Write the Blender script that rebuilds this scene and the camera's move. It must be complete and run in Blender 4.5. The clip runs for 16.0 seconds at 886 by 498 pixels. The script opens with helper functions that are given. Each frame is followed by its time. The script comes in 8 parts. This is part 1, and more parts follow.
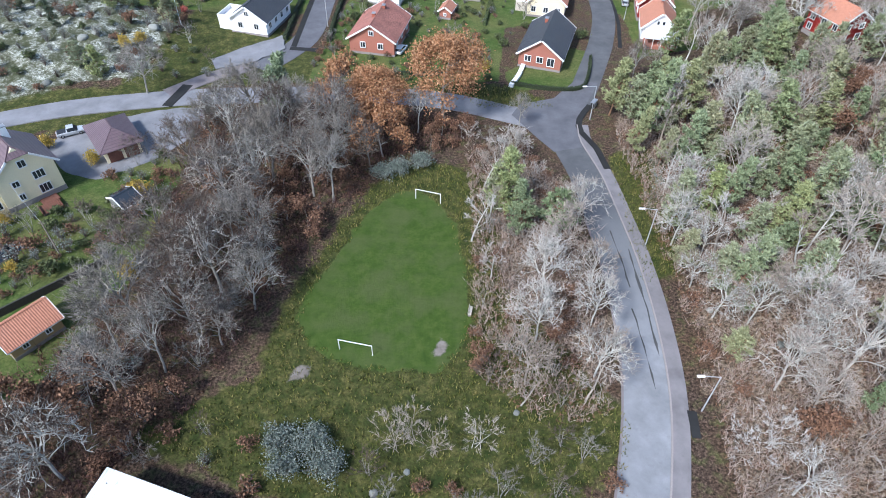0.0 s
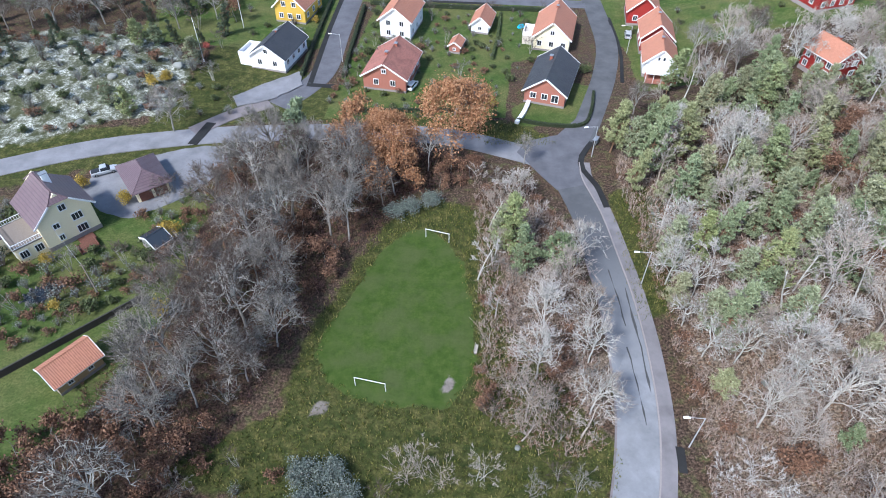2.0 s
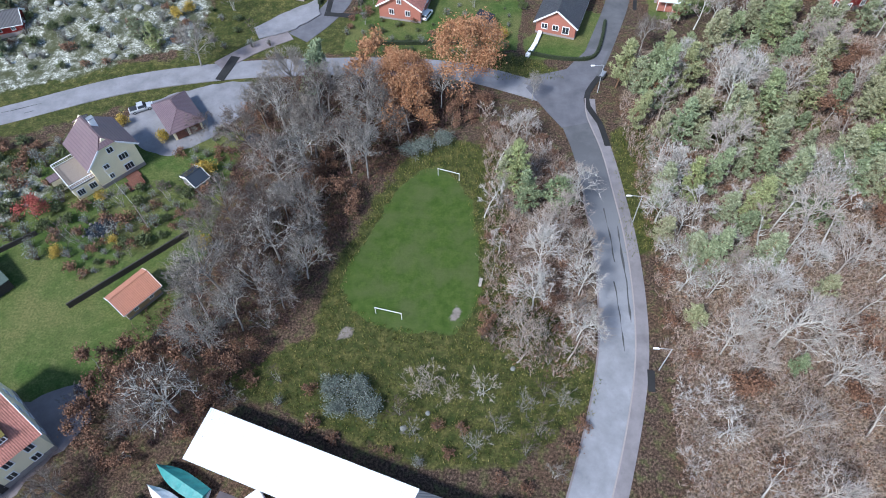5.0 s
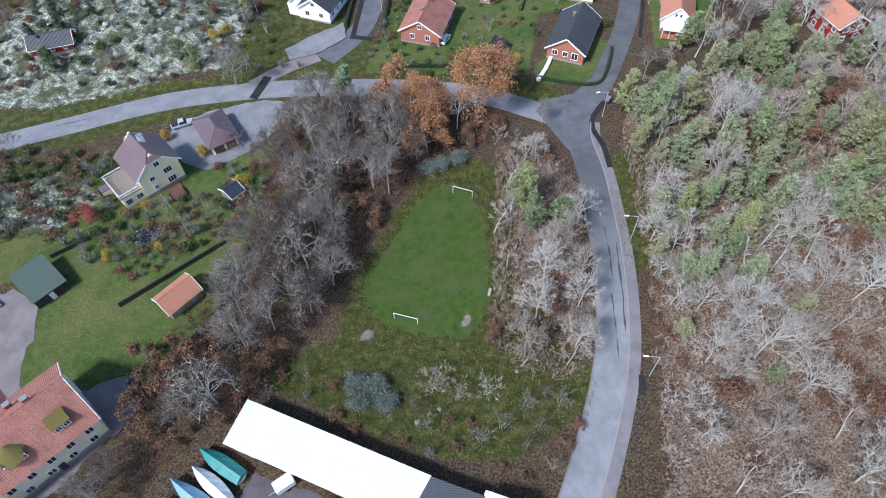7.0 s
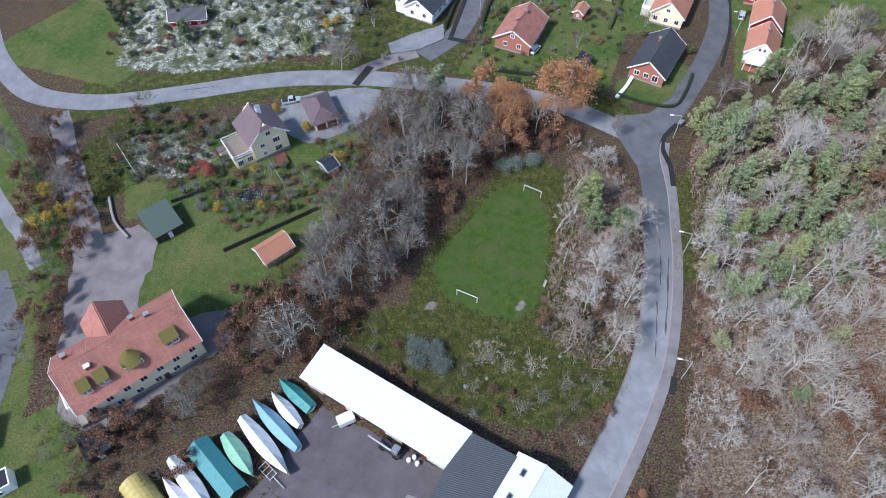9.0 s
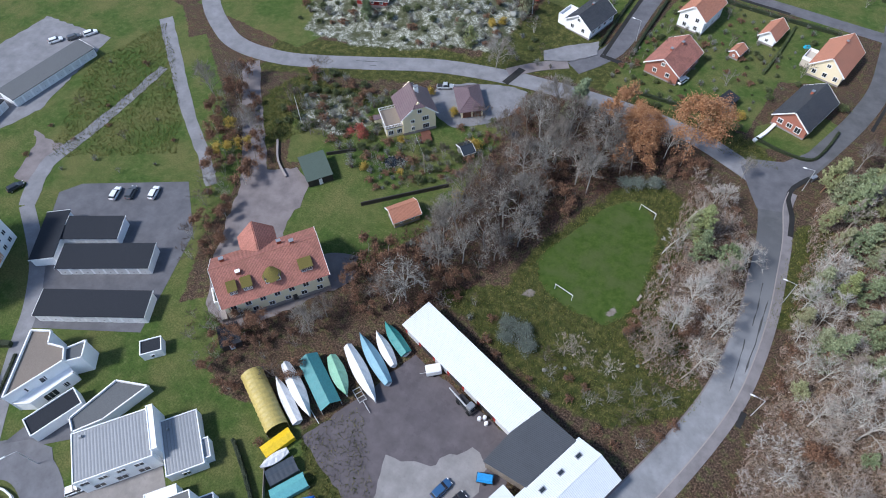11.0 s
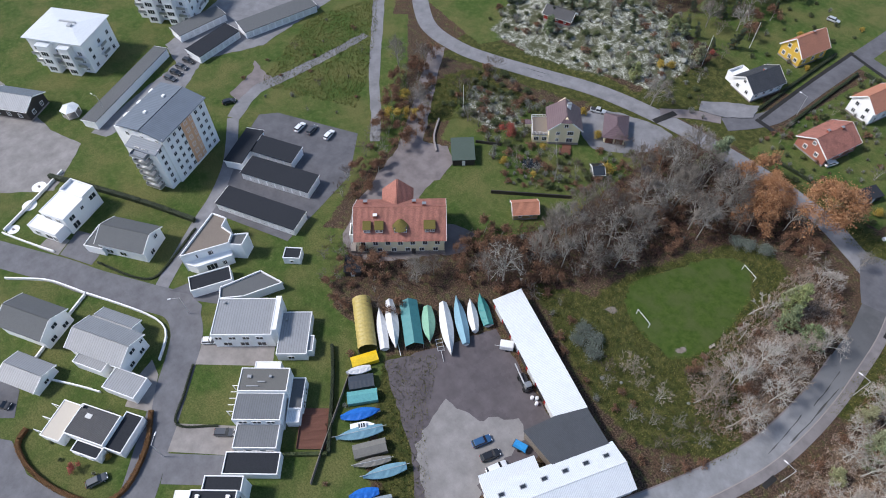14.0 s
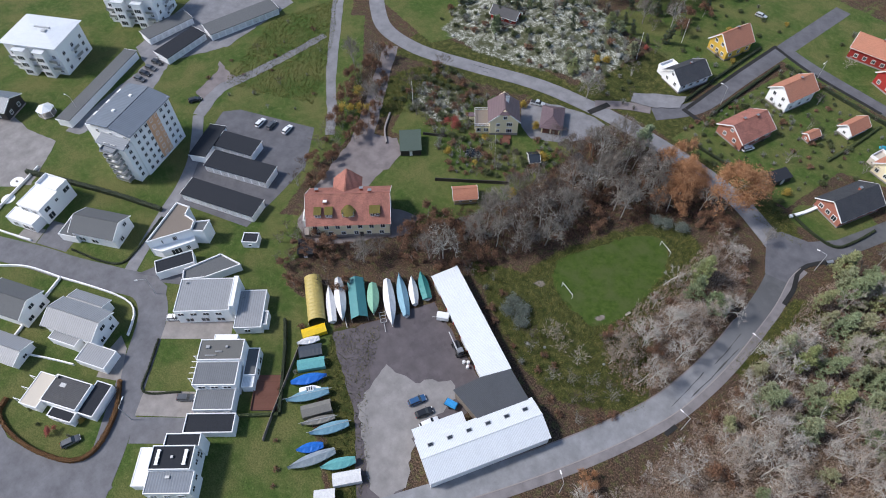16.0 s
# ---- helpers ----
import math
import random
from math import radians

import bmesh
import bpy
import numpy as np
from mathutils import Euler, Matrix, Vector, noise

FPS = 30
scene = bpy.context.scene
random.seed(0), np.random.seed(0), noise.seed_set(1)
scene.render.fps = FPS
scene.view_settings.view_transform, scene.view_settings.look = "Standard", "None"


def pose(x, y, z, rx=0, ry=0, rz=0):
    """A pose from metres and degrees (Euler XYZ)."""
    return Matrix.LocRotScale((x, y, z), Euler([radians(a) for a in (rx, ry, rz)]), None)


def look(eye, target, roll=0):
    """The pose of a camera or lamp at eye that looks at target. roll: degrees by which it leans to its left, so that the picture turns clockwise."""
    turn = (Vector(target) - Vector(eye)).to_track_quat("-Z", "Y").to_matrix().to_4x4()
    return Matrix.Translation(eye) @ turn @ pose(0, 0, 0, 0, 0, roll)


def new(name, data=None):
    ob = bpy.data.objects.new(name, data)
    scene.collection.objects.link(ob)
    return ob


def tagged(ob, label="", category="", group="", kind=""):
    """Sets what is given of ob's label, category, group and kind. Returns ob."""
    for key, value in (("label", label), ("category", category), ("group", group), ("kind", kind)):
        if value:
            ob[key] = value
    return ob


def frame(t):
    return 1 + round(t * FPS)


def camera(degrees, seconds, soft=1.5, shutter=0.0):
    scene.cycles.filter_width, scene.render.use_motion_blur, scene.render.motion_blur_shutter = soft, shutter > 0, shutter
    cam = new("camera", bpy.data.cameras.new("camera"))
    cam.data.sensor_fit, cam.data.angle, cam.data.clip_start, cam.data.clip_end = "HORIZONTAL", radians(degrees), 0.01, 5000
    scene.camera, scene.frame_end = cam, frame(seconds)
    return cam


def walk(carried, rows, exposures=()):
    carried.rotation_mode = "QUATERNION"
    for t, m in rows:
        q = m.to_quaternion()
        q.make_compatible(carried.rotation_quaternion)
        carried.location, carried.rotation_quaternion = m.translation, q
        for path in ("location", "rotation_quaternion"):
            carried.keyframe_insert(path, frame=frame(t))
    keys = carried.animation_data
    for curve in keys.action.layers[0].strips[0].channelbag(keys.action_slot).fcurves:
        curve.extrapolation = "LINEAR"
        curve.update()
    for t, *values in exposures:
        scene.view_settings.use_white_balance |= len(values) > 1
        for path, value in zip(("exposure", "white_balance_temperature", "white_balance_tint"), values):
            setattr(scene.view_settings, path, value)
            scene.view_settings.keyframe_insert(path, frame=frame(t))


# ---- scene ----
cam = camera(70.9, 16.0, soft=1.0)
PATH = [
    (0, (-1.122, 1.449, 66.612), (-1.118, 2.875, 65.209), 1.3),
    (0.5, (-1.356, 1.257, 69.085), (-1.357, 2.682, 67.682), 1.2),
    (1, (-1.324, 1.166, 71.368), (-1.333, 2.591, 69.964), 1.0),
    (1.5, (-1.068, 1.106, 73.725), (-1.089, 2.53, 72.321), 0.7),
    (2, (-0.826, 1.12, 76.018), (-0.857, 2.543, 74.613), 0.4),
    (2.5, (-0.506, 1.237, 78.344), (-0.547, 2.658, 76.938), 0.2),
    (3, (-0.275, 1.238, 80.761), (-0.325, 2.658, 79.354), -0.0),
    (3.5, (0.03, 0.682, 82.773), (-0.028, 2.078, 81.341), -0.4),
    (4, (0.275, 0.654, 85.209), (0.211, 1.869, 83.622), -0.8),
    (4.2, (0.45, 0.5, 86.2), (0.38, 1.69, 84.59), -1.0),
    (4.6, (0.75, 0.2, 88.2), (0.67, 1.35, 86.57), -1.4),
    (6.5, (1.565, -2.207, 97.944), (1.464, -1.057, 96.31), -2.3),
    (7, (1.204, -4.399, 100.396), (1.078, -3.25, 98.763), -2.1),
    (7.5, (1.538, -6.492, 102.8), (1.373, -5.349, 101.167), -2.4),
    (8, (1.169, -8.908, 105.383), (0.973, -7.77, 103.75), -2.2),
    (8.5, (1.301, -11.565, 107.686), (1.051, -10.437, 106.054), -2.2),
    (9, (1.192, -14.412, 110.146), (0.881, -13.299, 108.513), -2.0),
    (9.5, (1.064, -17.749, 112.434), (0.675, -16.656, 110.805), -1.6),
    (9.7, (1.278, -19.261, 113.418), (0.852, -18.179, 111.791), -1.6),
    (11.8, (5.724, -29.332, 121.877), (5.014, -28.393, 120.26), -2.1),
    (12, (6.048, -30.863, 122.726), (5.318, -29.93, 121.115), -1.6),
    (12.5, (7.632, -32.745, 124.94), (6.844, -31.855, 123.332), -1.4),
    (13, (9.682, -34.024, 127.288), (8.836, -33.187, 125.68), -1.1),
    (13.5, (12.741, -34.684, 129.694), (11.838, -33.911, 128.085), -0.9),
    (14, (16.511, -34.56, 131.941), (15.584, -33.818, 130.331), -0.8),
    (14.5, (20.72, -34.082, 134.415), (19.797, -33.34, 132.804), -0.9),
    (15, (25.423, -33.368, 136.828), (24.505, -32.623, 135.215), -0.9),
    (15.5, (30.29, -32.485, 139.25), (29.379, -31.736, 137.634), -1.0),
    (16, (34.806, -31.882, 141.864), (33.9, -31.131, 140.247), -1.0),
]
walk(cam, [(t, look(eye, target, roll)) for t, eye, target, roll in PATH],
     [(0, 1.13, 5800, 10), (3.5, 1.12, 5750, 11), (6.5, 0.95, 5750, 11), (9.5, 0.84, 5750, 11), (12, 0.6, 6150, 12), (16, 0.54, 6350, 13)])

# ---- light: high overcast sky with a weak, very soft sun ----
world = bpy.data.worlds.new("world")
scene.world = world
world.use_nodes = True
wn = world.node_tree.nodes
sky = wn.new("ShaderNodeTexSky")
sky.sky_type = "NISHITA"
sky.sun_disc = False
sky.sun_elevation, sky.sun_rotation = radians(32), radians(215)
sky.air_density, sky.dust_density, sky.ozone_density = 1.0, 1.2, 1.0
wn["Background"].inputs[1].default_value = 0.135
world.node_tree.links.new(sky.outputs[0], wn["Background"].inputs[0])
sun = new("sun", bpy.data.lights.new("sun", "SUN"))
sun.data.energy, sun.data.angle, sun.data.color = 2.75, radians(9), (1.0, 0.97, 0.93)
SUN_FROM = Vector((-0.55, -0.6, 0.95))
sun.matrix_world = look(SUN_FROM * 200, (0, 0, 0))


# ---- materials ----
def material(name, rough=0.8, metal=0.0):
    m = bpy.data.materials.new(name)
    m.use_nodes = True
    n, l = m.node_tree.nodes, m.node_tree.links
    b = n["Principled BSDF"]
    b.inputs["Roughness"].default_value = rough
    b.inputs["Metallic"].default_value = metal
    if rough >= 0.75:
        b.inputs["Specular IOR Level"].default_value = 0.12
    return m, n, l, b


def coords(n, l, scale=(1, 1, 1), kind="Object"):
    c = n.new("ShaderNodeTexCoord")
    mp = n.new("ShaderNodeMapping")
    mp.inputs["Scale"].default_value = scale
    l.new(c.outputs[kind], mp.inputs[0])
    return mp.outputs[0]


def noise_tex(n, l, vec, scale, detail=5, rough=0.6):
    t = n.new("ShaderNodeTexNoise")
    t.inputs["Scale"].default_value, t.inputs["Detail"].default_value, t.inputs["Roughness"].default_value = scale, detail, rough
    l.new(vec, t.inputs["Vector"])
    return t.outputs["Fac"]


def ramp(n, l, fac, stops):
    r = n.new("ShaderNodeValToRGB")
    e = r.color_ramp.elements
    while len(e) < len(stops):
        e.new(0.5)
    for k, (p, c) in zip(e, stops):
        k.position, k.color = p, (*c, 1)
    l.new(fac, r.inputs[0])
    return r.outputs[0]


def mix(n, l, fac, a, b, blend="MIX"):
    x = n.new("ShaderNodeMix")
    x.data_type, x.blend_type = "RGBA", blend
    for s, v in ((x.inputs[0], fac), (x.inputs[6], a), (x.inputs[7], b)):
        if isinstance(v, (int, float)):
            s.default_value = v
        elif isinstance(v, tuple):
            s.default_value = (*v, 1)
        else:
            l.new(v, s)
    return x.outputs[2]


def math_node(n, l, op, a, b=0.0, clamp=False):
    x = n.new("ShaderNodeMath")
    x.operation, x.use_clamp = op, clamp
    for s, v in ((x.inputs[0], a), (x.inputs[1], b)):
        if isinstance(v, (int, float)):
            s.default_value = v
        else:
            l.new(v, s)
    return x.outputs[0]


def bump(n, l, b, height, strength=0.3, dist=0.05):
    x = n.new("ShaderNodeBump")
    x.inputs["Strength"].default_value, x.inputs["Distance"].default_value = strength, dist
    l.new(height, x.inputs["Height"])
    l.new(x.outputs[0], b.inputs["Normal"])


def scaled(c, k):
    return tuple(min(1.0, v * k) for v in c)


def plain(name, col, rough=0.7, metal=0.0, var=0.2, scale=1.5, big=0.12, kind="Object"):
    """Paint, plastic, plaster and the like, with grain and large stains."""
    m, n, l, b = material(name, rough, metal)
    v = coords(n, l, kind=kind)
    f = noise_tex(n, l, v, scale * 4, 6)
    g = noise_tex(n, l, v, big, 4)
    c = ramp(n, l, f, [(0.25, scaled(col, 1 - var)), (0.75, scaled(col, 1 + var * 0.5))])
    c = mix(n, l, math_node(n, l, "MULTIPLY", ramp(n, l, g, [(0.45, (0, 0, 0)), (0.8, (1, 1, 1))]), 0.5), c, scaled(col, 0.78))
    l.new(c, b.inputs["Base Color"])
    bump(n, l, b, f, 0.2, 0.01)
    return m


def ribbed(name, col, pitch=0.3, axis=0, rough=0.5, metal=0.0, var=0.2, depth=0.03, moss=None, stain=0.4):
    """Roofs of tile or sheet: courses along one axis, with weathering."""
    m, n, l, b = material(name, rough, metal)
    v = coords(n, l)
    w = n.new("ShaderNodeTexWave")
    w.bands_direction = "XY"[axis]
    w.inputs["Scale"].default_value = 0.314 / pitch
    l.new(v, w.inputs["Vector"])
    f = noise_tex(n, l, v, 3.0, 6)
    g = noise_tex(n, l, v, 0.35, 5)
    c = ramp(n, l, f, [(0.3, scaled(col, 1 - var)), (0.7, scaled(col, 1 + var))])
    c = mix(n, l, ramp(n, l, g, [(0.45, (0, 0, 0)), (0.75, (stain, stain, stain))]), c, moss or scaled(col, 0.55))
    c = mix(n, l, math_node(n, l, "MULTIPLY", ramp(n, l, w.outputs["Fac"], [(0.0, (1, 1, 1)), (0.25, (0, 0, 0))]), 0.45), c, scaled(col, 0.4))
    l.new(c, b.inputs["Base Color"])
    bump(n, l, b, w.outputs["Fac"], 0.8, depth)
    return m


def random_tint(name, stops, rough=0.8, per="object", grain=3.0, hues=None):
    """Natural stuff whose pieces differ: by object or by island; hues tint whole plants on top."""
    m, n, l, b = material(name, rough)
    if per == "object":
        fac = n.new("ShaderNodeObjectInfo").outputs["Random"]
    else:
        fac = n.new("ShaderNodeNewGeometry").outputs["Random Per Island"]
    c = ramp(n, l, fac, stops)
    f = noise_tex(n, l, coords(n, l), grain, 4)
    c = mix(n, l, math_node(n, l, "MULTIPLY", f, 0.6), c, scaled(stops[0][1], 0.5))
    if hues:
        c = mix(n, l, 1.0, c, ramp(n, l, n.new("ShaderNodeObjectInfo").outputs["Random"], hues), "MULTIPLY")
    l.new(c, b.inputs["Base Color"])
    return m


def ground_material():
    m, n, l, b = material("ground", 0.95)
    v = coords(n, l)
    za = n.new("ShaderNodeAttribute")
    za.attribute_name = "zones"
    sp = n.new("ShaderNodeSeparateColor")
    l.new(za.outputs["Color"], sp.inputs[0])
    zb = n.new("ShaderNodeAttribute")
    zb.attribute_name = "zones_b"
    sq = n.new("ShaderNodeSeparateColor")
    l.new(zb.outputs["Color"], sq.inputs[0])
    fine, mid, large = noise_tex(n, l, v, 2.6, 9, 0.78), noise_tex(n, l, v, 0.6, 7, 0.7), noise_tex(n, l, v, 0.09, 5, 0.6)
    litter = ramp(n, l, fine, [(0.4, (0.014, 0.010, 0.008)), (0.5, (0.052, 0.035, 0.026)), (0.62, (0.17, 0.118, 0.085))])
    litter = mix(n, l, ramp(n, l, large, [(0.4, (0, 0, 0)), (0.62, (0.75, 0.75, 0.75))]), litter, ramp(n, l, fine, [(0.4, (0.02, 0.015, 0.009)), (0.62, (0.145, 0.088, 0.055))]))
    straw = ramp(n, l, fine, [(0.4, (0.035, 0.026, 0.018)), (0.5, (0.145, 0.108, 0.078)), (0.62, (0.36, 0.285, 0.215))])
    moss = ramp(n, l, fine, [(0.36, (0.025, 0.032, 0.012)), (0.64, (0.14, 0.145, 0.055))])
    litter = mix(n, l, ramp(n, l, mid, [(0.5, (0, 0, 0)), (0.66, (0.8, 0.8, 0.8))]), litter, moss)
    lawn = ramp(n, l, mid, [(0.34, (0.038, 0.07, 0.017)), (0.5, (0.064, 0.104, 0.024)), (0.66, (0.115, 0.142, 0.047))])
    lawn = mix(n, l, ramp(n, l, large, [(0.4, (0, 0, 0)), (0.64, (0.75, 0.75, 0.75))]), lawn, (0.165, 0.15, 0.06))
    lawn = mix(n, l, ramp(n, l, fine, [(0.38, (0.75, 0.75, 0.75)), (0.6, (0, 0, 0))]), lawn, (0.025, 0.042, 0.01))
    rough = ramp(n, l, mid, [(0.36, (0.028, 0.046, 0.011)), (0.5, (0.068, 0.076, 0.022)), (0.64, (0.145, 0.132, 0.045))])
    rough = mix(n, l, ramp(n, l, fine, [(0.38, (0.9, 0.9, 0.9)), (0.6, (0, 0, 0))]), rough, (0.022, 0.024, 0.008))
    rock = ramp(n, l, mid, [(0.38, (0.045, 0.045, 0.03)), (0.47, (0.20, 0.205, 0.175)), (0.6, (0.56, 0.575, 0.515))])
    rock = mix(n, l, ramp(n, l, fine, [(0.45, (0.9, 0.9, 0.9)), (0.56, (0, 0, 0))]), rock, (0.07, 0.075, 0.04))
    rock = mix(n, l, ramp(n, l, noise_tex(n, l, v, 0.22, 5, 0.6), [(0.48, (0, 0, 0)), (0.58, (0.85, 0.85, 0.85))]), rock, (0.05, 0.055, 0.025))
    soil = ramp(n, l, mid, [(0.3, (0.15, 0.13, 0.11)), (0.7, (0.3, 0.27, 0.24))])
    soil = mix(n, l, math_node(n, l, "MULTIPLY", fine, 0.6), soil, (0.09, 0.07, 0.06))
    c = litter
    mown = ramp(n, l, mid, [(0.34, (0.032, 0.058, 0.010)), (0.5, (0.046, 0.076, 0.014)), (0.66, (0.068, 0.094, 0.022))])
    mown = mix(n, l, ramp(n, l, noise_tex(n, l, v, 0.16, 6, 0.65), [(0.45, (0, 0, 0)), (0.62, (0.8, 0.8, 0.8))]), mown, (0.070, 0.086, 0.030))
    mown = mix(n, l, ramp(n, l, fine, [(0.4, (0.35, 0.35, 0.35)), (0.6, (0, 0, 0))]), mown, (0.03, 0.055, 0.012))
    for fac, top in ((sq.outputs[1], straw), (sp.outputs[1], rough), (sp.outputs[0], lawn), (sq.outputs[2], mown), (sp.outputs[2], rock), (sq.outputs[0], soil)):
        edge = math_node(n, l, "ADD", fac, math_node(n, l, "MULTIPLY", math_node(n, l, "SUBTRACT", mid, 0.5), 0.9))
        c = mix(n, l, ramp(n, l, edge, [(0.36, (0, 0, 0)), (0.62, (1, 1, 1))]), c, top)
    l.new(c, b.inputs["Base Color"])
    bump(n, l, b, fine, 0.6, 0.15)
    return m


def asphalt_material(name, base, wet=0.0, tint=(1, 1, 1), fade=None):
    m, n, l, b = material(name, 0.85)
    v = coords(n, l)
    f, g = noise_tex(n, l, v, 12, 6), noise_tex(n, l, v, 0.25, 6, 0.65)
    h = noise_tex(n, l, v, 1.1, 6)
    a = tuple(base * t for t in tint)
    c = ramp(n, l, g, [(0.3, scaled(a, 0.72)), (0.7, scaled(a, 1.25))])
    c = mix(n, l, math_node(n, l, "MULTIPLY", f, 0.5), c, scaled(a, 0.6))
    c = mix(n, l, ramp(n, l, h, [(0.6, (0, 0, 0)), (0.75, (0.4, 0.4, 0.4))]), c, scaled(a, 0.55))
    # fade: sky sheen painted as colour, full before y0, darkened by k past y1
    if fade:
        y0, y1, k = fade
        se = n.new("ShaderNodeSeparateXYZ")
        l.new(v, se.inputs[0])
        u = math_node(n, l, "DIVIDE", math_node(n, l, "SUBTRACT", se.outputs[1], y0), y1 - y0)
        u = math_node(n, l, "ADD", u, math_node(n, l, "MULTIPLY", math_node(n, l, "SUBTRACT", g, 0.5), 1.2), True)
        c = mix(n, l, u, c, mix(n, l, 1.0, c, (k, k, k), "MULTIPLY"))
    l.new(c, b.inputs["Base Color"])
    if wet:
        p = ramp(n, l, noise_tex(n, l, v, 0.16, 7, 0.62), [(0.44, (0.15, 0.15, 0.15)), (0.56, (0.8, 0.8, 0.8))])
        l.new(p, b.inputs["Roughness"])
    bump(n, l, b, f, 0.3, 0.01)
    return m


M = {
    "ground": ground_material(),
    "asphalt": asphalt_material("worn_asphalt", 0.21, tint=(1.0, 1.0, 1.06)),
    # worn asphalt; the pale south end is sky reflection put into the colour
    "main_road": asphalt_material("worn_asphalt_sky_sheen", 0.235, tint=(0.98, 1.0, 1.05), fade=(56.0, 88.0, 0.45)),
    "pavement": asphalt_material("pavement_asphalt", 0.19, tint=(1.05, 0.98, 1.0)),
    "asphalt_dark": asphalt_material("dark_asphalt", 0.125, tint=(0.98, 0.98, 1.08)),
    "street": asphalt_material("street_asphalt", 0.155, tint=(0.98, 0.98, 1.06)),
    "patch": asphalt_material("fresh_asphalt", 0.028),
    "path": asphalt_material("reddish_gravel", 0.18, tint=(1.1, 0.97, 0.97)),
    "yard": asphalt_material("damp_yard", 0.10, wet=1.0, tint=(1.1, 0.97, 1.03)),
    "yard_light": asphalt_material("dry_gravel", 0.235, tint=(1.05, 1.0, 0.98)),
    "paving": asphalt_material("paving", 0.25, tint=(1.08, 1.0, 0.95)),
    "seam": asphalt_material("sealed_crack", 0.075),
    "kerb": plain("kerb_granite", (0.28, 0.25, 0.24), 0.8),
    "white": plain("white_render", (0.80, 0.81, 0.82), 0.7, var=0.08),
    "white_trim": plain("white_paint", (0.78, 0.78, 0.78), 0.5, var=0.06),
    "yellow_wall": plain("pale_yellow_boards", (0.80, 0.71, 0.48), 0.7, var=0.08),
    "bright_yellow": ribbed("yellow_boards", (0.72, 0.47, 0.07), 0.2, 0, 0.7, var=0.08, stain=0.15),
    "red_wall": ribbed("falu_red_boards", (0.30, 0.035, 0.03), 0.2, 0, 0.8, var=0.15, stain=0.2),
    "brick_wall": plain("reddish_brick", (0.36, 0.15, 0.11), 0.85, var=0.3, scale=4),
    "ochre_wall": plain("ochre_render", (0.42, 0.30, 0.16), 0.8),
    "cream_wall": plain("cream_render", (0.78, 0.69, 0.49), 0.75, var=0.1),
    "orange_wall": plain("apricot_render", (0.68, 0.40, 0.24), 0.75, var=0.1),
    "dark_wood": ribbed("dark_wood", (0.035, 0.03, 0.028), 0.15, 0, 0.7),
    "wood": ribbed("deck_wood", (0.16, 0.075, 0.055), 0.14, 0, 0.75),
    "old_wood": ribbed("grey_wood", (0.22, 0.19, 0.16), 0.14, 0, 0.85),
    "tile_red": ribbed("red_roof_tile", (0.33, 0.145, 0.115), 0.3, 0, 0.75, var=0.3, depth=0.05, moss=(0.17, 0.085, 0.065), stain=0.7),
    "tile_orange": ribbed("orange_roof_tile", (0.42, 0.19, 0.125), 0.3, 0, 0.75, var=0.2, depth=0.05, moss=(0.3, 0.155, 0.11)),
    "tile_black": ribbed("black_roof_tile", (0.035, 0.036, 0.042), 0.3, 0, 0.6, var=0.3, depth=0.05, moss=(0.09, 0.09, 0.085), stain=0.3),
    "tile_plum": ribbed("plum_sheet_roof", (0.115, 0.075, 0.085), 0.5, 0, 0.5, var=0.15, depth=0.03, moss=(0.16, 0.12, 0.12)),
    "sheet_grey": ribbed("grey_sheet_roof", (0.235, 0.245, 0.26), 0.6, 0, 0.5, var=0.08, depth=0.03, stain=0.25),
    "felt_black": plain("black_felt", (0.028, 0.031, 0.038), 0.8, var=0.35),
    "felt_grey": plain("grey_felt", (0.12, 0.125, 0.13), 0.8, var=0.3),
    "felt_blue": ribbed("blue_grey_sheet_roof", (0.13, 0.155, 0.19), 0.6, 0, 0.5, var=0.1),
    "felt_mid": plain("weathered_felt", (0.14, 0.14, 0.135), 0.8, var=0.3),
    "sheet_mid": ribbed("slate_grey_sheet", (0.115, 0.125, 0.14), 0.5, 0, 0.6, var=0.1, depth=0.03, stain=0.3),
    "felt_brown": plain("brown_felt", (0.20, 0.17, 0.145), 0.85, var=0.25),
    "sheet_white": ribbed("bright_sheet_roof", (0.62, 0.65, 0.68), 0.35, 0, 0.45, var=0.06, depth=0.03, moss=(0.5, 0.52, 0.55), stain=0.35),
    "sheet_dark": ribbed("dark_sheet_roof", (0.055, 0.06, 0.068), 0.35, 1, 0.55, var=0.12, depth=0.03),
    "moss_roof": plain("mossy_roof", (0.13, 0.11, 0.035), 0.95, var=0.4),
    "green_felt": plain("green_felt", (0.075, 0.10, 0.085), 0.85, var=0.25),
    "beige_roof": plain("beige_roof", (0.52, 0.47, 0.40), 0.8, var=0.1),
    "metal": plain("grey_metal", (0.35, 0.36, 0.37), 0.4, 0.6),
    "galv": plain("galvanised_pole", (0.45, 0.46, 0.47), 0.5, 0.3),
    "black": plain("black_plastic", (0.02, 0.02, 0.022), 0.5),
    "rubber": plain("rubber", (0.018, 0.018, 0.018), 0.8),
    "door_white": ribbed("garage_door", (0.66, 0.67, 0.68), 0.25, 1, 0.5, var=0.05),
    "chimney": plain("chimney_brick", (0.32, 0.11, 0.075), 0.85, var=0.3, scale=4),
    "water": plain("pond_water", (0.02, 0.024, 0.028), 0.06),
}
glass, gn, gl, gb = material("window_glass", 0.06)
gb.inputs["Base Color"].default_value = (0.028, 0.034, 0.042, 1)
gb.inputs["Specular IOR Level"].default_value = 0.7
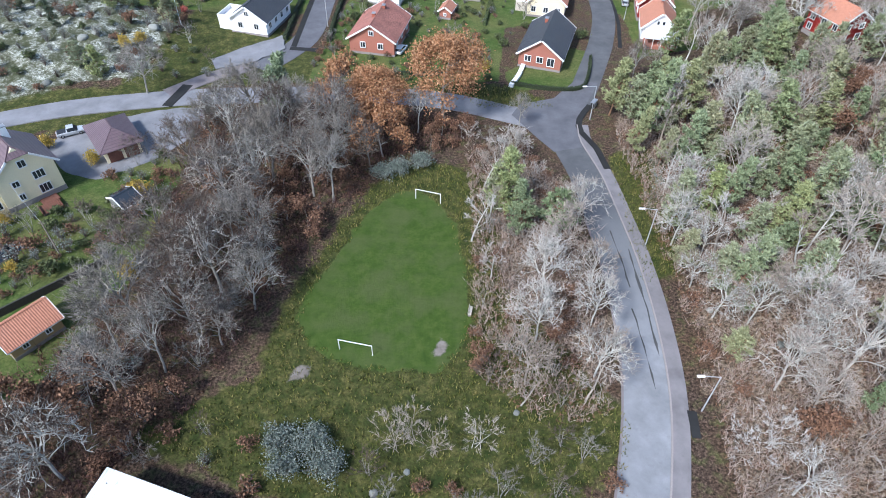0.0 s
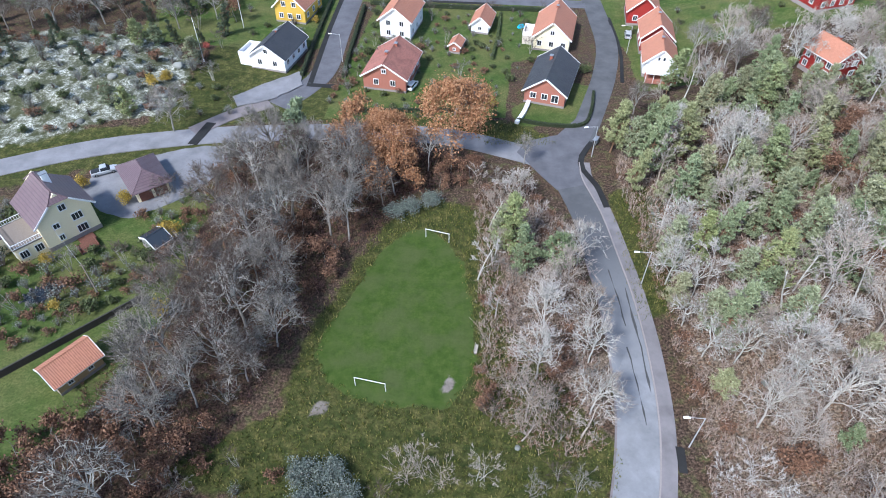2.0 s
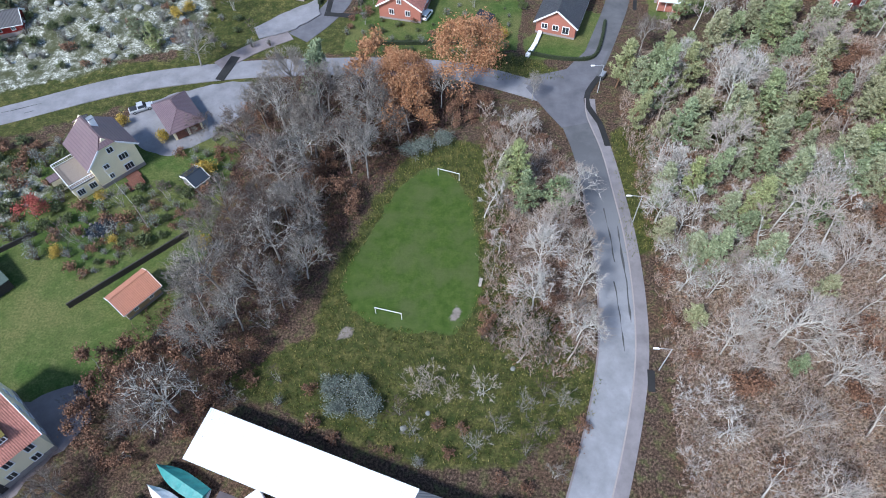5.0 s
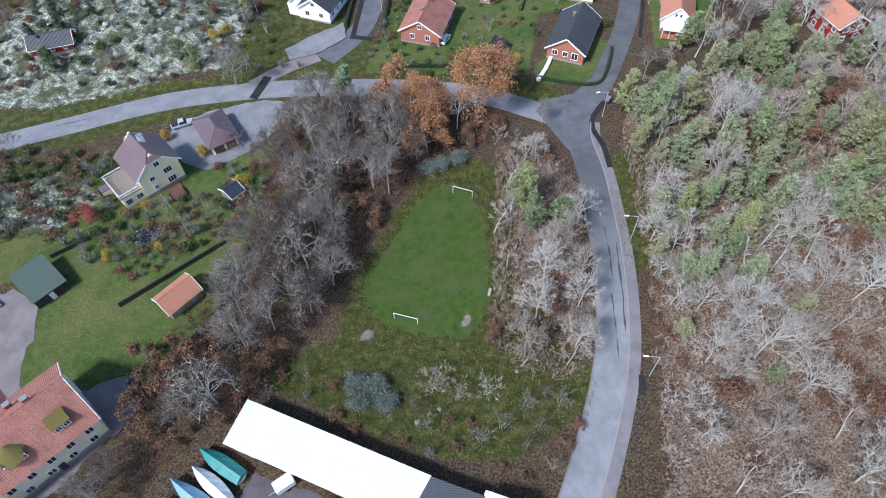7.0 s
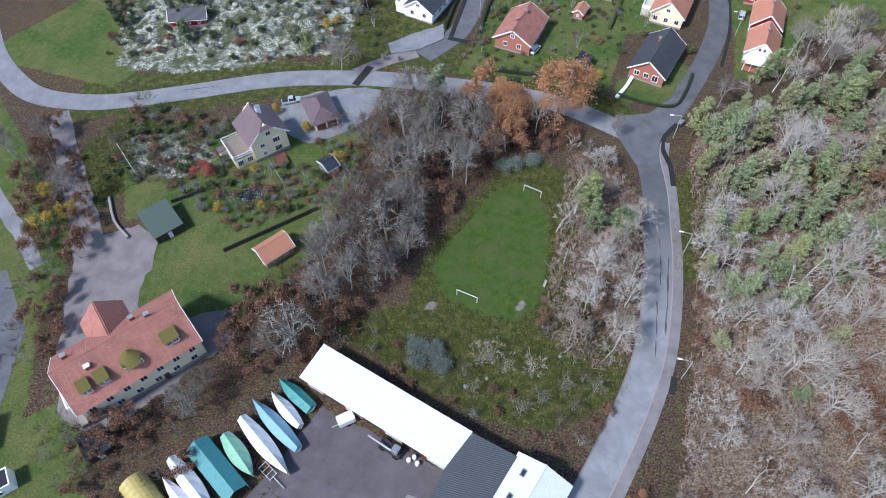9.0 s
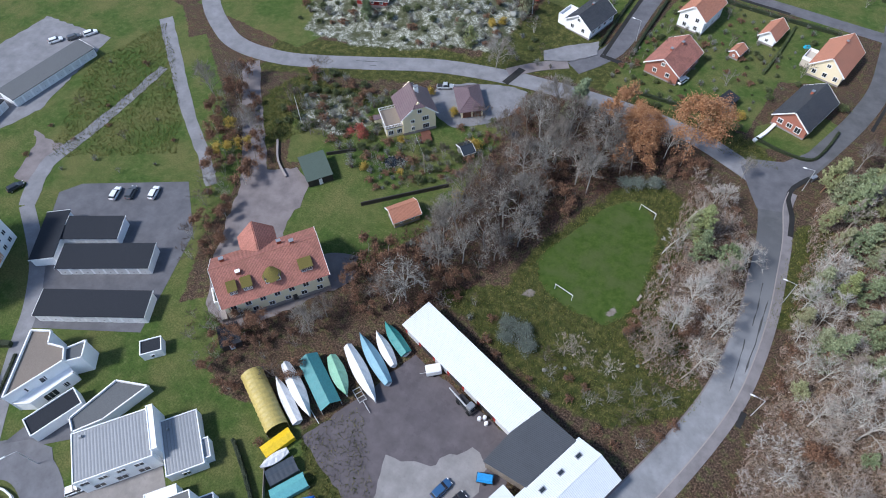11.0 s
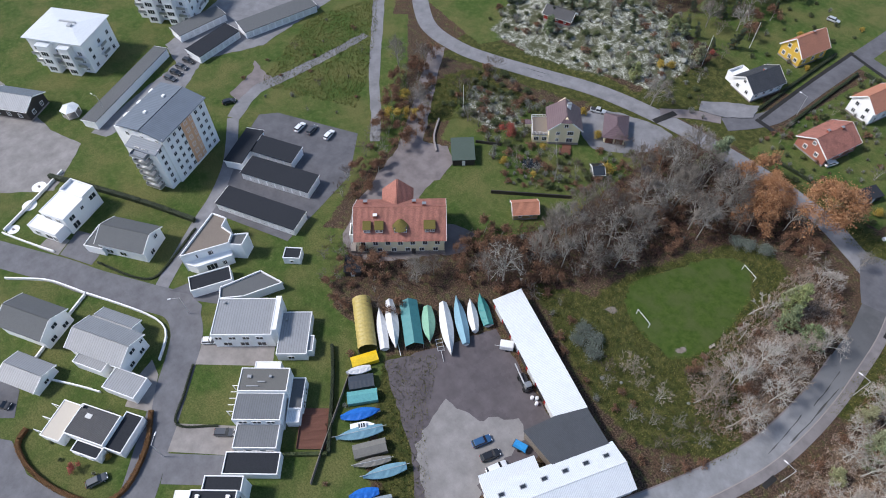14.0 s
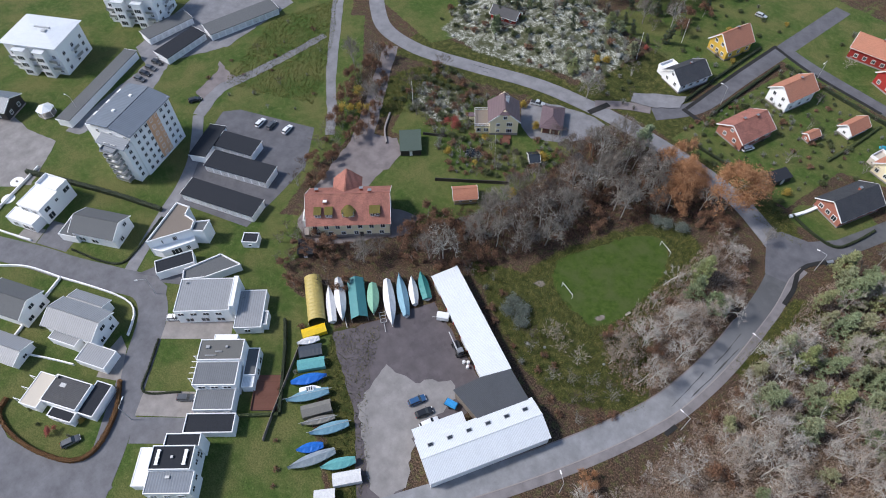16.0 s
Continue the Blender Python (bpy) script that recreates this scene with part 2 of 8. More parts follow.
M["glass"] = glass


# ---- helpers for building ----
def box_into(bm, size, centre, rot=0.0, top_scale=(1, 1)):
    """A box in bm; top_scale tapers its upper face."""
    sx, sy, sz = size
    vs = []
    for z, kx, ky in ((-0.5, 1, 1), (0.5, *top_scale)):
        for x, y in ((-0.5, -0.5), (0.5, -0.5), (0.5, 0.5), (-0.5, 0.5)):
            p = Vector((x * sx * kx, y * sy * ky, z * sz))
            p.rotate(Euler((0, 0, rot)))
            vs.append(bm.verts.new(p + Vector(centre)))
    for f in ((3, 2, 1, 0), (4, 5, 6, 7), (0, 1, 5, 4), (1, 2, 6, 5), (2, 3, 7, 6), (3, 0, 4, 7)):
        bm.faces.new([vs[i] for i in f])
    return vs


def tube_into(bm, a, b, ra, rb, sides=6, cap=True):
    a, b = Vector(a), Vector(b)
    d = (b - a)
    if d.length < 1e-5:
        return
    q = d.to_track_quat("Z", "Y")
    rings = []
    for p, r in ((a, ra), (b, rb)):
        rings.append([bm.verts.new(p + q @ Vector((r * math.cos(k * math.tau / sides), r * math.sin(k * math.tau / sides), 0))) for k in range(sides)])
    for k in range(sides):
        j = (k + 1) % sides
        bm.faces.new((rings[0][k], rings[0][j], rings[1][j], rings[1][k]))
    if cap:
        bm.faces.new(rings[1])
        bm.faces.new(rings[0][::-1])


def poly_into(bm, pts, z0, z1):
    """An upright prism over a ring of (x, y), counter-clockwise."""
    lo = [bm.verts.new((x, y, z0)) for x, y in pts]
    hi = [bm.verts.new((x, y, z1)) for x, y in pts]
    k = len(pts)
    bm.faces.new(lo[::-1])
    bm.faces.new(hi)
    for i in range(k):
        j = (i + 1) % k
        bm.faces.new((lo[i], lo[j], hi[j], hi[i]))


def mesh_of(name, bm, mat, smooth=False):
    bmesh.ops.recalc_face_normals(bm, faces=bm.faces)
    me = bpy.data.meshes.new(name)
    bm.to_mesh(me)
    bm.free()
    for k in (mat if isinstance(mat, (list, tuple)) else [mat]):
        me.materials.append(k)
    if smooth:
        for p in me.polygons:
            p.use_smooth = True
    return me


def part(name, bm, mat, parent=None, label="", smooth=False):
    ob = new(name, mesh_of(name, bm, mat, smooth))
    if parent is not None:
        ob.parent = parent
    if label:
        ob["label"] = label
    return ob


def piece(name, me, parent, m=None):
    """One more object on a mesh that others share."""
    ob = new(name, me)
    ob.parent = parent
    if m is not None:
        ob.matrix_basis = m
    return ob


def box_part(name, size, centre, mat, parent, rot=0.0, label="", bevel=0.0):
    bm = bmesh.new()
    box_into(bm, size, centre, rot)
    if bevel:
        bmesh.ops.bevel(bm, geom=list(bm.edges), offset=bevel, segments=2, affect="EDGES")
    return part(name, bm, mat, parent, label)


def thing(name, x, y, ang, label, category, group="", kind="", z=None):
    ob = new(name)
    ob.empty_display_size = 0.3
    ob.matrix_basis = pose(x, y, height(x, y) if z is None else z, 0, 0, ang)
    return tagged(ob, label, category, group, kind)


# ---- terrain: level in the middle, a wooded rise to the east, a rocky knoll to the north-west ----
def smooth(e0, e1, v):
    t = np.clip((np.asarray(v, float) - e0) / (e1 - e0), 0, 1)
    return t * t * (3 - 2 * t)


def lumps(x, y, scale, seed=0.0):
    """Cheap smooth noise, -1 to 1, on arrays."""
    x, y = np.asarray(x, float) / scale + seed, np.asarray(y, float) / scale - seed * 1.7
    a = np.sin(x * 1.0 + 1.3 * np.sin(y * 0.9 + 0.4)) * np.sin(y * 1.1 + 1.2 * np.sin(x * 0.8 + 2.1))
    b = np.sin(x * 2.3 + 1.1 * np.sin(y * 2.0 + 1.7)) * np.sin(y * 2.1 + 1.4 * np.sin(x * 1.9 + 0.3))
    c = np.sin(x * 4.7 + 1.2 * np.sin(y * 4.1)) * np.sin(y * 4.9 + 1.3 * np.sin(x * 4.3 + 1.0))
    return (a + 0.5 * b + 0.3 * c) / 1.8


def heights(x, y):
    x, y = np.asarray(x, float), np.asarray(y, float)
    east = 7.0 * smooth(36, 95, x - 0.12 * np.maximum(y - 100, 0)) * (1 - 0.35 * smooth(60, 20, y))
    knoll = 4.0 * np.exp(-(((x + 95) / 34) ** 2 + ((y - 135) / 20) ** 2) ** 1.5)
    rock = 0.9 * lumps(x, y, 2.6, 3.0) * np.clip(knoll / 2.0, 0, 1) + 0.5 * lumps(x, y, 1.1, 5.0) * np.clip(knoll / 2.0, 0, 1)
    rough = 0.35 * lumps(x, y, 3.4, 1.0) * smooth(34, 42, x)
    return east + knoll + rock + rough


def height(x, y):
    return float(heights(x, y))


def inside_distance(px, py, poly):
    """Signed distance to a polygon on arrays: positive inside."""
    d = np.full(px.shape, 1e9)
    ins = np.zeros(px.shape, bool)
    k = len(poly)
    for i in range(k):
        (ax, ay), (bx, by) = poly[i], poly[(i + 1) % k]
        ex, ey = bx - ax, by - ay
        t = np.clip(((px - ax) * ex + (py - ay) * ey) / (ex * ex + ey * ey + 1e-9), 0, 1)
        d = np.minimum(d, np.hypot(px - ax - t * ex, py - ay - t * ey))
        c = (ay > py) != (by > py)
        ins ^= c & (px < (bx - ax) * (py - ay) / (by - ay + 1e-12) + ax)
    return np.where(ins, d, -d)


PITCH = [(-5.1, 83.5), (-1.2, 79), (0.7, 74.6), (2.4, 65.8), (3.0, 58.9), (2.6, 52.6), (-0.7, 47.2), (-7.4, 46.7),
         (-14.3, 48.4), (-18.3, 50.9), (-20.7, 54.9), (-19.7, 60.4), (-16.7, 68), (-12.9, 78), (-9.0, 82)]
LAWNS = [
    [(-90, 42), (-62, 48), (-46, 60), (-46, 74), (-62, 66), (-86, 58)],
    [(-280, -130), (-96, -130), (-30, -64), (-62, -8), (-86, 6), (-92, 18), (-104, 34), (-132, 62), (-168, 92), (-280, 100)],
    [(-86, 152), (-36, 150), (-34, 180), (40, 178), (44, 136), (54, 134), (58, 152), (130, 164), (130, 230), (-86, 230)],
    PITCH,
    [(-87, 24), (-56, 33), (-47, 52), (-52, 61), (-66, 53), (-76, 46), (-84, 42)],            # below the hut
    [(-92, 52), (-78, 58), (-62, 56), (-46, 72), (-46, 92), (-60, 90), (-80, 88), (-102, 68)],          # round the villa
    [(12, 117), (25, 117), (30, 124), (31, 134), (26, 136), (12, 124)],                      # brick house
    [(-30, 118), (10, 120), (13, 145), (26, 150), (26, 178), (-24, 178), (-28, 140)],        # gardens north
    [(-82, 150), (-38, 150), (-36, 200), (-70, 205)],                                        # gardens north-west
    [(-28, 190), (90, 186), (90, 215), (-28, 215)],
    [(42, 132), (56, 134), (62, 160), (44, 180)],
    [(-212, -40), (-146, -38), (-121, -2), (-112, -12), (-86, 4), (-62, -6), (-46, -2), (-26, -22), (-8, -30), (0, -60), (-40, -75), (-140, -90), (-212, -90)],
    [(-215, -40), (-150, -36), (-140, 6), (-150, 20), (-170, 6), (-205, 0)],
    [(-150, 5), (-140, 15), (-110, 34), (-94, 22), (-100, 45), (-150, 84), (-172, 60), (-165, 20)],
    [(-240, -10), (-200, -20), (-180, 80), (-240, 90)],
    [(-165, 96), (-120, 92), (-112, 110), (-150, 130)],
    [(-92, 0), (-84, -12), (-70, -8), (-68, 8), (-80, 12)],
]
ROUGHS = [
    [(-36, 37), (-24, 46), (-22, 62), (-14, 84), (-4, 92), (6, 88), (8, 62), (22, 40), (20, 34), (8, 26), (-8, 26)],
    [(-44, -6), (-36, 6), (-24, -8), (-6, -20), (-4, -30), (-26, -20)],
    [(-72, 108), (-40, 117), (-20, 116), (6, 113), (12, 118), (-24, 124), (-40, 142), (-62, 152), (-64, 122)],
    [(-124, 78), (-100, 86), (-74, 98), (-50, 103), (-46, 108), (-74, 114), (-104, 103), (-128, 94)],
    [(-120, 40), (-150, 22), (-172, 56), (-166, 82), (-150, 70), (-130, 52)],
    [(-100, 54), (-80, 86), (-112, 82), (-116, 62)],
    [(6, 109), (22, 110), (12, 118), (2, 116)],
    [(28, 62), (36, 66), (36, 96), (29, 94)],
    [(48, 90), (70, 92), (66, 104), (46, 102)],
]
ROCKS = [
    [(-124, 101), (-106, 101), (-84, 110), (-64, 119), (-64, 138), (-80, 150), (-104, 158), (-124, 150), (-134, 124)],
    [(-98, 66), (-86, 66), (-80, 76), (-92, 82), (-104, 76)],
    [(34, 80), (42, 78), (46, 90), (36, 93)],
]
SOILS = [
    [(-40, 1), (-34, 4), (-28, -2), (-30, -8), (-37, -6)],
    [(-20.2, 44.6), (-17.6, 45.4), (-17.4, 47.4), (-19.6, 47.2)],
    [(-1.8, 49.4), (-0.6, 49.8), (0.0, 51.6), (-1.0, 51.6)],
]


STRAWS = [[(31, 14), (110, 0), (110, 125), (40, 122), (32, 105), (34, 60)], [(6, 44), (12, 40), (20, 40), (21, 60), (19, 84), (10, 96), (6, 80)]]


def make_ground():
    core_x, core_y = np.arange(-230, 131, 1.0), np.arange(-110, 231, 1.0)
    out = np.array([30, 80, 180, 400, 900, 2200.0])
    xs = np.concatenate([-230 - out[::-1], core_x, 130 + out])
    ys = np.concatenate([-110 - out[::-1], core_y, 230 + out])
    gx, gy = np.meshgrid(xs, ys)
    z = heights(gx, gy)
    nx, ny = len(xs), len(ys)
    idx = np.arange(nx * ny).reshape(ny, nx)
    faces = np.stack([idx[:-1, :-1], idx[:-1, 1:], idx[1:, 1:], idx[1:, :-1]], -1).reshape(-1, 4)
    me = bpy.data.meshes.new("ground")
    me.from_pydata(np.stack([gx, gy, z], -1).reshape(-1, 3).tolist(), [], faces.tolist())
    wob = 0.7 * lumps(gx, gy, 1.3, 2.0) + 0.9 * lumps(gx, gy, 4.0, 7.0)
    lay = []
    for polys, w, k in ((LAWNS, 0.7, 0.35), (ROUGHS, 2.5, 1.5), (ROCKS, 2.5, 1.5), (SOILS, 0.8, 0.35), (STRAWS, 3.0, 3.0), ([PITCH], 0.9, 0.8)):
        d = np.full(gx.shape, -1e9)
        for p in polys:
            d = np.maximum(d, inside_distance(gx, gy, p))
        lay.append(smooth(-w, w, d + wob * k).reshape(-1))
    for nm, cols in (("zones", lay[:3]), ("zones_b", [lay[3], lay[4] * 0.75, lay[5]])):
        at = me.attributes.new(nm, "FLOAT_COLOR", "POINT")
        at.data.foreach_set("color", np.stack([*cols, np.ones_like(lay[0])], -1).astype(np.float32).reshape(-1))
    me.materials.append(M["ground"])
    for p in me.polygons:
        p.use_smooth = True
    return tagged(new("ground", me), "grass, leaf litter and lichened rock ground", "ground", kind="structure")


make_ground()


# ---- roads and hard ground ----
def spline(pts, step=2.0):
    """A smooth line through a few points (Catmull-Rom)."""
    p = [Vector(q) for q in pts]
    p = [p[0] * 2 - p[1], *p, p[-1] * 2 - p[-2]]
    out = []
    for i in range(1, len(p) - 2):
        k = max(2, int((p[i + 1] - p[i]).length / step))
        for j in range(k):
            t = j / k
            out.append(0.5 * ((2 * p[i]) + (p[i + 1] - p[i - 1]) * t + (2 * p[i - 1] - 5 * p[i] + 4 * p[i + 1] - p[i + 2]) * t * t
                              + (3 * p[i] - p[i - 1] - 3 * p[i + 1] + p[i + 2]) * t ** 3))
    return out + [p[-2]]


def strip(name, pts, width, z, mat, label, category, wob=0.0, thick=0.25, kind="structure", offset=0.0):
    """A band of given width (one number, or one at each end) along a line, laid z above the ground."""
    line = spline(pts)
    w0, w1 = width if isinstance(width, tuple) else (width, width)
    bm = bmesh.new()
    rows = []
    for i, p in enumerate(line):
        d = (line[min(i + 1, len(line) - 1)] - line[max(i - 1, 0)]).normalized()
        side = Vector((-d.y, d.x))
        w = w0 + (w1 - w0) * i / (len(line) - 1)
        a = p + side * (offset + w / 2 + wob * float(lumps(p.x, p.y, 1.7, 4)))
        b = p + side * (offset - w / 2 + wob * float(lumps(p.x, p.y, 1.7, 9)))
        h = z + max(height(p.x, p.y), height(a.x, a.y), height(b.x, b.y)) if kind == "structure" else z + height(p.x, p.y)
        rows.append([bm.verts.new((q.x, q.y, hh)) for q, hh in ((a, h - thick), (a, h), (b, h), (b, h - thick))])
    for r, s in zip(rows, rows[1:]):
        for k in range(3):
            bm.faces.new((r[k], s[k], s[k + 1], r[k + 1]))
    bm.faces.new(rows[0])
    bm.faces.new(rows[-1][::-1])
    return tagged(part(name, bm, mat), label, category, kind=kind)


def patch(name, pts, z, mat, label, category, thick=0.2, ragged=0.0):
    """A flat area with a corner list; ragged edges for gravel."""
    z += max(height(x, y) for x, y in pts)
    ring = []
    for i, a in enumerate(pts):
        b = pts[(i + 1) % len(pts)]
        k = max(1, int(math.dist(a, b) / 1.5)) if ragged else 1
        for j in range(k):
            x, y = a[0] + (b[0] - a[0]) * j / k, a[1] + (b[1] - a[1]) * j / k
            ring.append((x + ragged * float(lumps(x, y, 0.9, 3)), y + ragged * float(lumps(x, y, 0.9, 8))))
    bm = bmesh.new()
    poly_into(bm, ring, z - thick, z)
    return tagged(part(name, bm, mat), label, category, kind="structure")


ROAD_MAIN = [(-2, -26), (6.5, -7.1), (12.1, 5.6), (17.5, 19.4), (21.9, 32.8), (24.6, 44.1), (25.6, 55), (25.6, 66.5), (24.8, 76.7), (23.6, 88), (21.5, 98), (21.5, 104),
             (26, 113), (31.1, 127), (35.2, 140), (38, 154), (38.3, 170), (37.7, 190), (36, 225)]
ROAD_WEST = [(21, 103), (11, 107.5), (-2.5, 112), (-20, 113.3), (-42.8, 112), (-58, 109.8), (-77.2, 104.7), (-97.4, 95.5), (-111, 89.3), (-122, 85.6), (-135.7, 84.6), (-147, 88.5), (-163, 100), (-185, 125)]
strip("road_main", ROAD_MAIN, 5.6, 0.05, M["main_road"], "worn asphalt road, its lower end painted paler as sky sheen", "road")
strip("road_west", ROAD_WEST, 6.0, 0.055, M["asphalt"], "worn grey asphalt road curving past the wood", "road")
strip("road_north", [(-41, 123), (-36, 131), (-33, 140), (-32.5, 160), (-31.5, 186), (-30, 225)], 6.0, 0.045, M["asphalt_dark"], "dark asphalt side road between gardens", "road")
strip("road_cross", [(-34, 187), (-18.3, 184), (8.4, 182), (36, 180)], 5.0, 0.04, M["asphalt_dark"], "dark asphalt cross street", "road")
strip("footpath_red", [(-57, 112), (-50, 119), (-43, 124)], 4.0, 0.03, M["path"], "reddish worn gravel path", "path")
strip("pavement_main", ROAD_MAIN[1:12], 2.0, 0.12, M["pavement"], "narrow reddish asphalt pavement behind a kerb", "pavement", offset=-4.0, thick=0.4)
strip("kerb_main", ROAD_MAIN[1:12], 0.22, 0.17, M["kerb"], "granite kerb along the road", "kerb", offset=-2.9, thick=0.4)
strip("kerb_west_side", ROAD_MAIN[1:9], 0.3, 0.07, M["path"], "worn asphalt edge along the road", "kerb", offset=2.9, thick=0.4)
strip("repair_kerb", [(27.8, 90), (26.8, 96.5), (24.8, 101.5), (25.2, 106), (28, 111)], 1.2, 0.16, M["patch"], "fresh black asphalt repair at the bend", "repair")
patch("junction", [(12, 107), (16.5, 99), (19, 95), (26, 97), (24.8, 102), (26, 108), (31, 120), (26.5, 121), (21, 113.5), (14, 111)], 0.062, M["asphalt_dark"], "wide dark asphalt road junction", "road")
patch("repair_pavement", [(28.75, 38.4), (29.8, 38.3), (30.2, 41.8), (29.05, 42)], 0.14, M["patch"], "fresh black asphalt patch in the pavement", "repair")
patch("repair_west", [(-56.6, 107.5), (-54.6, 107.2), (-52.8, 115.3), (-55, 115.6)], 0.072, M["patch"], "black asphalt strip across the road", "repair")
patch("repair_north", [(-36.2, 131.6), (-29, 131), (-29, 132.6), (-36.2, 133.2)], 0.062, M["patch"], "black asphalt strip across the side road", "repair")
strip("trench_north", [(-35.5, 133), (-35.4, 160), (-34.6, 186)], 1.3, 0.058, M["patch"], "black asphalt trench repair along the road", "repair")
strip("trench_cross", [(-34, 185), (-18.3, 181.5), (8.4, 179.6)], 1.3, 0.056, M["patch"], "black asphalt trench repair along the street", "repair")
strip("trench_road", [(38.8, 136), (41.2, 153), (41.3, 172)], 0.9, 0.064, M["patch"], "black asphalt trench repair along the road", "repair")
for k, (ax, ay, bx, by) in enumerate([(25.9, 45, 25.6, 58), (26.2, 62, 25.5, 74), (27.6, 50, 27.5, 70), (-70, 108, -100, 95.5), (-60, 109, -95, 95.5)]):
    strip("road_seam", [(ax, ay), ((ax + bx) / 2 + 0.15, (ay + by) / 2), (bx, by)], 0.14, 0.066, M["seam"], "dark sealed crack in the asphalt", "road seam", wob=0.3, thick=0.1)
strip("residential_road", [(-152, -76), (-140, -69.5), (-128.5, -62), (-117, -54.2), (-108.4, -49.2), (-96.5, -41.2), (-88, -35.8), (-81, -36.4), (-75.2, -40), (-65.1, -49), (-58, -55.4), (-51.6, -61), (-44, -69), (-38, -76)], 7.6, 0.05, M["street"], "dark grey asphalt residential street", "road")
patch("street_corner", [(-94, -43.2), (-88.2, -39.6), (-83.1, -39.0), (-76.9, -41.5), (-73.6, -37.6), (-77.1, -35.5), (-84.2, -30.7), (-89.4, -31.8), (-93.3, -35.1), (-98.9, -38.5)], 0.058, M["street"], "wide dark asphalt street corner", "road")
strip("residential_branch", [(-95.5, -36.4), (-99.2, -32), (-109.6, -18.6), (-114.6, -11.6), (-122.6, -3.5), (-131, 2.2), (-141, 8)], 3.6, 0.045, M["asphalt"], "narrow grey asphalt lane", "road")
patch("residential_lower", [(-52.8, -63.6), (-54.2, -69.0), (-61.2, -74.0), (-69.7, -77.8), (-79, -78.0), (-86, -84), (-78, -96), (-58, -90), (-40, -76), (-42.9, -63.8)], 0.062, M["street"], "dark asphalt turning place at the street corner", "road")
strip("estate_path", [(-141, 8), (-148, 20), (-148, 33), (-148.5, 50), (-149.8, 65)], (4.5, 3.0), 0.04, M["asphalt"], "grey gravel path through rough meadow", "path", wob=0.5)
strip("estate_walk", [(-168, 84), (-150, 70), (-128, 53), (-113, 43), (-104, 36)], (4.5, 3.0), 0.035, M["asphalt"], "pale gravel lane under bare trees", "path", wob=0.3)
strip("parking_lane", [(-128, 80), (-116, 66), (-106, 55), (-99, 47), (-92, 38)], (5.0, 7.0), 0.03, M["path"], "reddish gravel drive under trees", "path", wob=0.6)
patch("meadow_gravel", [(-161.8, 27.7), (-156.0, 21.5), (-152.7, 13.0), (-146.2, 12.5), (-147.2, 19.6), (-150.0, 27.6), (-156, 27)], 0.03, M["path"], "worn gravel patch in the meadow", "path", ragged=1.0)
patch("villa_yard_gravel", [(-97, 46), (-88, 51.5), (-82, 49), (-80, 43), (-79, 36), (-76, 30), (-70, 31), (-58, 36), (-55, 30), (-70, 6), (-80, 8), (-88, 20), (-95, 34)], 0.042, M["path"], "reddish grey gravel yard", "yard", ragged=0.7)
patch("villa_drive", [(-72, 92), (-66, 86), (-60, 84), (-52, 90), (-46, 100), (-48, 107), (-54, 107), (-64, 103), (-72, 98)], 0.036, M["asphalt"], "grey gravel drive by the villa", "drive", ragged=0.5)
patch("house_drive", [(-50, 122), (-42, 126), (-37, 132), (-39, 138), (-46, 132), (-52, 126)], 0.034, M["asphalt"], "gravel drive before the white house", "drive", ragged=0.5)
patch("boatyard", [(-43, -5), (-37.5, 8), (-33, 21), (-6, 14.5), (-4, 4), (-6.5, -8), (-1, -14), (2, -22), (-6, -24), (-22, -13)], 0.034, M["yard"], "damp asphalt boatyard with puddles", "yard", ragged=0.5)
patch("boatyard_dry", [(-27, 0), (-19, 3), (-13, 10), (-9.5, 8), (-7.5, -6), (-1.5, -13), (-1, -20), (-5, -21), (-23, -11)], 0.044, M["yard_light"], "pale dry concrete of the boatyard", "yard", ragged=1.2)
patch("estate_parking", [(-137, 15), (-134, 20), (-110, 34), (-97, 22), (-92, 8), (-88, -4), (-110, -15), (-122, -6)], 0.03, M["asphalt_dark"], "dark asphalt parking court between garages", "parking")
patch("estate_lane", [(-163, -29), (-158, -26), (-160, -2), (-174, 14), (-168, 34), (-176, 68), (-204, 66), (-206, 40), (-190, 8), (-178, 6)], 0.028, M["asphalt"], "grey asphalt service lane", "road", ragged=0.6)
patch("estate_square", [(-215, -44), (-172, -38), (-160, -33), (-146, -46), (-158, -62), (-215, -80)], 0.026, M["yard_light"], "pale grey paved square", "square", ragged=0.4)


# ---- buildings ----
MULLIONS = {}


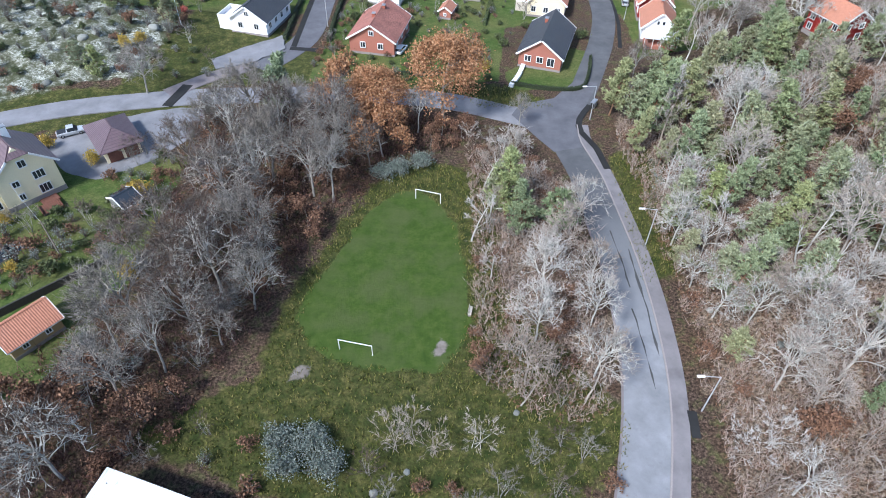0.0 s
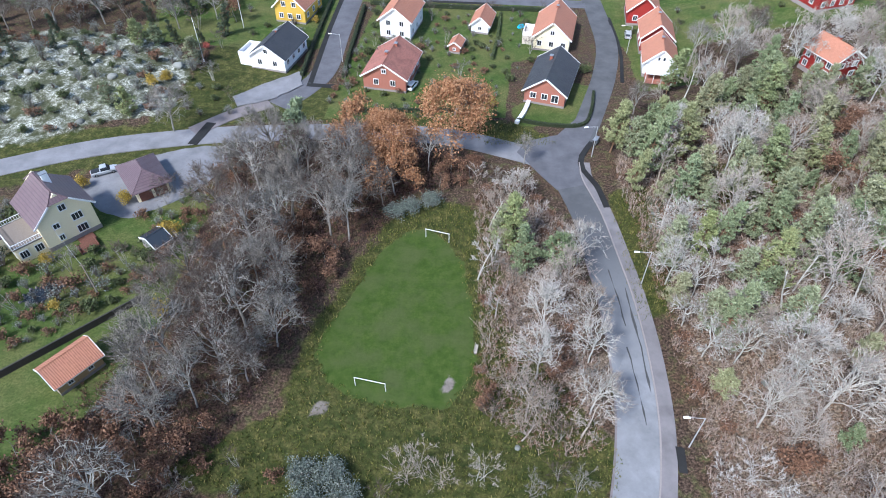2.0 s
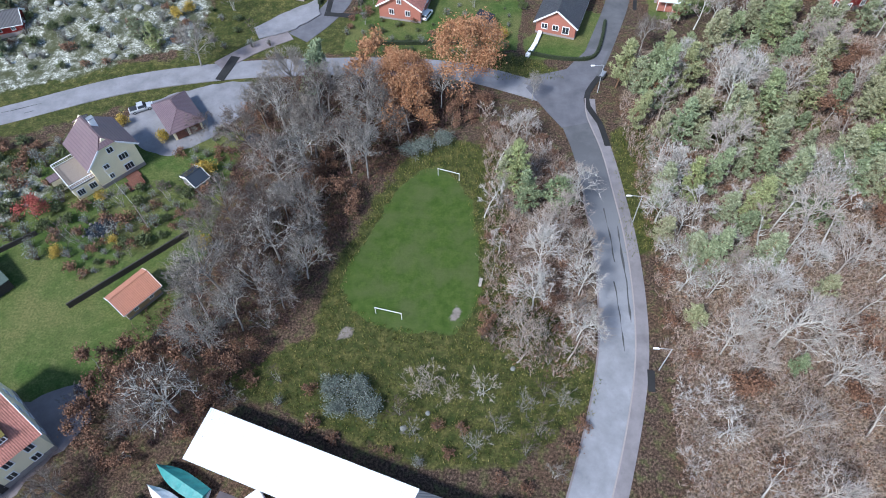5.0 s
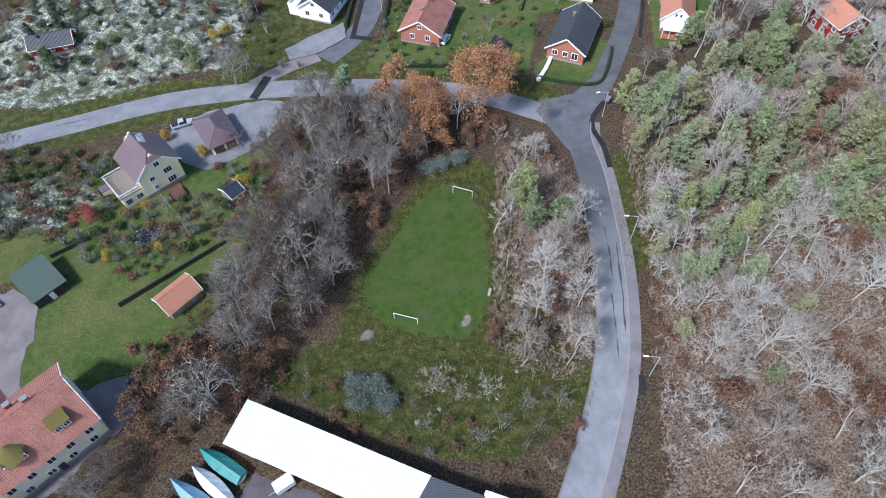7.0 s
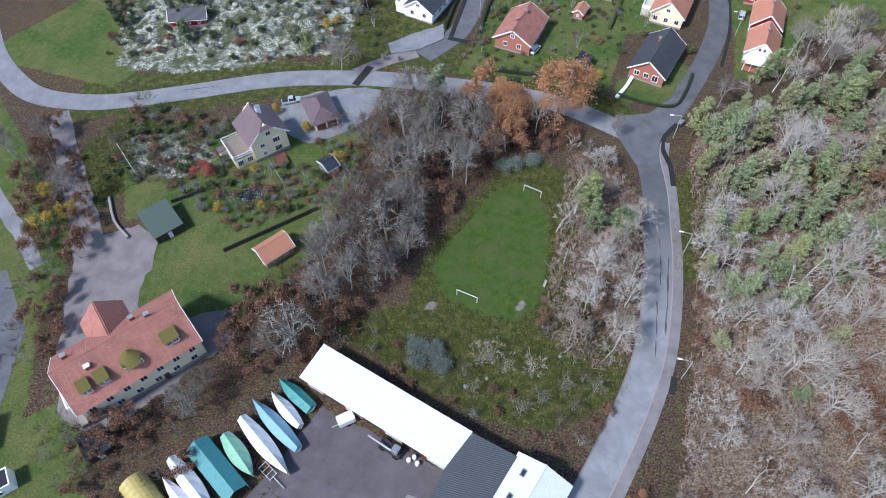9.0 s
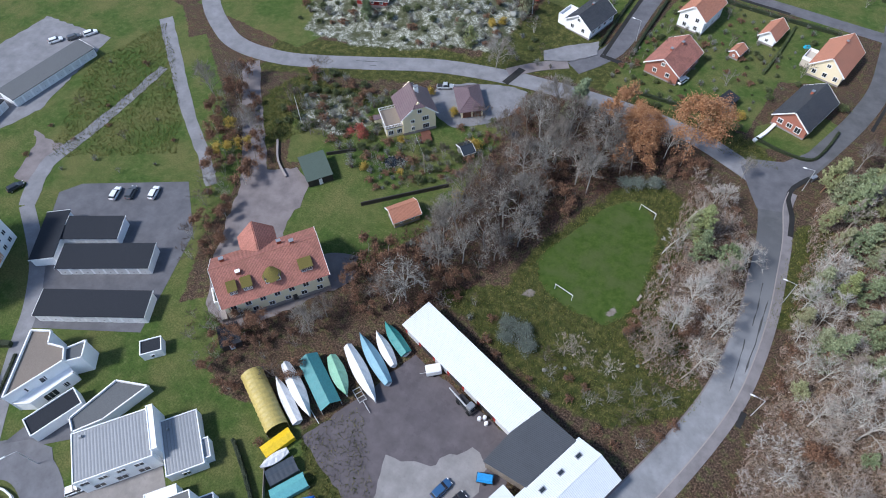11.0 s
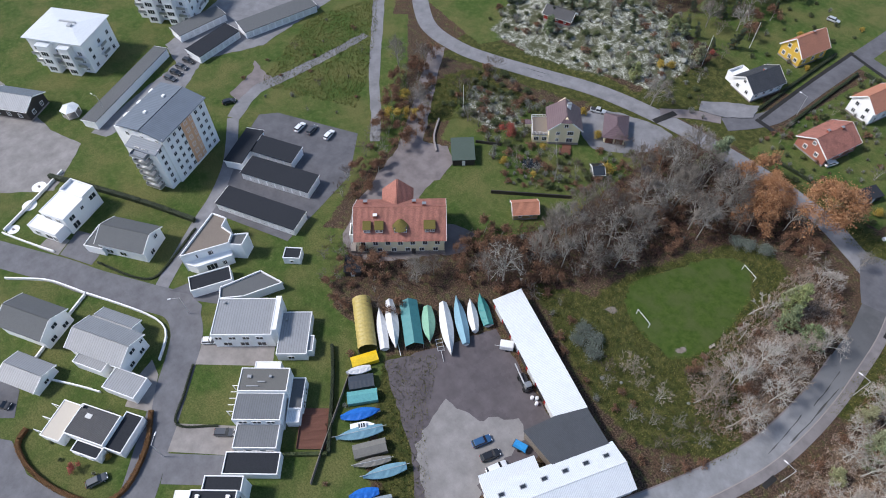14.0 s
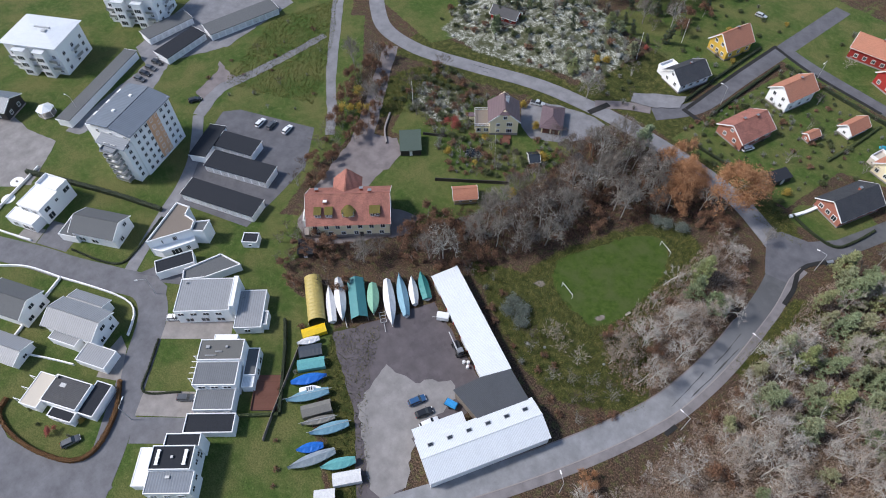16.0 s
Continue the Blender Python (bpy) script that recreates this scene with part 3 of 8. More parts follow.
def window_part(parent, p, normal_deg, w, h, bars=1, frame_mat=None, name="window"):
    """A window with frame, dark pane and mullions, set on a wall; the wall's outward normal is at normal_deg."""
    fm = frame_mat or M["white_trim"]
    bm = bmesh.new()
    t = 0.09
    rings = []
    for y in (0.02, -0.1):
        for kx, kz in ((w / 2 + t, h / 2 + t), (w / 2 - t * 0.4, h / 2 - t * 0.4)):
            rings.append([bm.verts.new((sx * kx, y, sz * kz)) for sx, sz in ((-1, -1), (1, -1), (1, 1), (-1, 1))])
    ob_, ib, of, inf = rings
    for k in range(4):
        j = (k + 1) % 4
        bm.faces.new((of[k], of[j], inf[j], inf[k]))
        bm.faces.new((ob_[k], ob_[j], of[j], of[k]))
        bm.faces.new((ib[k], inf[k], inf[j], ib[j]))
        bm.faces.new((ob_[k], ib[k], ib[j], ob_[j]))
    win = part(name, bm, fm, parent)
    win.matrix_basis = Matrix.Translation(p) @ Matrix.Rotation(radians(normal_deg + 90), 4, "Z")
    box_part("pane", (w, 0.05, h), (0, 0.0, 0), M["glass"], win)
    for k in range(bars):
        key = round(h, 2)
        if (key, fm.name) not in MULLIONS:
            b2 = bmesh.new()
            box_into(b2, (0.07, 0.06, h - 0.06), (0, 0, 0))
            MULLIONS[(key, fm.name)] = mesh_of("mullion", b2, fm)
        piece("mullion", MULLIONS[(key, fm.name)], win, pose(-w / 2 + w * (k + 1) / (bars + 1), -0.06, 0))
    return win


def gable_walls(bm, L, W, eave, ridge, base=0.0):
    """Walls of a house with its ridge along x."""
    a, b = L / 2, W / 2
    v = [bm.verts.new(p) for p in ((-a, -b, base), (a, -b, base), (a, b, base), (-a, b, base), (-a, -b, eave), (a, -b, eave), (a, b, eave), (-a, b, eave), (-a, 0, ridge), (a, 0, ridge))]
    for f in ((0, 1, 5, 4), (2, 3, 7, 6), (1, 2, 6, 9, 5), (3, 0, 4, 8, 7), (3, 2, 1, 0), (4, 5, 9, 8), (6, 7, 8, 9)):
        bm.faces.new([v[i] for i in f])


def slab_into(bm, pts, thick):
    """A thick sheet: a ring of points and the same ring pushed along its normal."""
    p = [Vector(q) for q in pts]
    n = (p[1] - p[0]).cross(p[2] - p[1]).normalized()
    if n.z < 0:
        p = p[::-1]
        n = -n
    lo = [bm.verts.new(q) for q in p]
    hi = [bm.verts.new(q + n * thick) for q in p]
    bm.faces.new(hi)
    bm.faces.new(lo[::-1])
    for i in range(len(p)):
        j = (i + 1) % len(p)
        bm.faces.new((lo[i], lo[j], hi[j], hi[i]))


def gable_roof(parent, L, W, eave, ridge, mat, over=0.5, thick=0.22, trim=None, oz=0.0):
    a, b = L / 2 + over, W / 2
    drop = (ridge - eave) / b * over
    for s in (-1, 1):
        bm = bmesh.new()
        slab_into(bm, [(-a, s * (b + over), eave - drop + oz), (a, s * (b + over), eave - drop + oz), (a, 0, ridge + oz), (-a, 0, ridge + oz)], thick)
        part("roof", bm, mat, parent)
    if trim:
        for e in (-1, 1):
            for s in (-1, 1):
                bm = bmesh.new()
                x0, x1 = sorted((e * (a + 0.003), e * (a + 0.09)))
                slab_into(bm, [(x0, s * (b + over), eave - drop - 0.08 + oz), (x1, s * (b + over), eave - drop - 0.08 + oz), (x1, 0, ridge - 0.08 + oz), (x0, 0, ridge - 0.08 + oz)], thick + 0.12)
                part("bargeboard", bm, trim, parent)
    bm = bmesh.new()
    tube_into(bm, (-a, 0, ridge + thick + oz), (a, 0, ridge + thick + oz), 0.14, 0.14, 6)
    part("ridge_cap", bm, mat, parent)


def hip_roof(parent, L, W, eave, ridge, mat, over=0.6, inset=None):
    a, b = L / 2 + over, W / 2 + over
    r = a - (inset if inset is not None else b)
    E = [(-a, -b, eave), (a, -b, eave), (a, b, eave), (-a, b, eave)]
    R = [(-r, 0, ridge), (r, 0, ridge)]
    for ring in ([E[0], E[1], R[1], R[0]], [E[1], E[2], R[1]], [E[2], E[3], R[0], R[1]], [E[3], E[0], R[0]]):
        bm = bmesh.new()
        slab_into(bm, ring, 0.15)
        part("roof", bm, mat, parent)


def chimney_part(parent, x, y, z, h=1.3, s=0.7, mat=None, cap=None):
    c = box_part("chimney", (s, s * 0.8, h + 1.2), (x, y, z + h / 2 - 0.6), mat or M["chimney"], parent)
    box_part("chimney_cap", (s + 0.16, s * 0.8 + 0.16, 0.12), (x, y, z + h + 0.06), cap or M["metal"], c)


SIDE = {"S": (0, -1, -90), "N": (0, 1, 90), "E": (1, 0, 0), "W": (-1, 0, 180)}


def put_windows(parent, L, W, wins):
    """wins: (side, along, height of the middle, width, height, bars)."""
    for side, u, z, w, h, bars in wins:
        nx, ny, deg = SIDE[side]
        p = (u, ny * W / 2, z) if ny else (nx * L / 2, u, z)
        off = Vector((nx, ny, 0)) * 0.05
        window_part(parent, Vector(p) + off, deg, w, h, bars)


def door_part(parent, L, W, side, u, mat, w=1.0, h=2.1, z=0.0):
    nx, ny, deg = SIDE[side]
    p = Vector((u, ny * W / 2, z)) if ny else Vector((nx * L / 2, u, z))
    d = box_part("door", (w, 0.1, h), (0, -0.06, h / 2), mat, parent)
    d.matrix_basis = Matrix.Translation(p) @ Matrix.Rotation(radians(deg + 90), 4, "Z")
    box_part("door_handle", (0.06, 0.08, 0.16), (w * 0.38, -0.15, h * 0.5), M["metal"], d)
    return d


def row(side, n, span, z, w=1.1, h=1.3, bars=1, c=0.0):
    return [(side, c + (-span / 2 + span * k / max(1, n - 1)), z, w, h, bars) for k in range(n)]


def gable_house(x, y, ang, L, W, eave, ridge, wall, roof, label, wins=(), chimneys=(), doors=(), over=0.5, plinth=0.5, name="house", group="", z=None):
    o = thing(name, x, y, ang, label, "house", group, z=z)
    bm = bmesh.new()
    gable_walls(bm, L, W, eave, ridge, 0)
    part("wall", bm, wall, o)
    box_part("plinth", (L + 0.1, W + 0.1, plinth + 0.5), (0, 0, plinth / 2 - 0.25), M["kerb"], o)
    gable_roof(o, L, W, eave, ridge, roof, over, trim=M["white_trim"])
    put_windows(o, L, W, wins)
    for c in chimneys:
        chimney_part(o, *c)
    for side, u, m in doors:
        door_part(o, L, W, side, u, m)
    for s in (-1, 1):
        bm = bmesh.new()
        drop = (ridge - eave) / (W / 2) * over
        tube_into(bm, (-L / 2 - over, s * (W / 2 + over + 0.06), eave - drop + 0.02), (L / 2 + over, s * (W / 2 + over + 0.06), eave - drop + 0.02), 0.08, 0.08, 6)
        part("gutter", bm, M["white_trim"], o)
    return o


def flat_block(parent, size, c, wall, roof, parapet=0.25, name="wall", rim=None):
    """A flat-roofed block on the ground: walls, roof deck inside a parapet rim."""
    sx, sy, sz = size
    box_part(name, (sx, sy, sz), (c[0], c[1], c[2] + sz / 2), wall, parent)
    box_part("roof", (sx - 0.34, sy - 0.34, 0.06), (c[0], c[1], c[2] + sz + 0.034), roof, parent)
    bm = bmesh.new()
    for bx, by, px, py in ((sx + 0.1, 0.2, 0, -sy / 2 + 0.06), (sx + 0.1, 0.2, 0, sy / 2 - 0.06), (0.2, sy - 0.32, -sx / 2 + 0.06, 0), (0.2, sy - 0.32, sx / 2 - 0.06, 0)):
        box_into(bm, (bx, by, parapet + 0.2), (c[0] + px, c[1] + py, c[2] + sz + parapet / 2))
    part("parapet", bm, rim or M["white_trim"], parent)


def shed(x, y, ang, L, W, low, high, wall, roof, label, name="shed", door="S", category="shed", z=None):
    """A small shed with a mono-pitch roof, high on its north side."""
    o = thing(name, x, y, ang, label, category, z=z)
    bm = bmesh.new()
    a, b = L / 2, W / 2
    v = [bm.verts.new(p) for p in ((-a, -b, 0), (a, -b, 0), (a, b, 0), (-a, b, 0), (-a, -b, low), (a, -b, low), (a, b, high), (-a, b, high))]
    for f in ((3, 2, 1, 0), (0, 1, 5, 4), (1, 2, 6, 5), (2, 3, 7, 6), (3, 0, 4, 7), (4, 5, 6, 7)):
        bm.faces.new([v[i] for i in f])
    part("wall", bm, wall, o)
    bm = bmesh.new()
    k = (high - low) / W * 0.25
    slab_into(bm, [(-a - 0.25, -b - 0.25, low - k + 0.01), (a + 0.25, -b - 0.25, low - k + 0.01), (a + 0.25, b + 0.25, high + k + 0.01), (-a - 0.25, b + 0.25, high + k + 0.01)], 0.12)
    part("roof", bm, roof, o)
    door_part(o, L, W, door, 0, M["white_trim"], 0.9, 1.9)
    return o


# the long two-storey apartment villa with a red tile roof
def red_roof_villa():
    o = thing("apartment_villa", -70.4, 21.0, 51.5, "cream two-storey house with long red tile roof and mossy dormers", "house")
    L, W, eave, ridge = 22.6, 13.0, 6.2, 11.0
    bm = bmesh.new()
    gable_walls(bm, L, W, eave, ridge)
    part("wall", bm, M["cream_wall"], o)
    box_part("plinth", (L + 0.12, W + 0.12, 1.6), (0, 0, 0.3), M["kerb"], o)
    gable_roof(o, L, W, eave, ridge, M["tile_red"], 0.55, trim=M["white_trim"])
    put_windows(o, L, W, row("S", 7, 19, 4.6, 1.2, 1.5) + row("S", 6, 18, 1.9, 1.2, 1.4) + row("E", 3, 7, 4.6) + row("E", 3, 7, 1.9) + row("W", 2, 6, 4.6) + [("E", 0, 7.8, 1.0, 1.2, 1), ("W", 0, 7.8, 1.0, 1.2, 1)])
    slope = (ridge - eave) / (W / 2)
    for u, w, big in ((-8.3, 1.7, 0), (-5.2, 1.9, 0), (0.2, 3.4, 1), (7.6, 2.6, 0)):
        yf, zf = -W / 2 + 1.3, eave + 1.3 * slope
        d = box_part("dormer", (w, 2.4, 1.7), (u, yf + 1.2, zf + 0.75), M["dark_wood"], o, label="dark dormer with a mossy roof")
        bm = bmesh.new()
        if big:
            r = w / 2 + 0.35
            low = [bm.verts.new((u + r * math.cos(math.pi * k / 8), yf + 1.0 - r * math.sin(math.pi * k / 8), zf + 1.35)) for k in range(9)]
            low += [bm.verts.new((u - r, yf + 2.6, zf + 1.35)), bm.verts.new((u + r, yf + 2.6, zf + 1.35))]
            top = bm.verts.new((u, yf + 2.4, zf + 2.6))
            for k in range(len(low)):
                bm.faces.new((low[k], low[(k + 1) % len(low)], top))
            bm.faces.new(low[::-1])
        else:
            slab_into(bm, [(u - w / 2 - 0.2, yf - 0.3, zf + 1.55), (u + w / 2 + 0.2, yf - 0.3, zf + 1.55), (u + w / 2 + 0.2, yf + 2.2, zf + 2.15), (u - w / 2 - 0.2, yf + 2.2, zf + 2.15)], 0.14)
        part("dormer_roof", bm, M["moss_roof"], d, "moss-covered dormer roof")
        k = 2 if not big else 3
        for j in range(k):
            window_part(d, Vector((u + (j - (k - 1) / 2) * w / k, yf - 0.06, zf + 0.85)), -90, w / k * 0.7, 1.0, 1)
    # rear cross wing
    a, b, zr = 3.6, 4.0, 9.6
    bm = bmesh.new()
    v = [bm.verts.new(p) for p in ((-a - 1, W / 2 - 3, 0), (a - 1, W / 2 - 3, 0), (a - 1, W / 2 + b, 0), (-a - 1, W / 2 + b, 0), (-a - 1, W / 2 - 3, eave), (a - 1, W / 2 - 3, eave), (a - 1, W / 2 + b, eave), (-a - 1, W / 2 + b, eave), (-1, W / 2 - 3, zr), (-1, W / 2 + b, zr))]
    for f in ((0, 1, 5, 8, 4), (2, 3, 7, 9, 6), (1, 2, 6, 5), (3, 0, 4, 7), (4, 8, 9, 7), (5, 6, 9, 8)):
        bm.faces.new([v[i] for i in f])
    part("rear_wing", bm, M["cream_wall"], o)
    for s in (-1, 1):
        bm = bmesh.new()
        slab_into(bm, [(-1, W / 2 - 4.6, zr + 0.02), (-1, W / 2 + b + 0.5, zr + 0.02), (-1 + s * (a + 0.5), W / 2 + b + 0.5, eave - 0.4), (-1 + s * (a + 0.5), W / 2 - 0.8, eave - 0.4)], 0.2)
        part("wing_roof", bm, M["tile_red"], o)
    chimney_part(o, 6.3, 0.4, ridge - 0.2, 1.2, 0.9)
    chimney_part(o, -6.2, -2.0, ridge - 1.7, 1.2, 0.9, cap=M["white_trim"])
    chimney_part(o, -9.0, 3.0, ridge - 2.0, 1.1, 0.9)
    chimney_part(o, 3.6, 3.0, ridge - 2.0, 1.1, 0.9)
    flat_block(o, (2.0, 4.0, 3.4), (-L / 2 - 1.0, -1.5, 0), M["white"], M["felt_grey"], 0.9, "porch")
    box_part("stair", (1.2, 3.4, 1.2), (-L / 2 - 1.2, -4.6, 0.6), M["kerb"], o)
    door_part(o, L, W, "S", 3.3, M["dark_wood"])
    return o


red_roof_villa()


# the tall yellow villa with a plum-coloured roof and a balcony wing
def yellow_villa():
    o = thing("yellow_villa", -70.2, 81.6, 48.0, "pale yellow wooden villa with plum sheet roof and white trim", "house")
    L, W, eave, ridge = 9.2, 9.0, 6.2, 10.2
    bm = bmesh.new()
    gable_walls(bm, L, W, eave, ridge)
    wall = part("wall", bm, M["yellow_wall"], o)
    wall.matrix_basis = Matrix.Rotation(radians(90), 4, "Z")
    box_part("plinth", (W + 0.12, L + 0.12, 1.1), (0, 0, 0.3), M["kerb"], o)
    a, b, ov = L / 2, W / 2, 0.6
    # mansard-like half-hipped roof with its ridge from front to back
    kx, kz = b * 0.5, eave + (ridge - eave) * 0.5
    for s in (-1, 1):
        bm = bmesh.new()
        slab_into(bm, [(s * (b + ov), -a - ov, eave - 0.5), (s * (b + ov), a + ov, eave - 0.5), (0, a - 0.8, ridge), (0, -a + 0.8, ridge), (s * kx * 0.7, -a - ov, ridge - (ridge - eave) * 0.35)], 0.18)
        part("roof", bm, M["tile_plum"], o)
        bm = bmesh.new()
        slab_into(bm, [(-kx * 0.7, s * (a + ov), ridge - (ridge - eave) * 0.35), (kx * 0.7, s * (a + ov), ridge - (ridge - eave) * 0.35), (0, s * (a - 0.8), ridge + 0.02)], 0.18)
        part("roof_hip", bm, M["tile_plum"], o)
        bm = bmesh.new()
        slab_into(bm, [(s * (b + ov), -a - ov - 0.09, eave - 0.6), (s * (b + ov), -a - ov - 0.005, eave - 0.6), (s * kx * 0.7, -a - ov - 0.005, ridge - (ridge - eave) * 0.35 - 0.1), (s * kx * 0.7, -a - ov - 0.09, ridge - (ridge - eave) * 0.35 - 0.1)], 0.3)
        part("bargeboard", bm, M["white_trim"], o)
    put_windows(o, W, L, [("S", -1.9, 1.9, 0.8, 1.1, 1), ("S", 1.7, 1.9, 1.7, 1.5, 2), ("S", -1.9, 4.4, 1.0, 1.0, 1), ("S", 1.7, 4.6, 1.7, 1.4, 2), ("S", 0.2, 7.3, 1.1, 1.2, 1),
                          ("E", -2.4, 1.9, 1.2, 1.4, 1), ("E", 2.2, 1.9, 1.2, 1.4, 1), ("E", -2.4, 4.6, 1.2, 1.4, 1), ("E", 2.2, 4.6, 1.2, 1.4, 1)])
    chimney_part(o, 0.9, 0.6, ridge - 0.3, 1.4, 1.1, M["white"], M["metal"])
    # lower wing with a roof terrace behind a white balustrade
    box_part("wing", (4.6, 7.4, 3.1), (-b - 2.3, -0.3, 1.55), M["yellow_wall"], o)
    box_part("terrace", (4.9, 7.7, 0.16), (-b - 2.35, -0.3, 3.2), M["felt_brown"], o)
    for cx, cy, sx, sy in ((-b - 2.35, -4.1, 4.9, 0.1), (-b - 2.35, 3.5, 4.9, 0.1), (-b - 4.75, -0.3, 0.1, 7.6)):
        bm = bmesh.new()
        box_into(bm, (sx, sy, 0.1), (cx, cy, 4.25))
        box_into(bm, (sx, sy, 0.1), (cx, cy, 3.45))
        k = int(max(sx, sy) / 0.4)
        for i in range(k + 1):
            t = i / k - 0.5
            box_into(bm, (0.09, 0.09, 0.9), (cx + (t * sx if sx > sy else 0), cy + (t * sy if sy > sx else 0), 3.8))
        part("balustrade", bm, M["white_trim"], o)
    for u in (-1.2, 1.2):
        window_part(o, Vector((-b - 2.3 + u, -4.07, 1.7)), -90, 1.3, 1.4, 2)
    for v in (-2.5, 0, 2.3):
        window_part(o, Vector((-b - 4.67, v, 1.7)), 180, 1.3, 1.4, 2)
    box_part("porch", (2.0, 1.6, 3.0), (-b - 5.6, 1.5, 1.5), M["yellow_wall"], o)
    box_part("porch_roof", (2.3, 1.9, 0.15), (-b - 5.65, 1.5, 3.1), M["tile_plum"], o)
    d = box_part("terrace_stair", (2.6, 1.8, 0.3), (1.2, -a - 1.2, 0.15), M["wood"], o)
    return o


yellow_villa()


def villa_garage():
    o = thing("garage", -60.2, 94.2, -52.0, "pale yellow garage with a plum hipped sheet roof", "garage")
    L, W = 9.6, 6.0
    box_part("wall", (L, W, 2.5), (0, 0, 1.25), M["yellow_wall"], o)
    hip_roof(o, L, W, 2.45, 4.6, M["tile_plum"], 0.7)
    for k in range(3):
        window_part(o, Vector((-3.0 + 2.6 * k, -W / 2 - 0.05, 1.4)), -90, 1.0, 1.0, 1)
    for k in range(2):
        box_part("garage_door", (0.1, 2.3, 2.1), (L / 2 + 0.02, -1.4 + 2.8 * k, 1.05), M["wood"], o)


villa_garage()

# houses to the north
gable_house(21.3, 132.8, 73.0, 15.5, 9.2, 3.3, 6.6, M["brick_wall"], M["tile_black"], "red brick bungalow with black tile roof and white gable", group="houses",
            wins=row("W", 1, 0, 2.2, 1.3, 1.3) + [("W", -2.4, 2.0, 1.5, 1.8, 1), ("W", 2.6, 2.2, 1.3, 1.3, 1)] + row("S", 4, 11, 2.1) + row("N", 4, 11, 2.1), chimneys=[(2.5, 1.0, 5.8, 1.2, 0.8)])
gable_house(-16.2, 137.0, 79.0, 13.5, 10.2, 3.6, 6.8, M["brick_wall"], M["tile_red"], "brick house with red tile roof among gardens", group="houses",
            wins=row("W", 2, 4, 2.2) + row("S", 3, 9, 2.2) + [("W", 0, 5.0, 1.0, 1.0, 1)], chimneys=[(-2.0, 0.6, 6.2, 1.2, 0.8), (2.6, -0.4, 6.2, 1.2, 0.8)])
o = gable_house(-45.0, 144.6, 76.0, 12.5, 9.0, 3.6, 6.6, M["white"], M["tile_black"], "white rendered house with black tile roof", group="houses",
                wins=row("W", 2, 4, 2.2) + row("S", 4, 9, 2.2) + [("W", 0, 5.0, 1.0, 1.0, 1)], chimneys=[(1, 0.3, 6.0, 1.1, 0.7)])
flat_block(o, (6.0, 3.6, 2.6), (-2.5, 6.2, 0), M["white"], M["white"], 0.9, "veranda")
gable_house(-15.8, 162.5, 78.0, 12.5, 8.2, 5.2, 8.4, M["white"], M["tile_orange"], "white two-storey house with orange tile roof", group="houses",
            wins=row("W", 2, 3.6, 1.8) + row("W", 2, 3.6, 4.4) + row("S", 3, 8, 1.8) + row("S", 3, 8, 4.2) + row("N", 3, 8, 4.2), chimneys=[(1.5, 0, 8.0, 1.0, 0.7)])
gable_house(-45.2, 171.0, 78.0, 12.0, 8.6, 4.4, 8.6, M["bright_yellow"], M["tile_orange"], "bright yellow wooden house with orange tile roof", group="houses",
            wins=row("W", 3, 5, 2.0) + row("W", 2, 3, 5.2) + row("S", 3, 8, 2.0), chimneys=[(1, 0, 8.2, 1.0, 0.7)])
gable_house(5.9, 164.3, 78.0, 8.0, 4.6, 2.6, 4.6, M["white"], M["tile_orange"], "small white cottage with orange tile roof", group="houses", wins=row("W", 1, 0, 1.6, 0.9, 0.9) + row("S", 2, 3, 1.6))
gable_house(-1.0, 151.2, 75.0, 4.2, 2.8, 2.0, 3.0, M["brick_wall"], M["tile_orange"], "tiny garden shed with a tiled roof", name="garden_shed", wins=row("W", 1, 0, 1.2, 0.6, 0.6), over=0.3)
o = gable_house(24.5, 158.0, 78.0, 14.0, 9.0, 3.8, 7.6, M["cream_wall"], M["tile_orange"], "cream house with orange tile roof and wooden veranda", group="houses",
                wins=row("W", 3, 6, 2.0) + [("W", 0, 5.0, 1.0, 1.0, 1)] + row("S", 4, 10, 2.0), chimneys=[(2, 0, 7.2, 1.1, 0.7)])
flat_block(o, (5.0, 3.2, 2.4), (-2, 6.1, 0), M["beige_roof"], M["beige_roof"], 0.8, "veranda")
o = gable_house(48.4, 143.2, 80.0, 9.6, 7.4, 3.5, 6.8, M["white"], M["tile_orange"], "white house with orange tile roof and glazed porch", group="houses",
                wins=[("W", -0.6, 4.6, 0.6, 0.9, 0), ("W", 0.6, 4.6, 0.6, 0.9, 0)] + row("S", 3, 7, 2.0), chimneys=[(1, 0, 6.4, 1.0, 0.7)])
bm = bmesh.new()
slab_into(bm, [(-4.85, -4.2, 3.1), (-4.85, 3.2, 3.1), (-8.6, 3.2, 2.4), (-8.6, -4.2, 2.4)], 0.1)
part("porch_roof", bm, M["sheet_white"], o, "pale translucent porch roof")
for k in range(5):
    box_part("porch_post", (0.12, 0.12, 2.4), (-8.45, -4.05 + 1.8 * k, 1.2), M["white_trim"], o)
box_part("porch_wall", (3.5, 7.2, 0.9), (-6.7, -0.5, 0.45), M["brick_wall"], o)
gable_house(50.0, 155.0, 82.0, 10.0, 7.6, 4.2, 7.6, M["red_wall"], M["tile_orange"], "red wooden house with orange tile roof and white corners", group="houses",
            wins=row("W", 2, 4, 2.0) + row("N", 3, 7, 2.0) + row("S", 3, 7, 2.0), chimneys=[(1, 0, 7.2, 1.0, 0.7)])
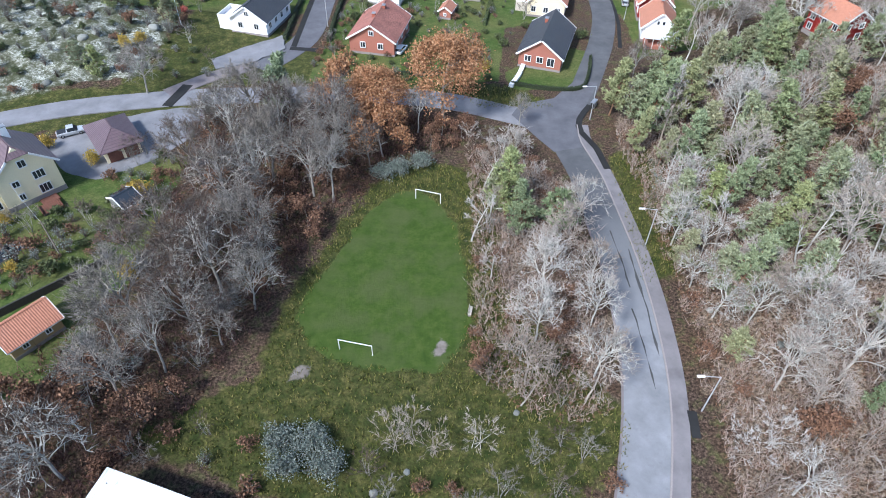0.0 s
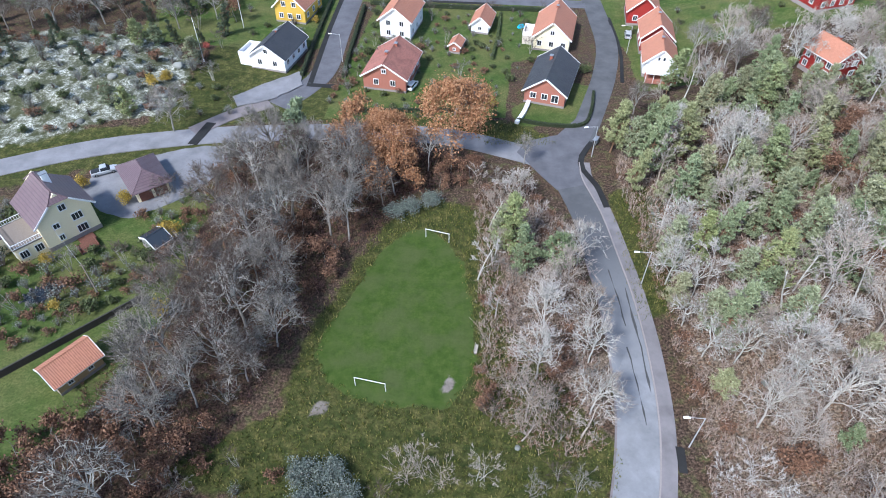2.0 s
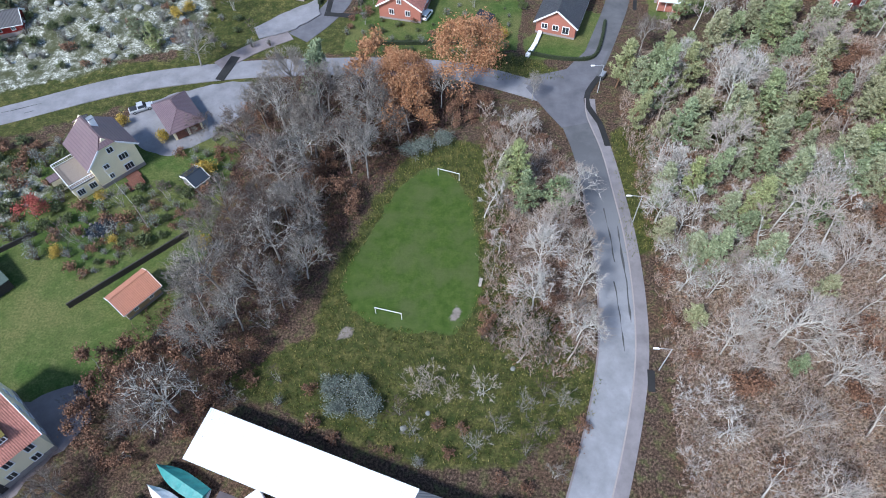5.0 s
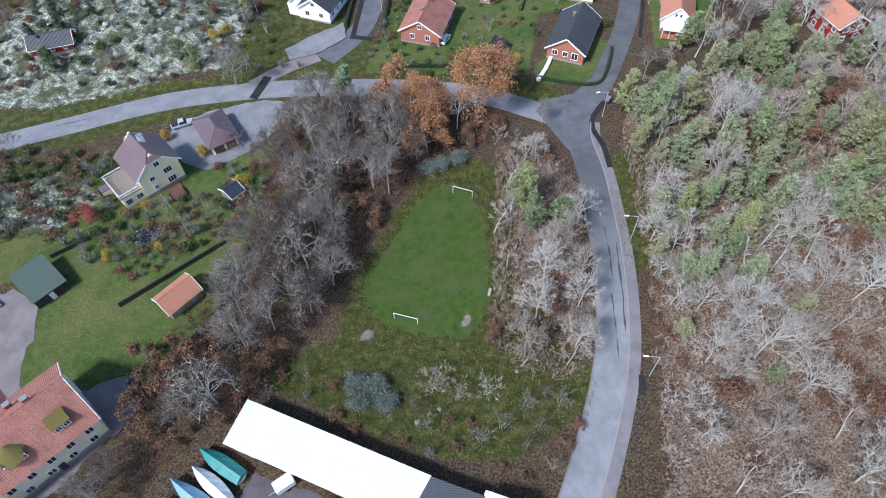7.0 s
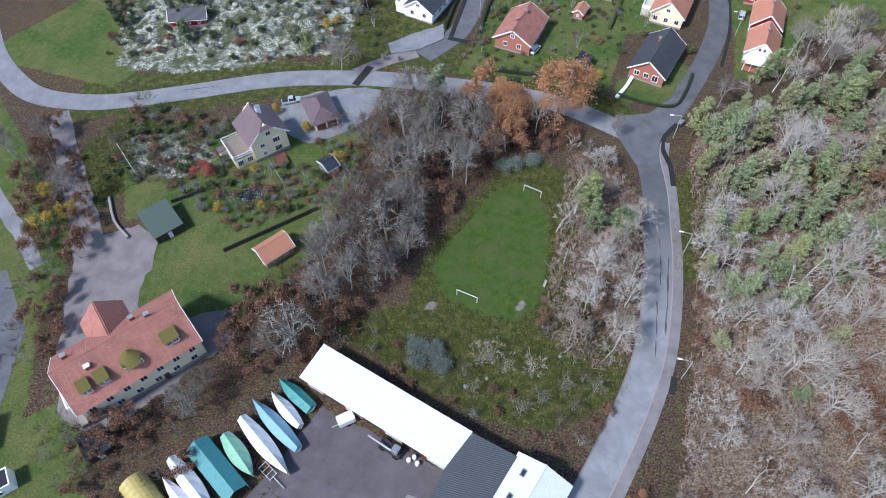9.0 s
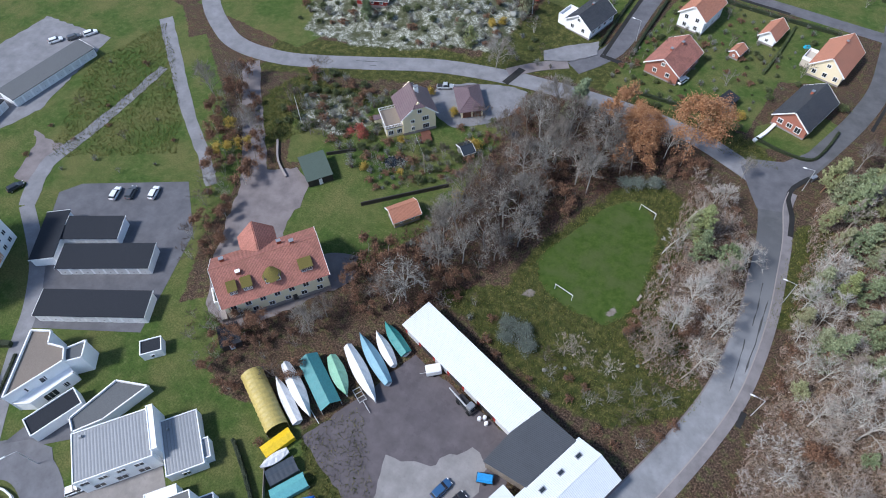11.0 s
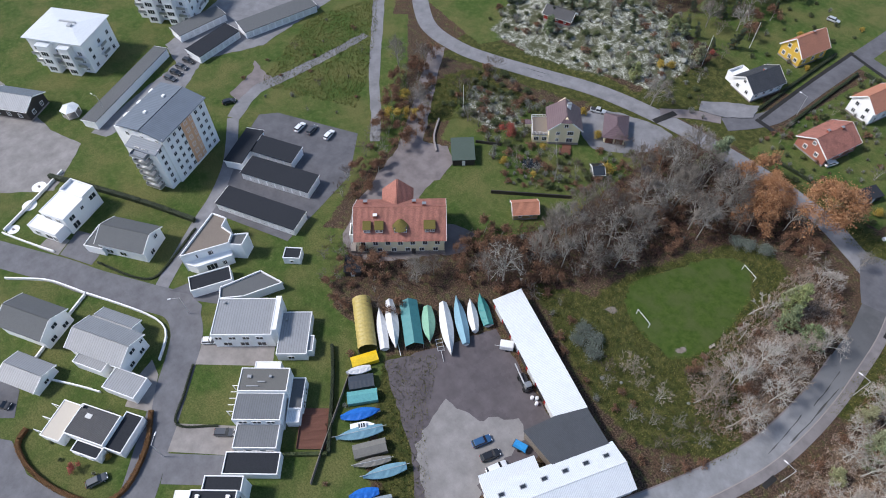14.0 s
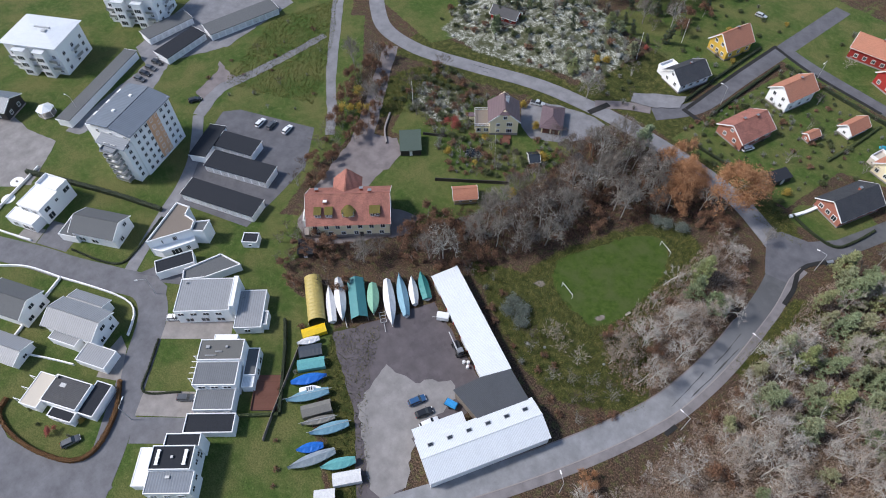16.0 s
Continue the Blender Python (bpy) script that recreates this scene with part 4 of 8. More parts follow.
gable_house(50.0, 172.0, 82.0, 11.0, 8.0, 4.0, 7.6, M["red_wall"], M["tile_orange"], "red wooden house with orange tile roof", group="houses", wins=row("W", 2, 4, 2.0) + row("S", 3, 7, 2.0), chimneys=[(1, 0, 7.2, 1.0, 0.7)])
o = gable_house(83.0, 132.5, 112.0, 8.8, 7.8, 4.8, 7.2, M["red_wall"], M["tile_orange"], "red two-storey wooden house with pale orange roof", group="houses", 
                wins=row("W", 2, 3.8, 3.8, 1.3, 1.2) + row("W", 2, 3.8, 1.5, 1.3, 1.2) + row("S", 3, 6, 3.6) + row("N", 3, 6, 3.6) + row("N", 3, 6, 1.5), chimneys=[(1, -1, 6.4, 1.2, 0.8)])
gable_house(96.0, 168.0, 20.0, 12.0, 9.0, 5.2, 8.6, M["red_wall"], M["tile_orange"], "red wooden house with white porch and tiled roof", group="houses", wins=row("W", 2, 4, 2.0) + row("S", 4, 9, 4.0) + row("S", 4, 9, 1.8), chimneys=[(1, 0, 8.2, 1.0, 0.7)])
gable_house(-8.5, 204.0, 10.0, 14.0, 8.0, 4.6, 8.0, M["red_wall"], M["tile_orange"], "red wooden house beyond the cross street", group="houses", wins=row("W", 2, 4, 2.0) + row("S", 4, 9, 2.0), chimneys=[(1, 0, 7.6, 1.0, 0.7)])
gable_house(4.0, 196.0, 70.0, 11.0, 8.0, 4.6, 8.0, M["red_wall"], M["tile_orange"], "red wooden house with white veranda", group="houses", wins=row("W", 2, 4, 2.0) + row("S", 4, 7, 2.0), chimneys=[(1, 0, 7.6, 1.0, 0.7)])
gable_house(-110.0, 121.0, 20.0, 10.0, 5.0, 2.6, 4.4, M["red_wall"], M["tile_black"], "low dark red wooden cottage on the rocks", group="houses", wins=row("S", 3, 6, 1.5, 0.8, 0.8) + row("E", 1, 0, 1.5, 0.8, 0.8))

# sheds and small buildings
gable_house(-54.8, 51.2, 54.0, 6.6, 4.6, 2.5, 4.2, M["ochre_wall"], M["tile_orange"], "small ochre outhouse with orange tile roof", name="outhouse", wins=row("E", 2, 1.8, 1.5, 0.7, 0.8) + row("S", 2, 3, 1.5, 0.7, 0.8), over=0.4)
shed(-82.4, 52.6, 53.0, 6.4, 8.2, 2.3, 3.0, M["dark_wood"], M["green_felt"], "dark shed with a green felt roof")
gable_house(-51.9, 77.3, 54.0, 3.2, 4.2, 1.9, 2.9, M["metal"], M["glass"], "small greenhouse with blue-grey glass roof", name="greenhouse", over=0.15)
shed(2.2, 127.8, 70.0, 6.0, 3.4, 2.1, 2.6, M["dark_wood"], M["felt_black"], "black garden shed with felt roof")


# the L-shaped boatyard hall
def boatyard_hall():
    o = thing("boathouse", 0, 0, 0, "long low boat shed with a bright sheet metal roof", "boathouse", z=0)
    ax, ay, bx, by = -36.5, 27.8, -5.8, 18.0
    ang = math.atan2(by - ay, bx - ax)
    L = math.dist((ax, ay), (bx, by))
    mid = Vector(((ax + bx) / 2, (ay + by) / 2, 0))
    turn = Matrix.Translation(mid) @ Matrix.Rotation(ang, 4, "Z")
    W = 6.8
    w = box_part("wall", (L, W, 3.2), (0, 0, 1.6), M["red_wall"], o)
    w.matrix_basis = turn
    bm = bmesh.new()
    slab_into(bm, [(-L / 2 - 0.3, -W / 2 - 0.5, 3.3), (L / 2, -W / 2 - 0.5, 3.3), (L / 2, W / 2 + 0.3, 4.0), (-L / 2 - 0.3, W / 2 + 0.3, 4.0)], 0.15)
    r = part("roof", bm, M["sheet_white"], o, "bright weathered sheet metal roof")
    r.matrix_basis = turn
    for k in range(7):
        d = box_part("bay_door", (3.6, 0.1, 2.6), (-L / 2 + 2.6 + k * 4.4, -W / 2 - 0.03, 1.35), M["dark_wood"] if k % 2 else M["door_white"], o)
        d.matrix_basis = turn
    return o


boatyard_hall()


def boatyard_corner():
    o = thing("workshop", 0, 0, 0, "workshop with a dark sheet metal roof joining two halls", "workshop", z=0)
    pts = [(-9.3, 7.6), (0.0, 7.2), (5.0, 18.6), (-4.8, 21.0), (-7.4, 14.4)]
    bm = bmesh.new()
    poly_into(bm, pts, 0, 3.9)
    part("wall", bm, M["old_wood"], o)
    bm = bmesh.new()
    poly_into(bm, [(-9.7, 7.3), (0.4, 6.9), (5.3, 18.7), (-4.7, 21.4), (-7.8, 14.6)], 3.904, 4.1)
    part("roof", bm, M["sheet_dark"], o, "dark sheet metal roof")


boatyard_corner()


def white_hall():
    o = thing("warehouse", 3.5, 4.7, 70.0, "white sheet metal warehouse with low pitched roof and skylights", "warehouse", z=0)
    L, W, eave, ridge = 28.4, 9.6, 4.0, 5.8
    bm = bmesh.new()
    gable_walls(bm, L, W, eave, ridge)
    part("wall", bm, M["white"], o)
    gable_roof(o, L, W, eave, ridge, M["sheet_white"], 0.3, 0.12)
    for k in range(6):
        u, s = -11.5 + 4.6 * k, 0.55
        z = eave + (ridge - eave) * (1 - (W / 2 * s) / (W / 2))
        f = box_part("skylight", (1.3, 0.9, 0.3), (u, W / 2 * s, z + 0.2), M["metal"], o)
        box_part("skylight_pane", (1.0, 0.6, 0.04), (u, W / 2 * s, z + 0.37), M["glass"], f)
    for k in range(4):
        window_part(o, Vector((-10 + 6 * k, W / 2 + 0.05, 2.2)), 90, 1.4, 1.0, 1)
    bx = box_part("annex", (12.0, 3.0, 2.8), (-8.0, W / 2 + 1.5, 1.4), M["white"], o)
    box_part("annex_roof", (12.4, 3.3, 0.14), (-8.0, W / 2 + 1.7, 2.88), M["sheet_white"], o)


white_hall()


# ---- the housing estate to the west ----
def tower_block():
    o = thing("apartment_tower", -136.3, -11.4, 118.0, "white six-storey apartment block with blue-grey sheet roof and balconies", "apartment building")
    L, W, H = 18.4, 14.2, 16.0
    box_part("wall", (L, W, H), (0, 0, H / 2), M["white"], o)
    box_part("stripe", (4.6, 0.12, H - 1.2), (0.6, -W / 2 - 0.05, H / 2 + 0.2), M["orange_wall"], o, label="apricot wall panel")
    for k, (y0, z0, y1, z1) in enumerate(((-W / 2 - 0.5, H + 0.1, -0.6, H + 1.7), (-0.4, H + 1.75, W / 2 + 0.5, H + 0.9))):
        bm = bmesh.new()
        slab_into(bm, [(-L / 2 - 0.5, y0, z0), (L / 2 + 0.5, y0, z0), (L / 2 + 0.5, y1, z1), (-L / 2 - 0.5, y1, z1)], 0.25)
        part("roof", bm, M["felt_blue"], o)
    bm = bmesh.new()
    poly_into(bm, [(-L / 2, -W / 2), (L / 2, -W / 2), (L / 2, W / 2), (-L / 2, W / 2)], H, H + 0.16)
    part("cornice", bm, M["white_trim"], o)
    bm = bmesh.new()
    for x0 in (-L / 2, L / 2 - 0.3):
        poly_into(bm, [(x0, -W / 2), (x0 + 0.3, -W / 2), (x0 + 0.3, W / 2), (x0, W / 2)], H + 0.16, H + 0.5)
    part("gable", bm, M["white"], o)
    # terraced rear storeys
    box_part("rear_wing", (L - 1.6, 3.4, H - 1.2), (0, W / 2 + 1.7, (H - 1.2) / 2), M["white"], o)
    for x in (-5.2, 0.4, 5.6):
        box_part("rear_roof", (4.6, 3.6, 0.2), (x, W / 2 + 1.8, H - 1.0), M["sheet_grey"], o)
        box_part("roof_vent", (1.6, 1.2, 1.5), (x + 0.6, W / 2 + 1.2, H - 0.2), M["white_trim"], o)
    wins = []
    for s in range(6):
        z = 1.8 + 2.6 * s
        wins += row("S", 7, 14.4, z, 1.1, 1.3, 1)
        wins += row("W", 3, 10, z, 1.1, 1.3, 1) + row("N", 6, 15, z, 1.1, 1.3, 1) + row("E", 4, 11, z, 1.1, 1.3, 1)
    put_windows(o, L, W, [(a, u, z, w, h, b) for a, u, z, w, h, b in wins])
    # stepped bay with balconies on the short end
    box_part("bay", (3.2, 9.6, H - 2.2), (-L / 2 - 1.6, -1.6, (H - 2.2) / 2), M["white"], o)
    bm = bmesh.new()
    slab_into(bm, [(-L / 2 - 3.7, -6.7, H - 2.4), (-L / 2 - 0.02, -6.7, H - 1.5), (-L / 2 - 0.02, 3.5, H - 1.5), (-L / 2 - 3.7, 3.5, H - 2.4)], 0.25)
    part("bay_roof", bm, M["felt_blue"], o)
    for s in range(6):
        z = 0.9 + 2.3 * s
        b = box_part("balcony", (2.2, 4.8, 0.2), (-L / 2 - 4.3, -1.6, z), M["white_trim"], o)
        box_part("railing", (0.08, 4.8, 1.0), (-L / 2 - 5.38, -1.6, z + 0.6), M["metal"], b, label="grey-blue metal railing")
        for e in (-4.0, 0.8):
            box_part("railing", (2.1, 0.08, 1.0), (-L / 2 - 4.3, e, z + 0.6), M["metal"], b, label="grey-blue metal railing")
        window_part(o, Vector((-L / 2 - 3.25, -2.9, z + 1.2)), 180, 1.4, 1.6, 1)
        window_part(o, Vector((-L / 2 - 3.25, -0.4, z + 1.2)), 180, 1.4, 1.6, 1)
        window_part(o, Vector((-L / 2 - 1.6, -6.46, z + 1.2)), -90, 1.1, 1.3, 1)
    bm = bmesh.new()
    slab_into(bm, [(-L / 2 - 5.6, -4.2, H - 3.4), (-L / 2 - 3.22, -4.2, H - 2.9), (-L / 2 - 3.22, 1.0, H - 2.9), (-L / 2 - 5.6, 1.0, H - 3.4)], 0.2)
    part("balcony_roof", bm, M["felt_blue"], o)
    for x, y, w in ((-3, 2.6, 0.9), (4.4, 2.2, 0.9)):
        box_part("roof_vent", (w, w, 1.0), (x, y, H + 1.7), M["white_trim"], o, bevel=0.05)
    return o


tower_block()


def apartment_house(x, y, ang, L, W, H, label):
    o = thing("apartment_building", x, y, ang, label, "apartment building", "white apartment houses")
    box_part("wall", (L, W, H), (0, 0, H / 2), M["white"], o)
    hip_roof(o, L, W, H - 0.1, H + 0.7, M["sheet_white"], 0.9)
    box_part("roof_vent", (6.0, 0.5, 0.7), (0.5, 1.2, H + 0.9), M["galv"], o)
    box_part("roof_vent", (1.4, 1.4, 0.9), (2.4, -0.6, H + 0.9), M["galv"], o)
    for u, v, bw, bd in ((-L * 0.16, -W / 2 - 1.2, 4.2, 2.4), (L * 0.22, -W / 2 - 1.2, 3.6, 2.4)):
        box_part("bay", (bw, bd, H - 1.4), (u, v, (H - 1.4) / 2), M["white"], o)
        box_part("bay_roof", (bw + 0.6, bd + 0.6, 0.25), (u, v, H - 1.2), M["sheet_white"], o)
        for k in range(int(H / 2.9)):
            window_part(o, Vector((u, v - bd / 2 - 0.06, 1.7 + 2.85 * k)), -90, 2.6, 1.6, 2)
    wins = []
    storeys = int(H / 2.9)
    for s in range(storeys):
        z = 1.7 + 2.85 * s
        for side, n, span in (("S", 5, L * 0.8), ("N", 5, L * 0.8), ("E", 3, W * 0.65), ("W", 3, W * 0.65)):
            wins += row(side, n, span, z, 1.3, 1.4, 1)
    put_windows(o, L, W, wins)
    for s in range(1, storeys):
        for u in (-L * 0.38, L * 0.03, L * 0.41):
            b = box_part("balcony", (3.2, 1.6, 0.18), (u, -W / 2 - 0.8, 2.85 * s + 0.2), M["white_trim"], o)
            box_part("railing", (3.2, 0.07, 1.0), (u, -W / 2 - 1.56, 2.85 * s + 0.8), M["metal"], b, label="pale blue balcony railing")
        b = box_part("balcony", (1.6, 3.2, 0.18), (L / 2 + 0.8, 0, 2.85 * s + 0.2), M["white_trim"], o)
        box_part("railing", (0.07, 3.2, 1.0), (L / 2 + 1.56, 0, 2.85 * s + 0.8), M["metal"], b, label="pale blue balcony railing")
    return o


apartment_house(-203.0, -17.0, 38.0, 20.0, 15.5, 11.5, "white four-storey apartment house with pale sheet roof")
apartment_house(-208.0, 20.0, 40.0, 20.0, 14.0, 11.5, "white four-storey apartment house near garages")


def garage_row(x, y, ang, L, W, label, roof="felt_black", doors=6, slope=0.35, h=2.6):
    o = thing("garage_row", x, y, ang, label, "garage", "garage rows")
    bm = bmesh.new()
    a, b = L / 2, W / 2
    v = [bm.verts.new(p) for p in ((-a, -b, 0), (a, -b, 0), (a, b, 0), (-a, b, 0), (-a, -b, h), (a, -b, h), (a, b, h + slope), (-a, b, h + slope))]
    for f in ((3, 2, 1, 0), (0, 1, 5, 4), (1, 2, 6, 5), (2, 3, 7, 6), (3, 0, 4, 7), (4, 5, 6, 7)):
        bm.faces.new([v[i] for i in f])
    part("wall", bm, M["white"], o)
    bm = bmesh.new()
    k = slope / W * 0.25
    slab_into(bm, [(-a - 0.2, -b - 0.25, h - k + 0.01), (a + 0.2, -b - 0.25, h - k + 0.01), (a + 0.2, b + 0.25, h + slope + k + 0.01), (-a - 0.2, b + 0.25, h + slope + k + 0.01)], 0.18)
    part("roof", bm, M[roof], o)
    for s in (-1, 1):
        bm = bmesh.new()
        slab_into(bm, [(s * (a + 0.203), -b - 0.27, h - k - 0.1), (s * (a + 0.28), -b - 0.27, h - k - 0.1), (s * (a + 0.28), b + 0.27, h + slope + k - 0.1), (s * (a + 0.203), b + 0.27, h + slope + k - 0.1)], 0.36)
        part("fascia", bm, M["white_trim"], o)
    for i in range(doors):
        d = box_part("garage_door", (L / doors * 0.8, 0.08, 2.1), (-L / 2 + L / doors * (i + 0.5), -b - 0.03, 1.08), M["door_white"], o)
        box_part("handle", (0.3, 0.06, 0.06), (-L / 2 + L / doors * (i + 0.5), -b - 0.1, 0.9), M["black"], d)
    return o


garage_row(-124.6, 3.8, -56.0, 14.0, 5.4, "white garage row with black felt roof", doors=5)
garage_row(-117.2, 10.4, 29.0, 13.5, 6.2, "white garage row with black felt roof beside parking", doors=5)
garage_row(-107.9, 6.0, 29.5, 21.5, 6.4, "long white garage row with black felt roof", doors=8)
garage_row(-100.4, -4.4, 28.0, 24.6, 6.2, "long white garage row with streaked black felt roof", doors=9)
garage_row(-175.0, -11.5, -58.0, 38.5, 5.0, "very long white garage row with grey felt roof", "felt_grey", 14)
garage_row(-191.3, 21.8, 95.0, 18.5, 6.0, "white garage row with grey felt roof", "felt_grey", 7)
garage_row(-177.7, 20.6, 105.0, 18.0, 6.6, "white garage row with dark felt roof", "felt_black", 7)
garage_row(-177.1, 45.6, 86.0, 28.0, 7.0, "white garage row with grey felt roof beside the meadow", "felt_grey", 10)


def modern_villa(x, y, ang, label, blocks, wins=(), gables=(), group="modern villas"):
    """White villas made of blocks: (cx, cy, sx, sy, base, height, roof, parapet)."""
    o = thing("modern_villa", x, y, ang, label, "house", group)
    for cx, cy, sx, sy, z, h, roof, par in blocks:
        flat_block(o, (sx, sy, h), (cx, cy, z), M["white"], M[roof], par)
    for cx, cy, L, W, eave, ridge, roof in gables:
        bm = bmesh.new()
        gable_walls(bm, L, W, eave, ridge)
        bmesh.ops.translate(bm, vec=(cx, cy, 0), verts=bm.verts)
        part("wall", bm, M["white"], o)
        for s in (-1, 1):
            bm = bmesh.new()
            a, b, ov = L / 2 + 0.35, W / 2, 0.45
            d = (ridge - eave) / b * ov
            slab_into(bm, [(cx - a, cy + s * (b + ov), eave - d), (cx + a, cy + s * (b + ov), eave - d), (cx + a, cy, ridge), (cx - a, cy, ridge)], 0.2)
            part("roof", bm, M[roof], o)
            for e in (-1, 1):
                bm = bmesh.new()
                x0, x1 = sorted((cx + e * (a + 0.003), cx + e * (a + 0.12)))
                slab_into(bm, [(x0, cy + s * (b + ov), eave - d - 0.1), (x1, cy + s * (b + ov), eave - d - 0.1), (x1, cy, ridge - 0.1), (x0, cy, ridge - 0.1)], 0.36)
                part("bargeboard", bm, M["white_trim"], o)
    for px, py, pz, deg, w, h, bars in wins:
        window_part(o, Vector((px, py, pz)), deg, w, h, bars)
    return o


def poly_block(parent, pts, z, h, roof, rim=0.3, name="wall"):
    """A block over a ring of plan points (counter-clockwise): walls, roof deck and parapet."""
    m = parent.matrix_basis.inverted()
    ring = [tuple((m @ Vector((x, y, 0)))[:2]) for x, y in pts]
    cx, cy = sum(p[0] for p in ring) / len(ring), sum(p[1] for p in ring) / len(ring)
    bm = bmesh.new()
    poly_into(bm, ring, z, z + h)
    part(name, bm, M["white"], parent)
    bm = bmesh.new()
    poly_into(bm, [(cx + (x - cx) * 0.97, cy + (y - cy) * 0.97) for x, y in ring], z + h + 0.004, z + h + 0.06)
    part("roof", bm, M[roof], parent)
    bm = bmesh.new()
    for (ax, ay), (bx, by) in zip(ring, ring[1:] + ring[:1]):
        d = Vector((bx - ax, by - ay))
        box_into(bm, (d.length + 0.26, 0.26, rim + 0.2), ((ax + bx) / 2, (ay + by) / 2, z + h + rim / 2), math.atan2(d.y, d.x))
    part("parapet", bm, M["white_trim"], parent)


def roof_fittings(o, spots):
    """Vents and hatches on a flat roof: (x, y, z, width, depth, height)."""
    for x, y, z, w, d, h in spots:
        box_part("roof_vent", (w, d, h), (x, y, z + h / 2 - 0.02), M["metal"], o, bevel=0.03)


# house with two grey sheet roofs and a wooden deck
o = modern_villa(-70.7, -24.6, 51.0, "white two-storey villa with grey sheet roof", [(0, 0, 14.0, 9.8, 0, 5.6, "sheet_grey", 0.12), (7.5, 0.6, 1.2, 9.0, 0, 6.2, "white", 0.08), (11.6, -3.0, 7.0, 11.2, 0, 3.0, "sheet_grey", 0.12), (15.6, -5.6, 1.4, 4.0, 0, 2.6, "sheet_grey", 0.15)],
             [(-5.5 + 3.2 * k, -4.96, 4.3, -90, 1.6, 1.2, 1) for k in range(4)] + [(-4 + 4 * k, -4.96, 1.6, -90, 2.0, 1.6, 1) for k in range(3)] + [(-7.06, 0, 4.2, 180, 1.6, 1.4, 1), (11.4, -8.66, 1.6, -90, 1.4, 1.2, 1)])
roof_fittings(o, [(-5.2, 3.6, 5.7, 0.5, 0.5, 0.6), (9.4, 0.4, 3.1, 0.4, 0.4, 0.5)])
for k in range(7):
    box_part("pergola_beam", (0.12, 2.6, 0.14), (-8.4, -3.6 + 1.2 * k, 2.6), M["old_wood"], o)
box_part("pergola_post", (0.14, 0.14, 2.6), (-8.4, -4.4, 1.3), M["old_wood"], o)
box_part("pergola_post", (0.14, 0.14, 2.6), (-8.4, 4.2, 1.3), M["old_wood"], o)
o = modern_villa(-50.0, -31.5, 50.0, "white terraced villa with three stepped grey roofs", [(-0.2, 4.0, 10.6, 5.4, 0, 6.6, "felt_mid", 0.12), (-0.6, -1.7, 10.2, 6.0, 0, 5.6, "sheet_mid", 0.1), (-0.5, -7.3, 9.2, 5.2, 0, 3.4, "sheet_mid", 0.1), (6.6, 2.4, 3.0, 7.2, 0, 3.2, "felt_grey", 0.2), (-1.0, 8.3, 5.8, 3.2, 0, 3.2, "white", 0.1), (6.4, -2.6, 2.8, 2.8, 0, 2.6, "sheet_white", 0.08)],
             [(-3.6 + 3 * k, -4.76, 4.5, -90, 1.8, 1.2, 1) for k in range(3)] + [(-3.4 + 3 * k, -9.96, 1.6, -90, 1.6, 1.4, 1) for k in range(3)] + [(-5.76, -3 + 3 * k, 3.8, 180, 1.4, 1.3, 1) for k in range(2)] + [(8.16, 0.5 + 3 * k, 1.6, 0, 1.6, 1.5, 1) for k in range(2)])
roof_fittings(o, [(-3.4, 4.6, 6.7, 0.9, 0.7, 0.4), (-0.6, 3.4, 6.7, 1.6, 0.3, 0.35), (1.2, 4.6, 6.7, 0.6, 0.6, 0.5), (-2.4, 2.4, 6.7, 2.6, 0.25, 0.3)])
for k in range(5):
    box_part("pergola_beam", (2.8, 0.12, 0.14), (-7.0, -1.6 + 1.5 * k, 2.5), M["white_trim"], o)
for y in (-1.6, 4.4):
    box_part("pergola_post", (0.14, 0.14, 2.5), (-8.2, y, 1.25), M["white_trim"], o)
modern_villa(-40.6, -40.2, 50.0, "white double carport with a black felt roof", [(0, 0, 11.4, 4.6, 0, 2.7, "felt_black", 0.25)], [], group="carports")
o = modern_villa(-35.6, -49.8, 50.0, "white cubic villa with black flat roofs", [(-0.9, 0.9, 9.2, 5.2, 0, 6.6, "felt_black", 0.3), (0.3, 4.9, 7.8, 3.0, 0, 6.0, "felt_black", 0.3), (-0.7, -4.0, 10.0, 4.8, 0, 5.6, "felt_blue", 0.12), (-8.3, 0.2, 3.6, 8.4, 0, 2.8, "white", 0.1)],
             [(-4 + 3 * k, -6.46, 3.8, -90, 1.5, 1.3, 1) for k in range(3)] + [(4.36, -5.0 + 2.4 * k, 4.2, 0, 1.2, 1.2, 1) for k in range(4) if k != 2] + [(3.76, 0.6, 4.4, 0, 1.2, 1.2, 1), (3.76, 2.4, 4.4, 0, 1.0, 1.2, 1)])
for x in (-3.9, 2.1):
    bench = box_part("roof_frame", (0.7, 3.4, 0.12), (x, 0.9, 7.1), M["white_trim"], o, label="white metal roof frame")
    for y in (-0.6, 0.9, 2.4):
        box_part("strut", (0.9, 0.12, 0.5), (x, y, 6.88), M["white_trim"], bench)
roof_fittings(o, [(-0.8, 1.0, 6.66, 0.6, 0.6, 0.5), (-1.2, -3.0, 5.66, 1.0, 0.6, 0.4)])
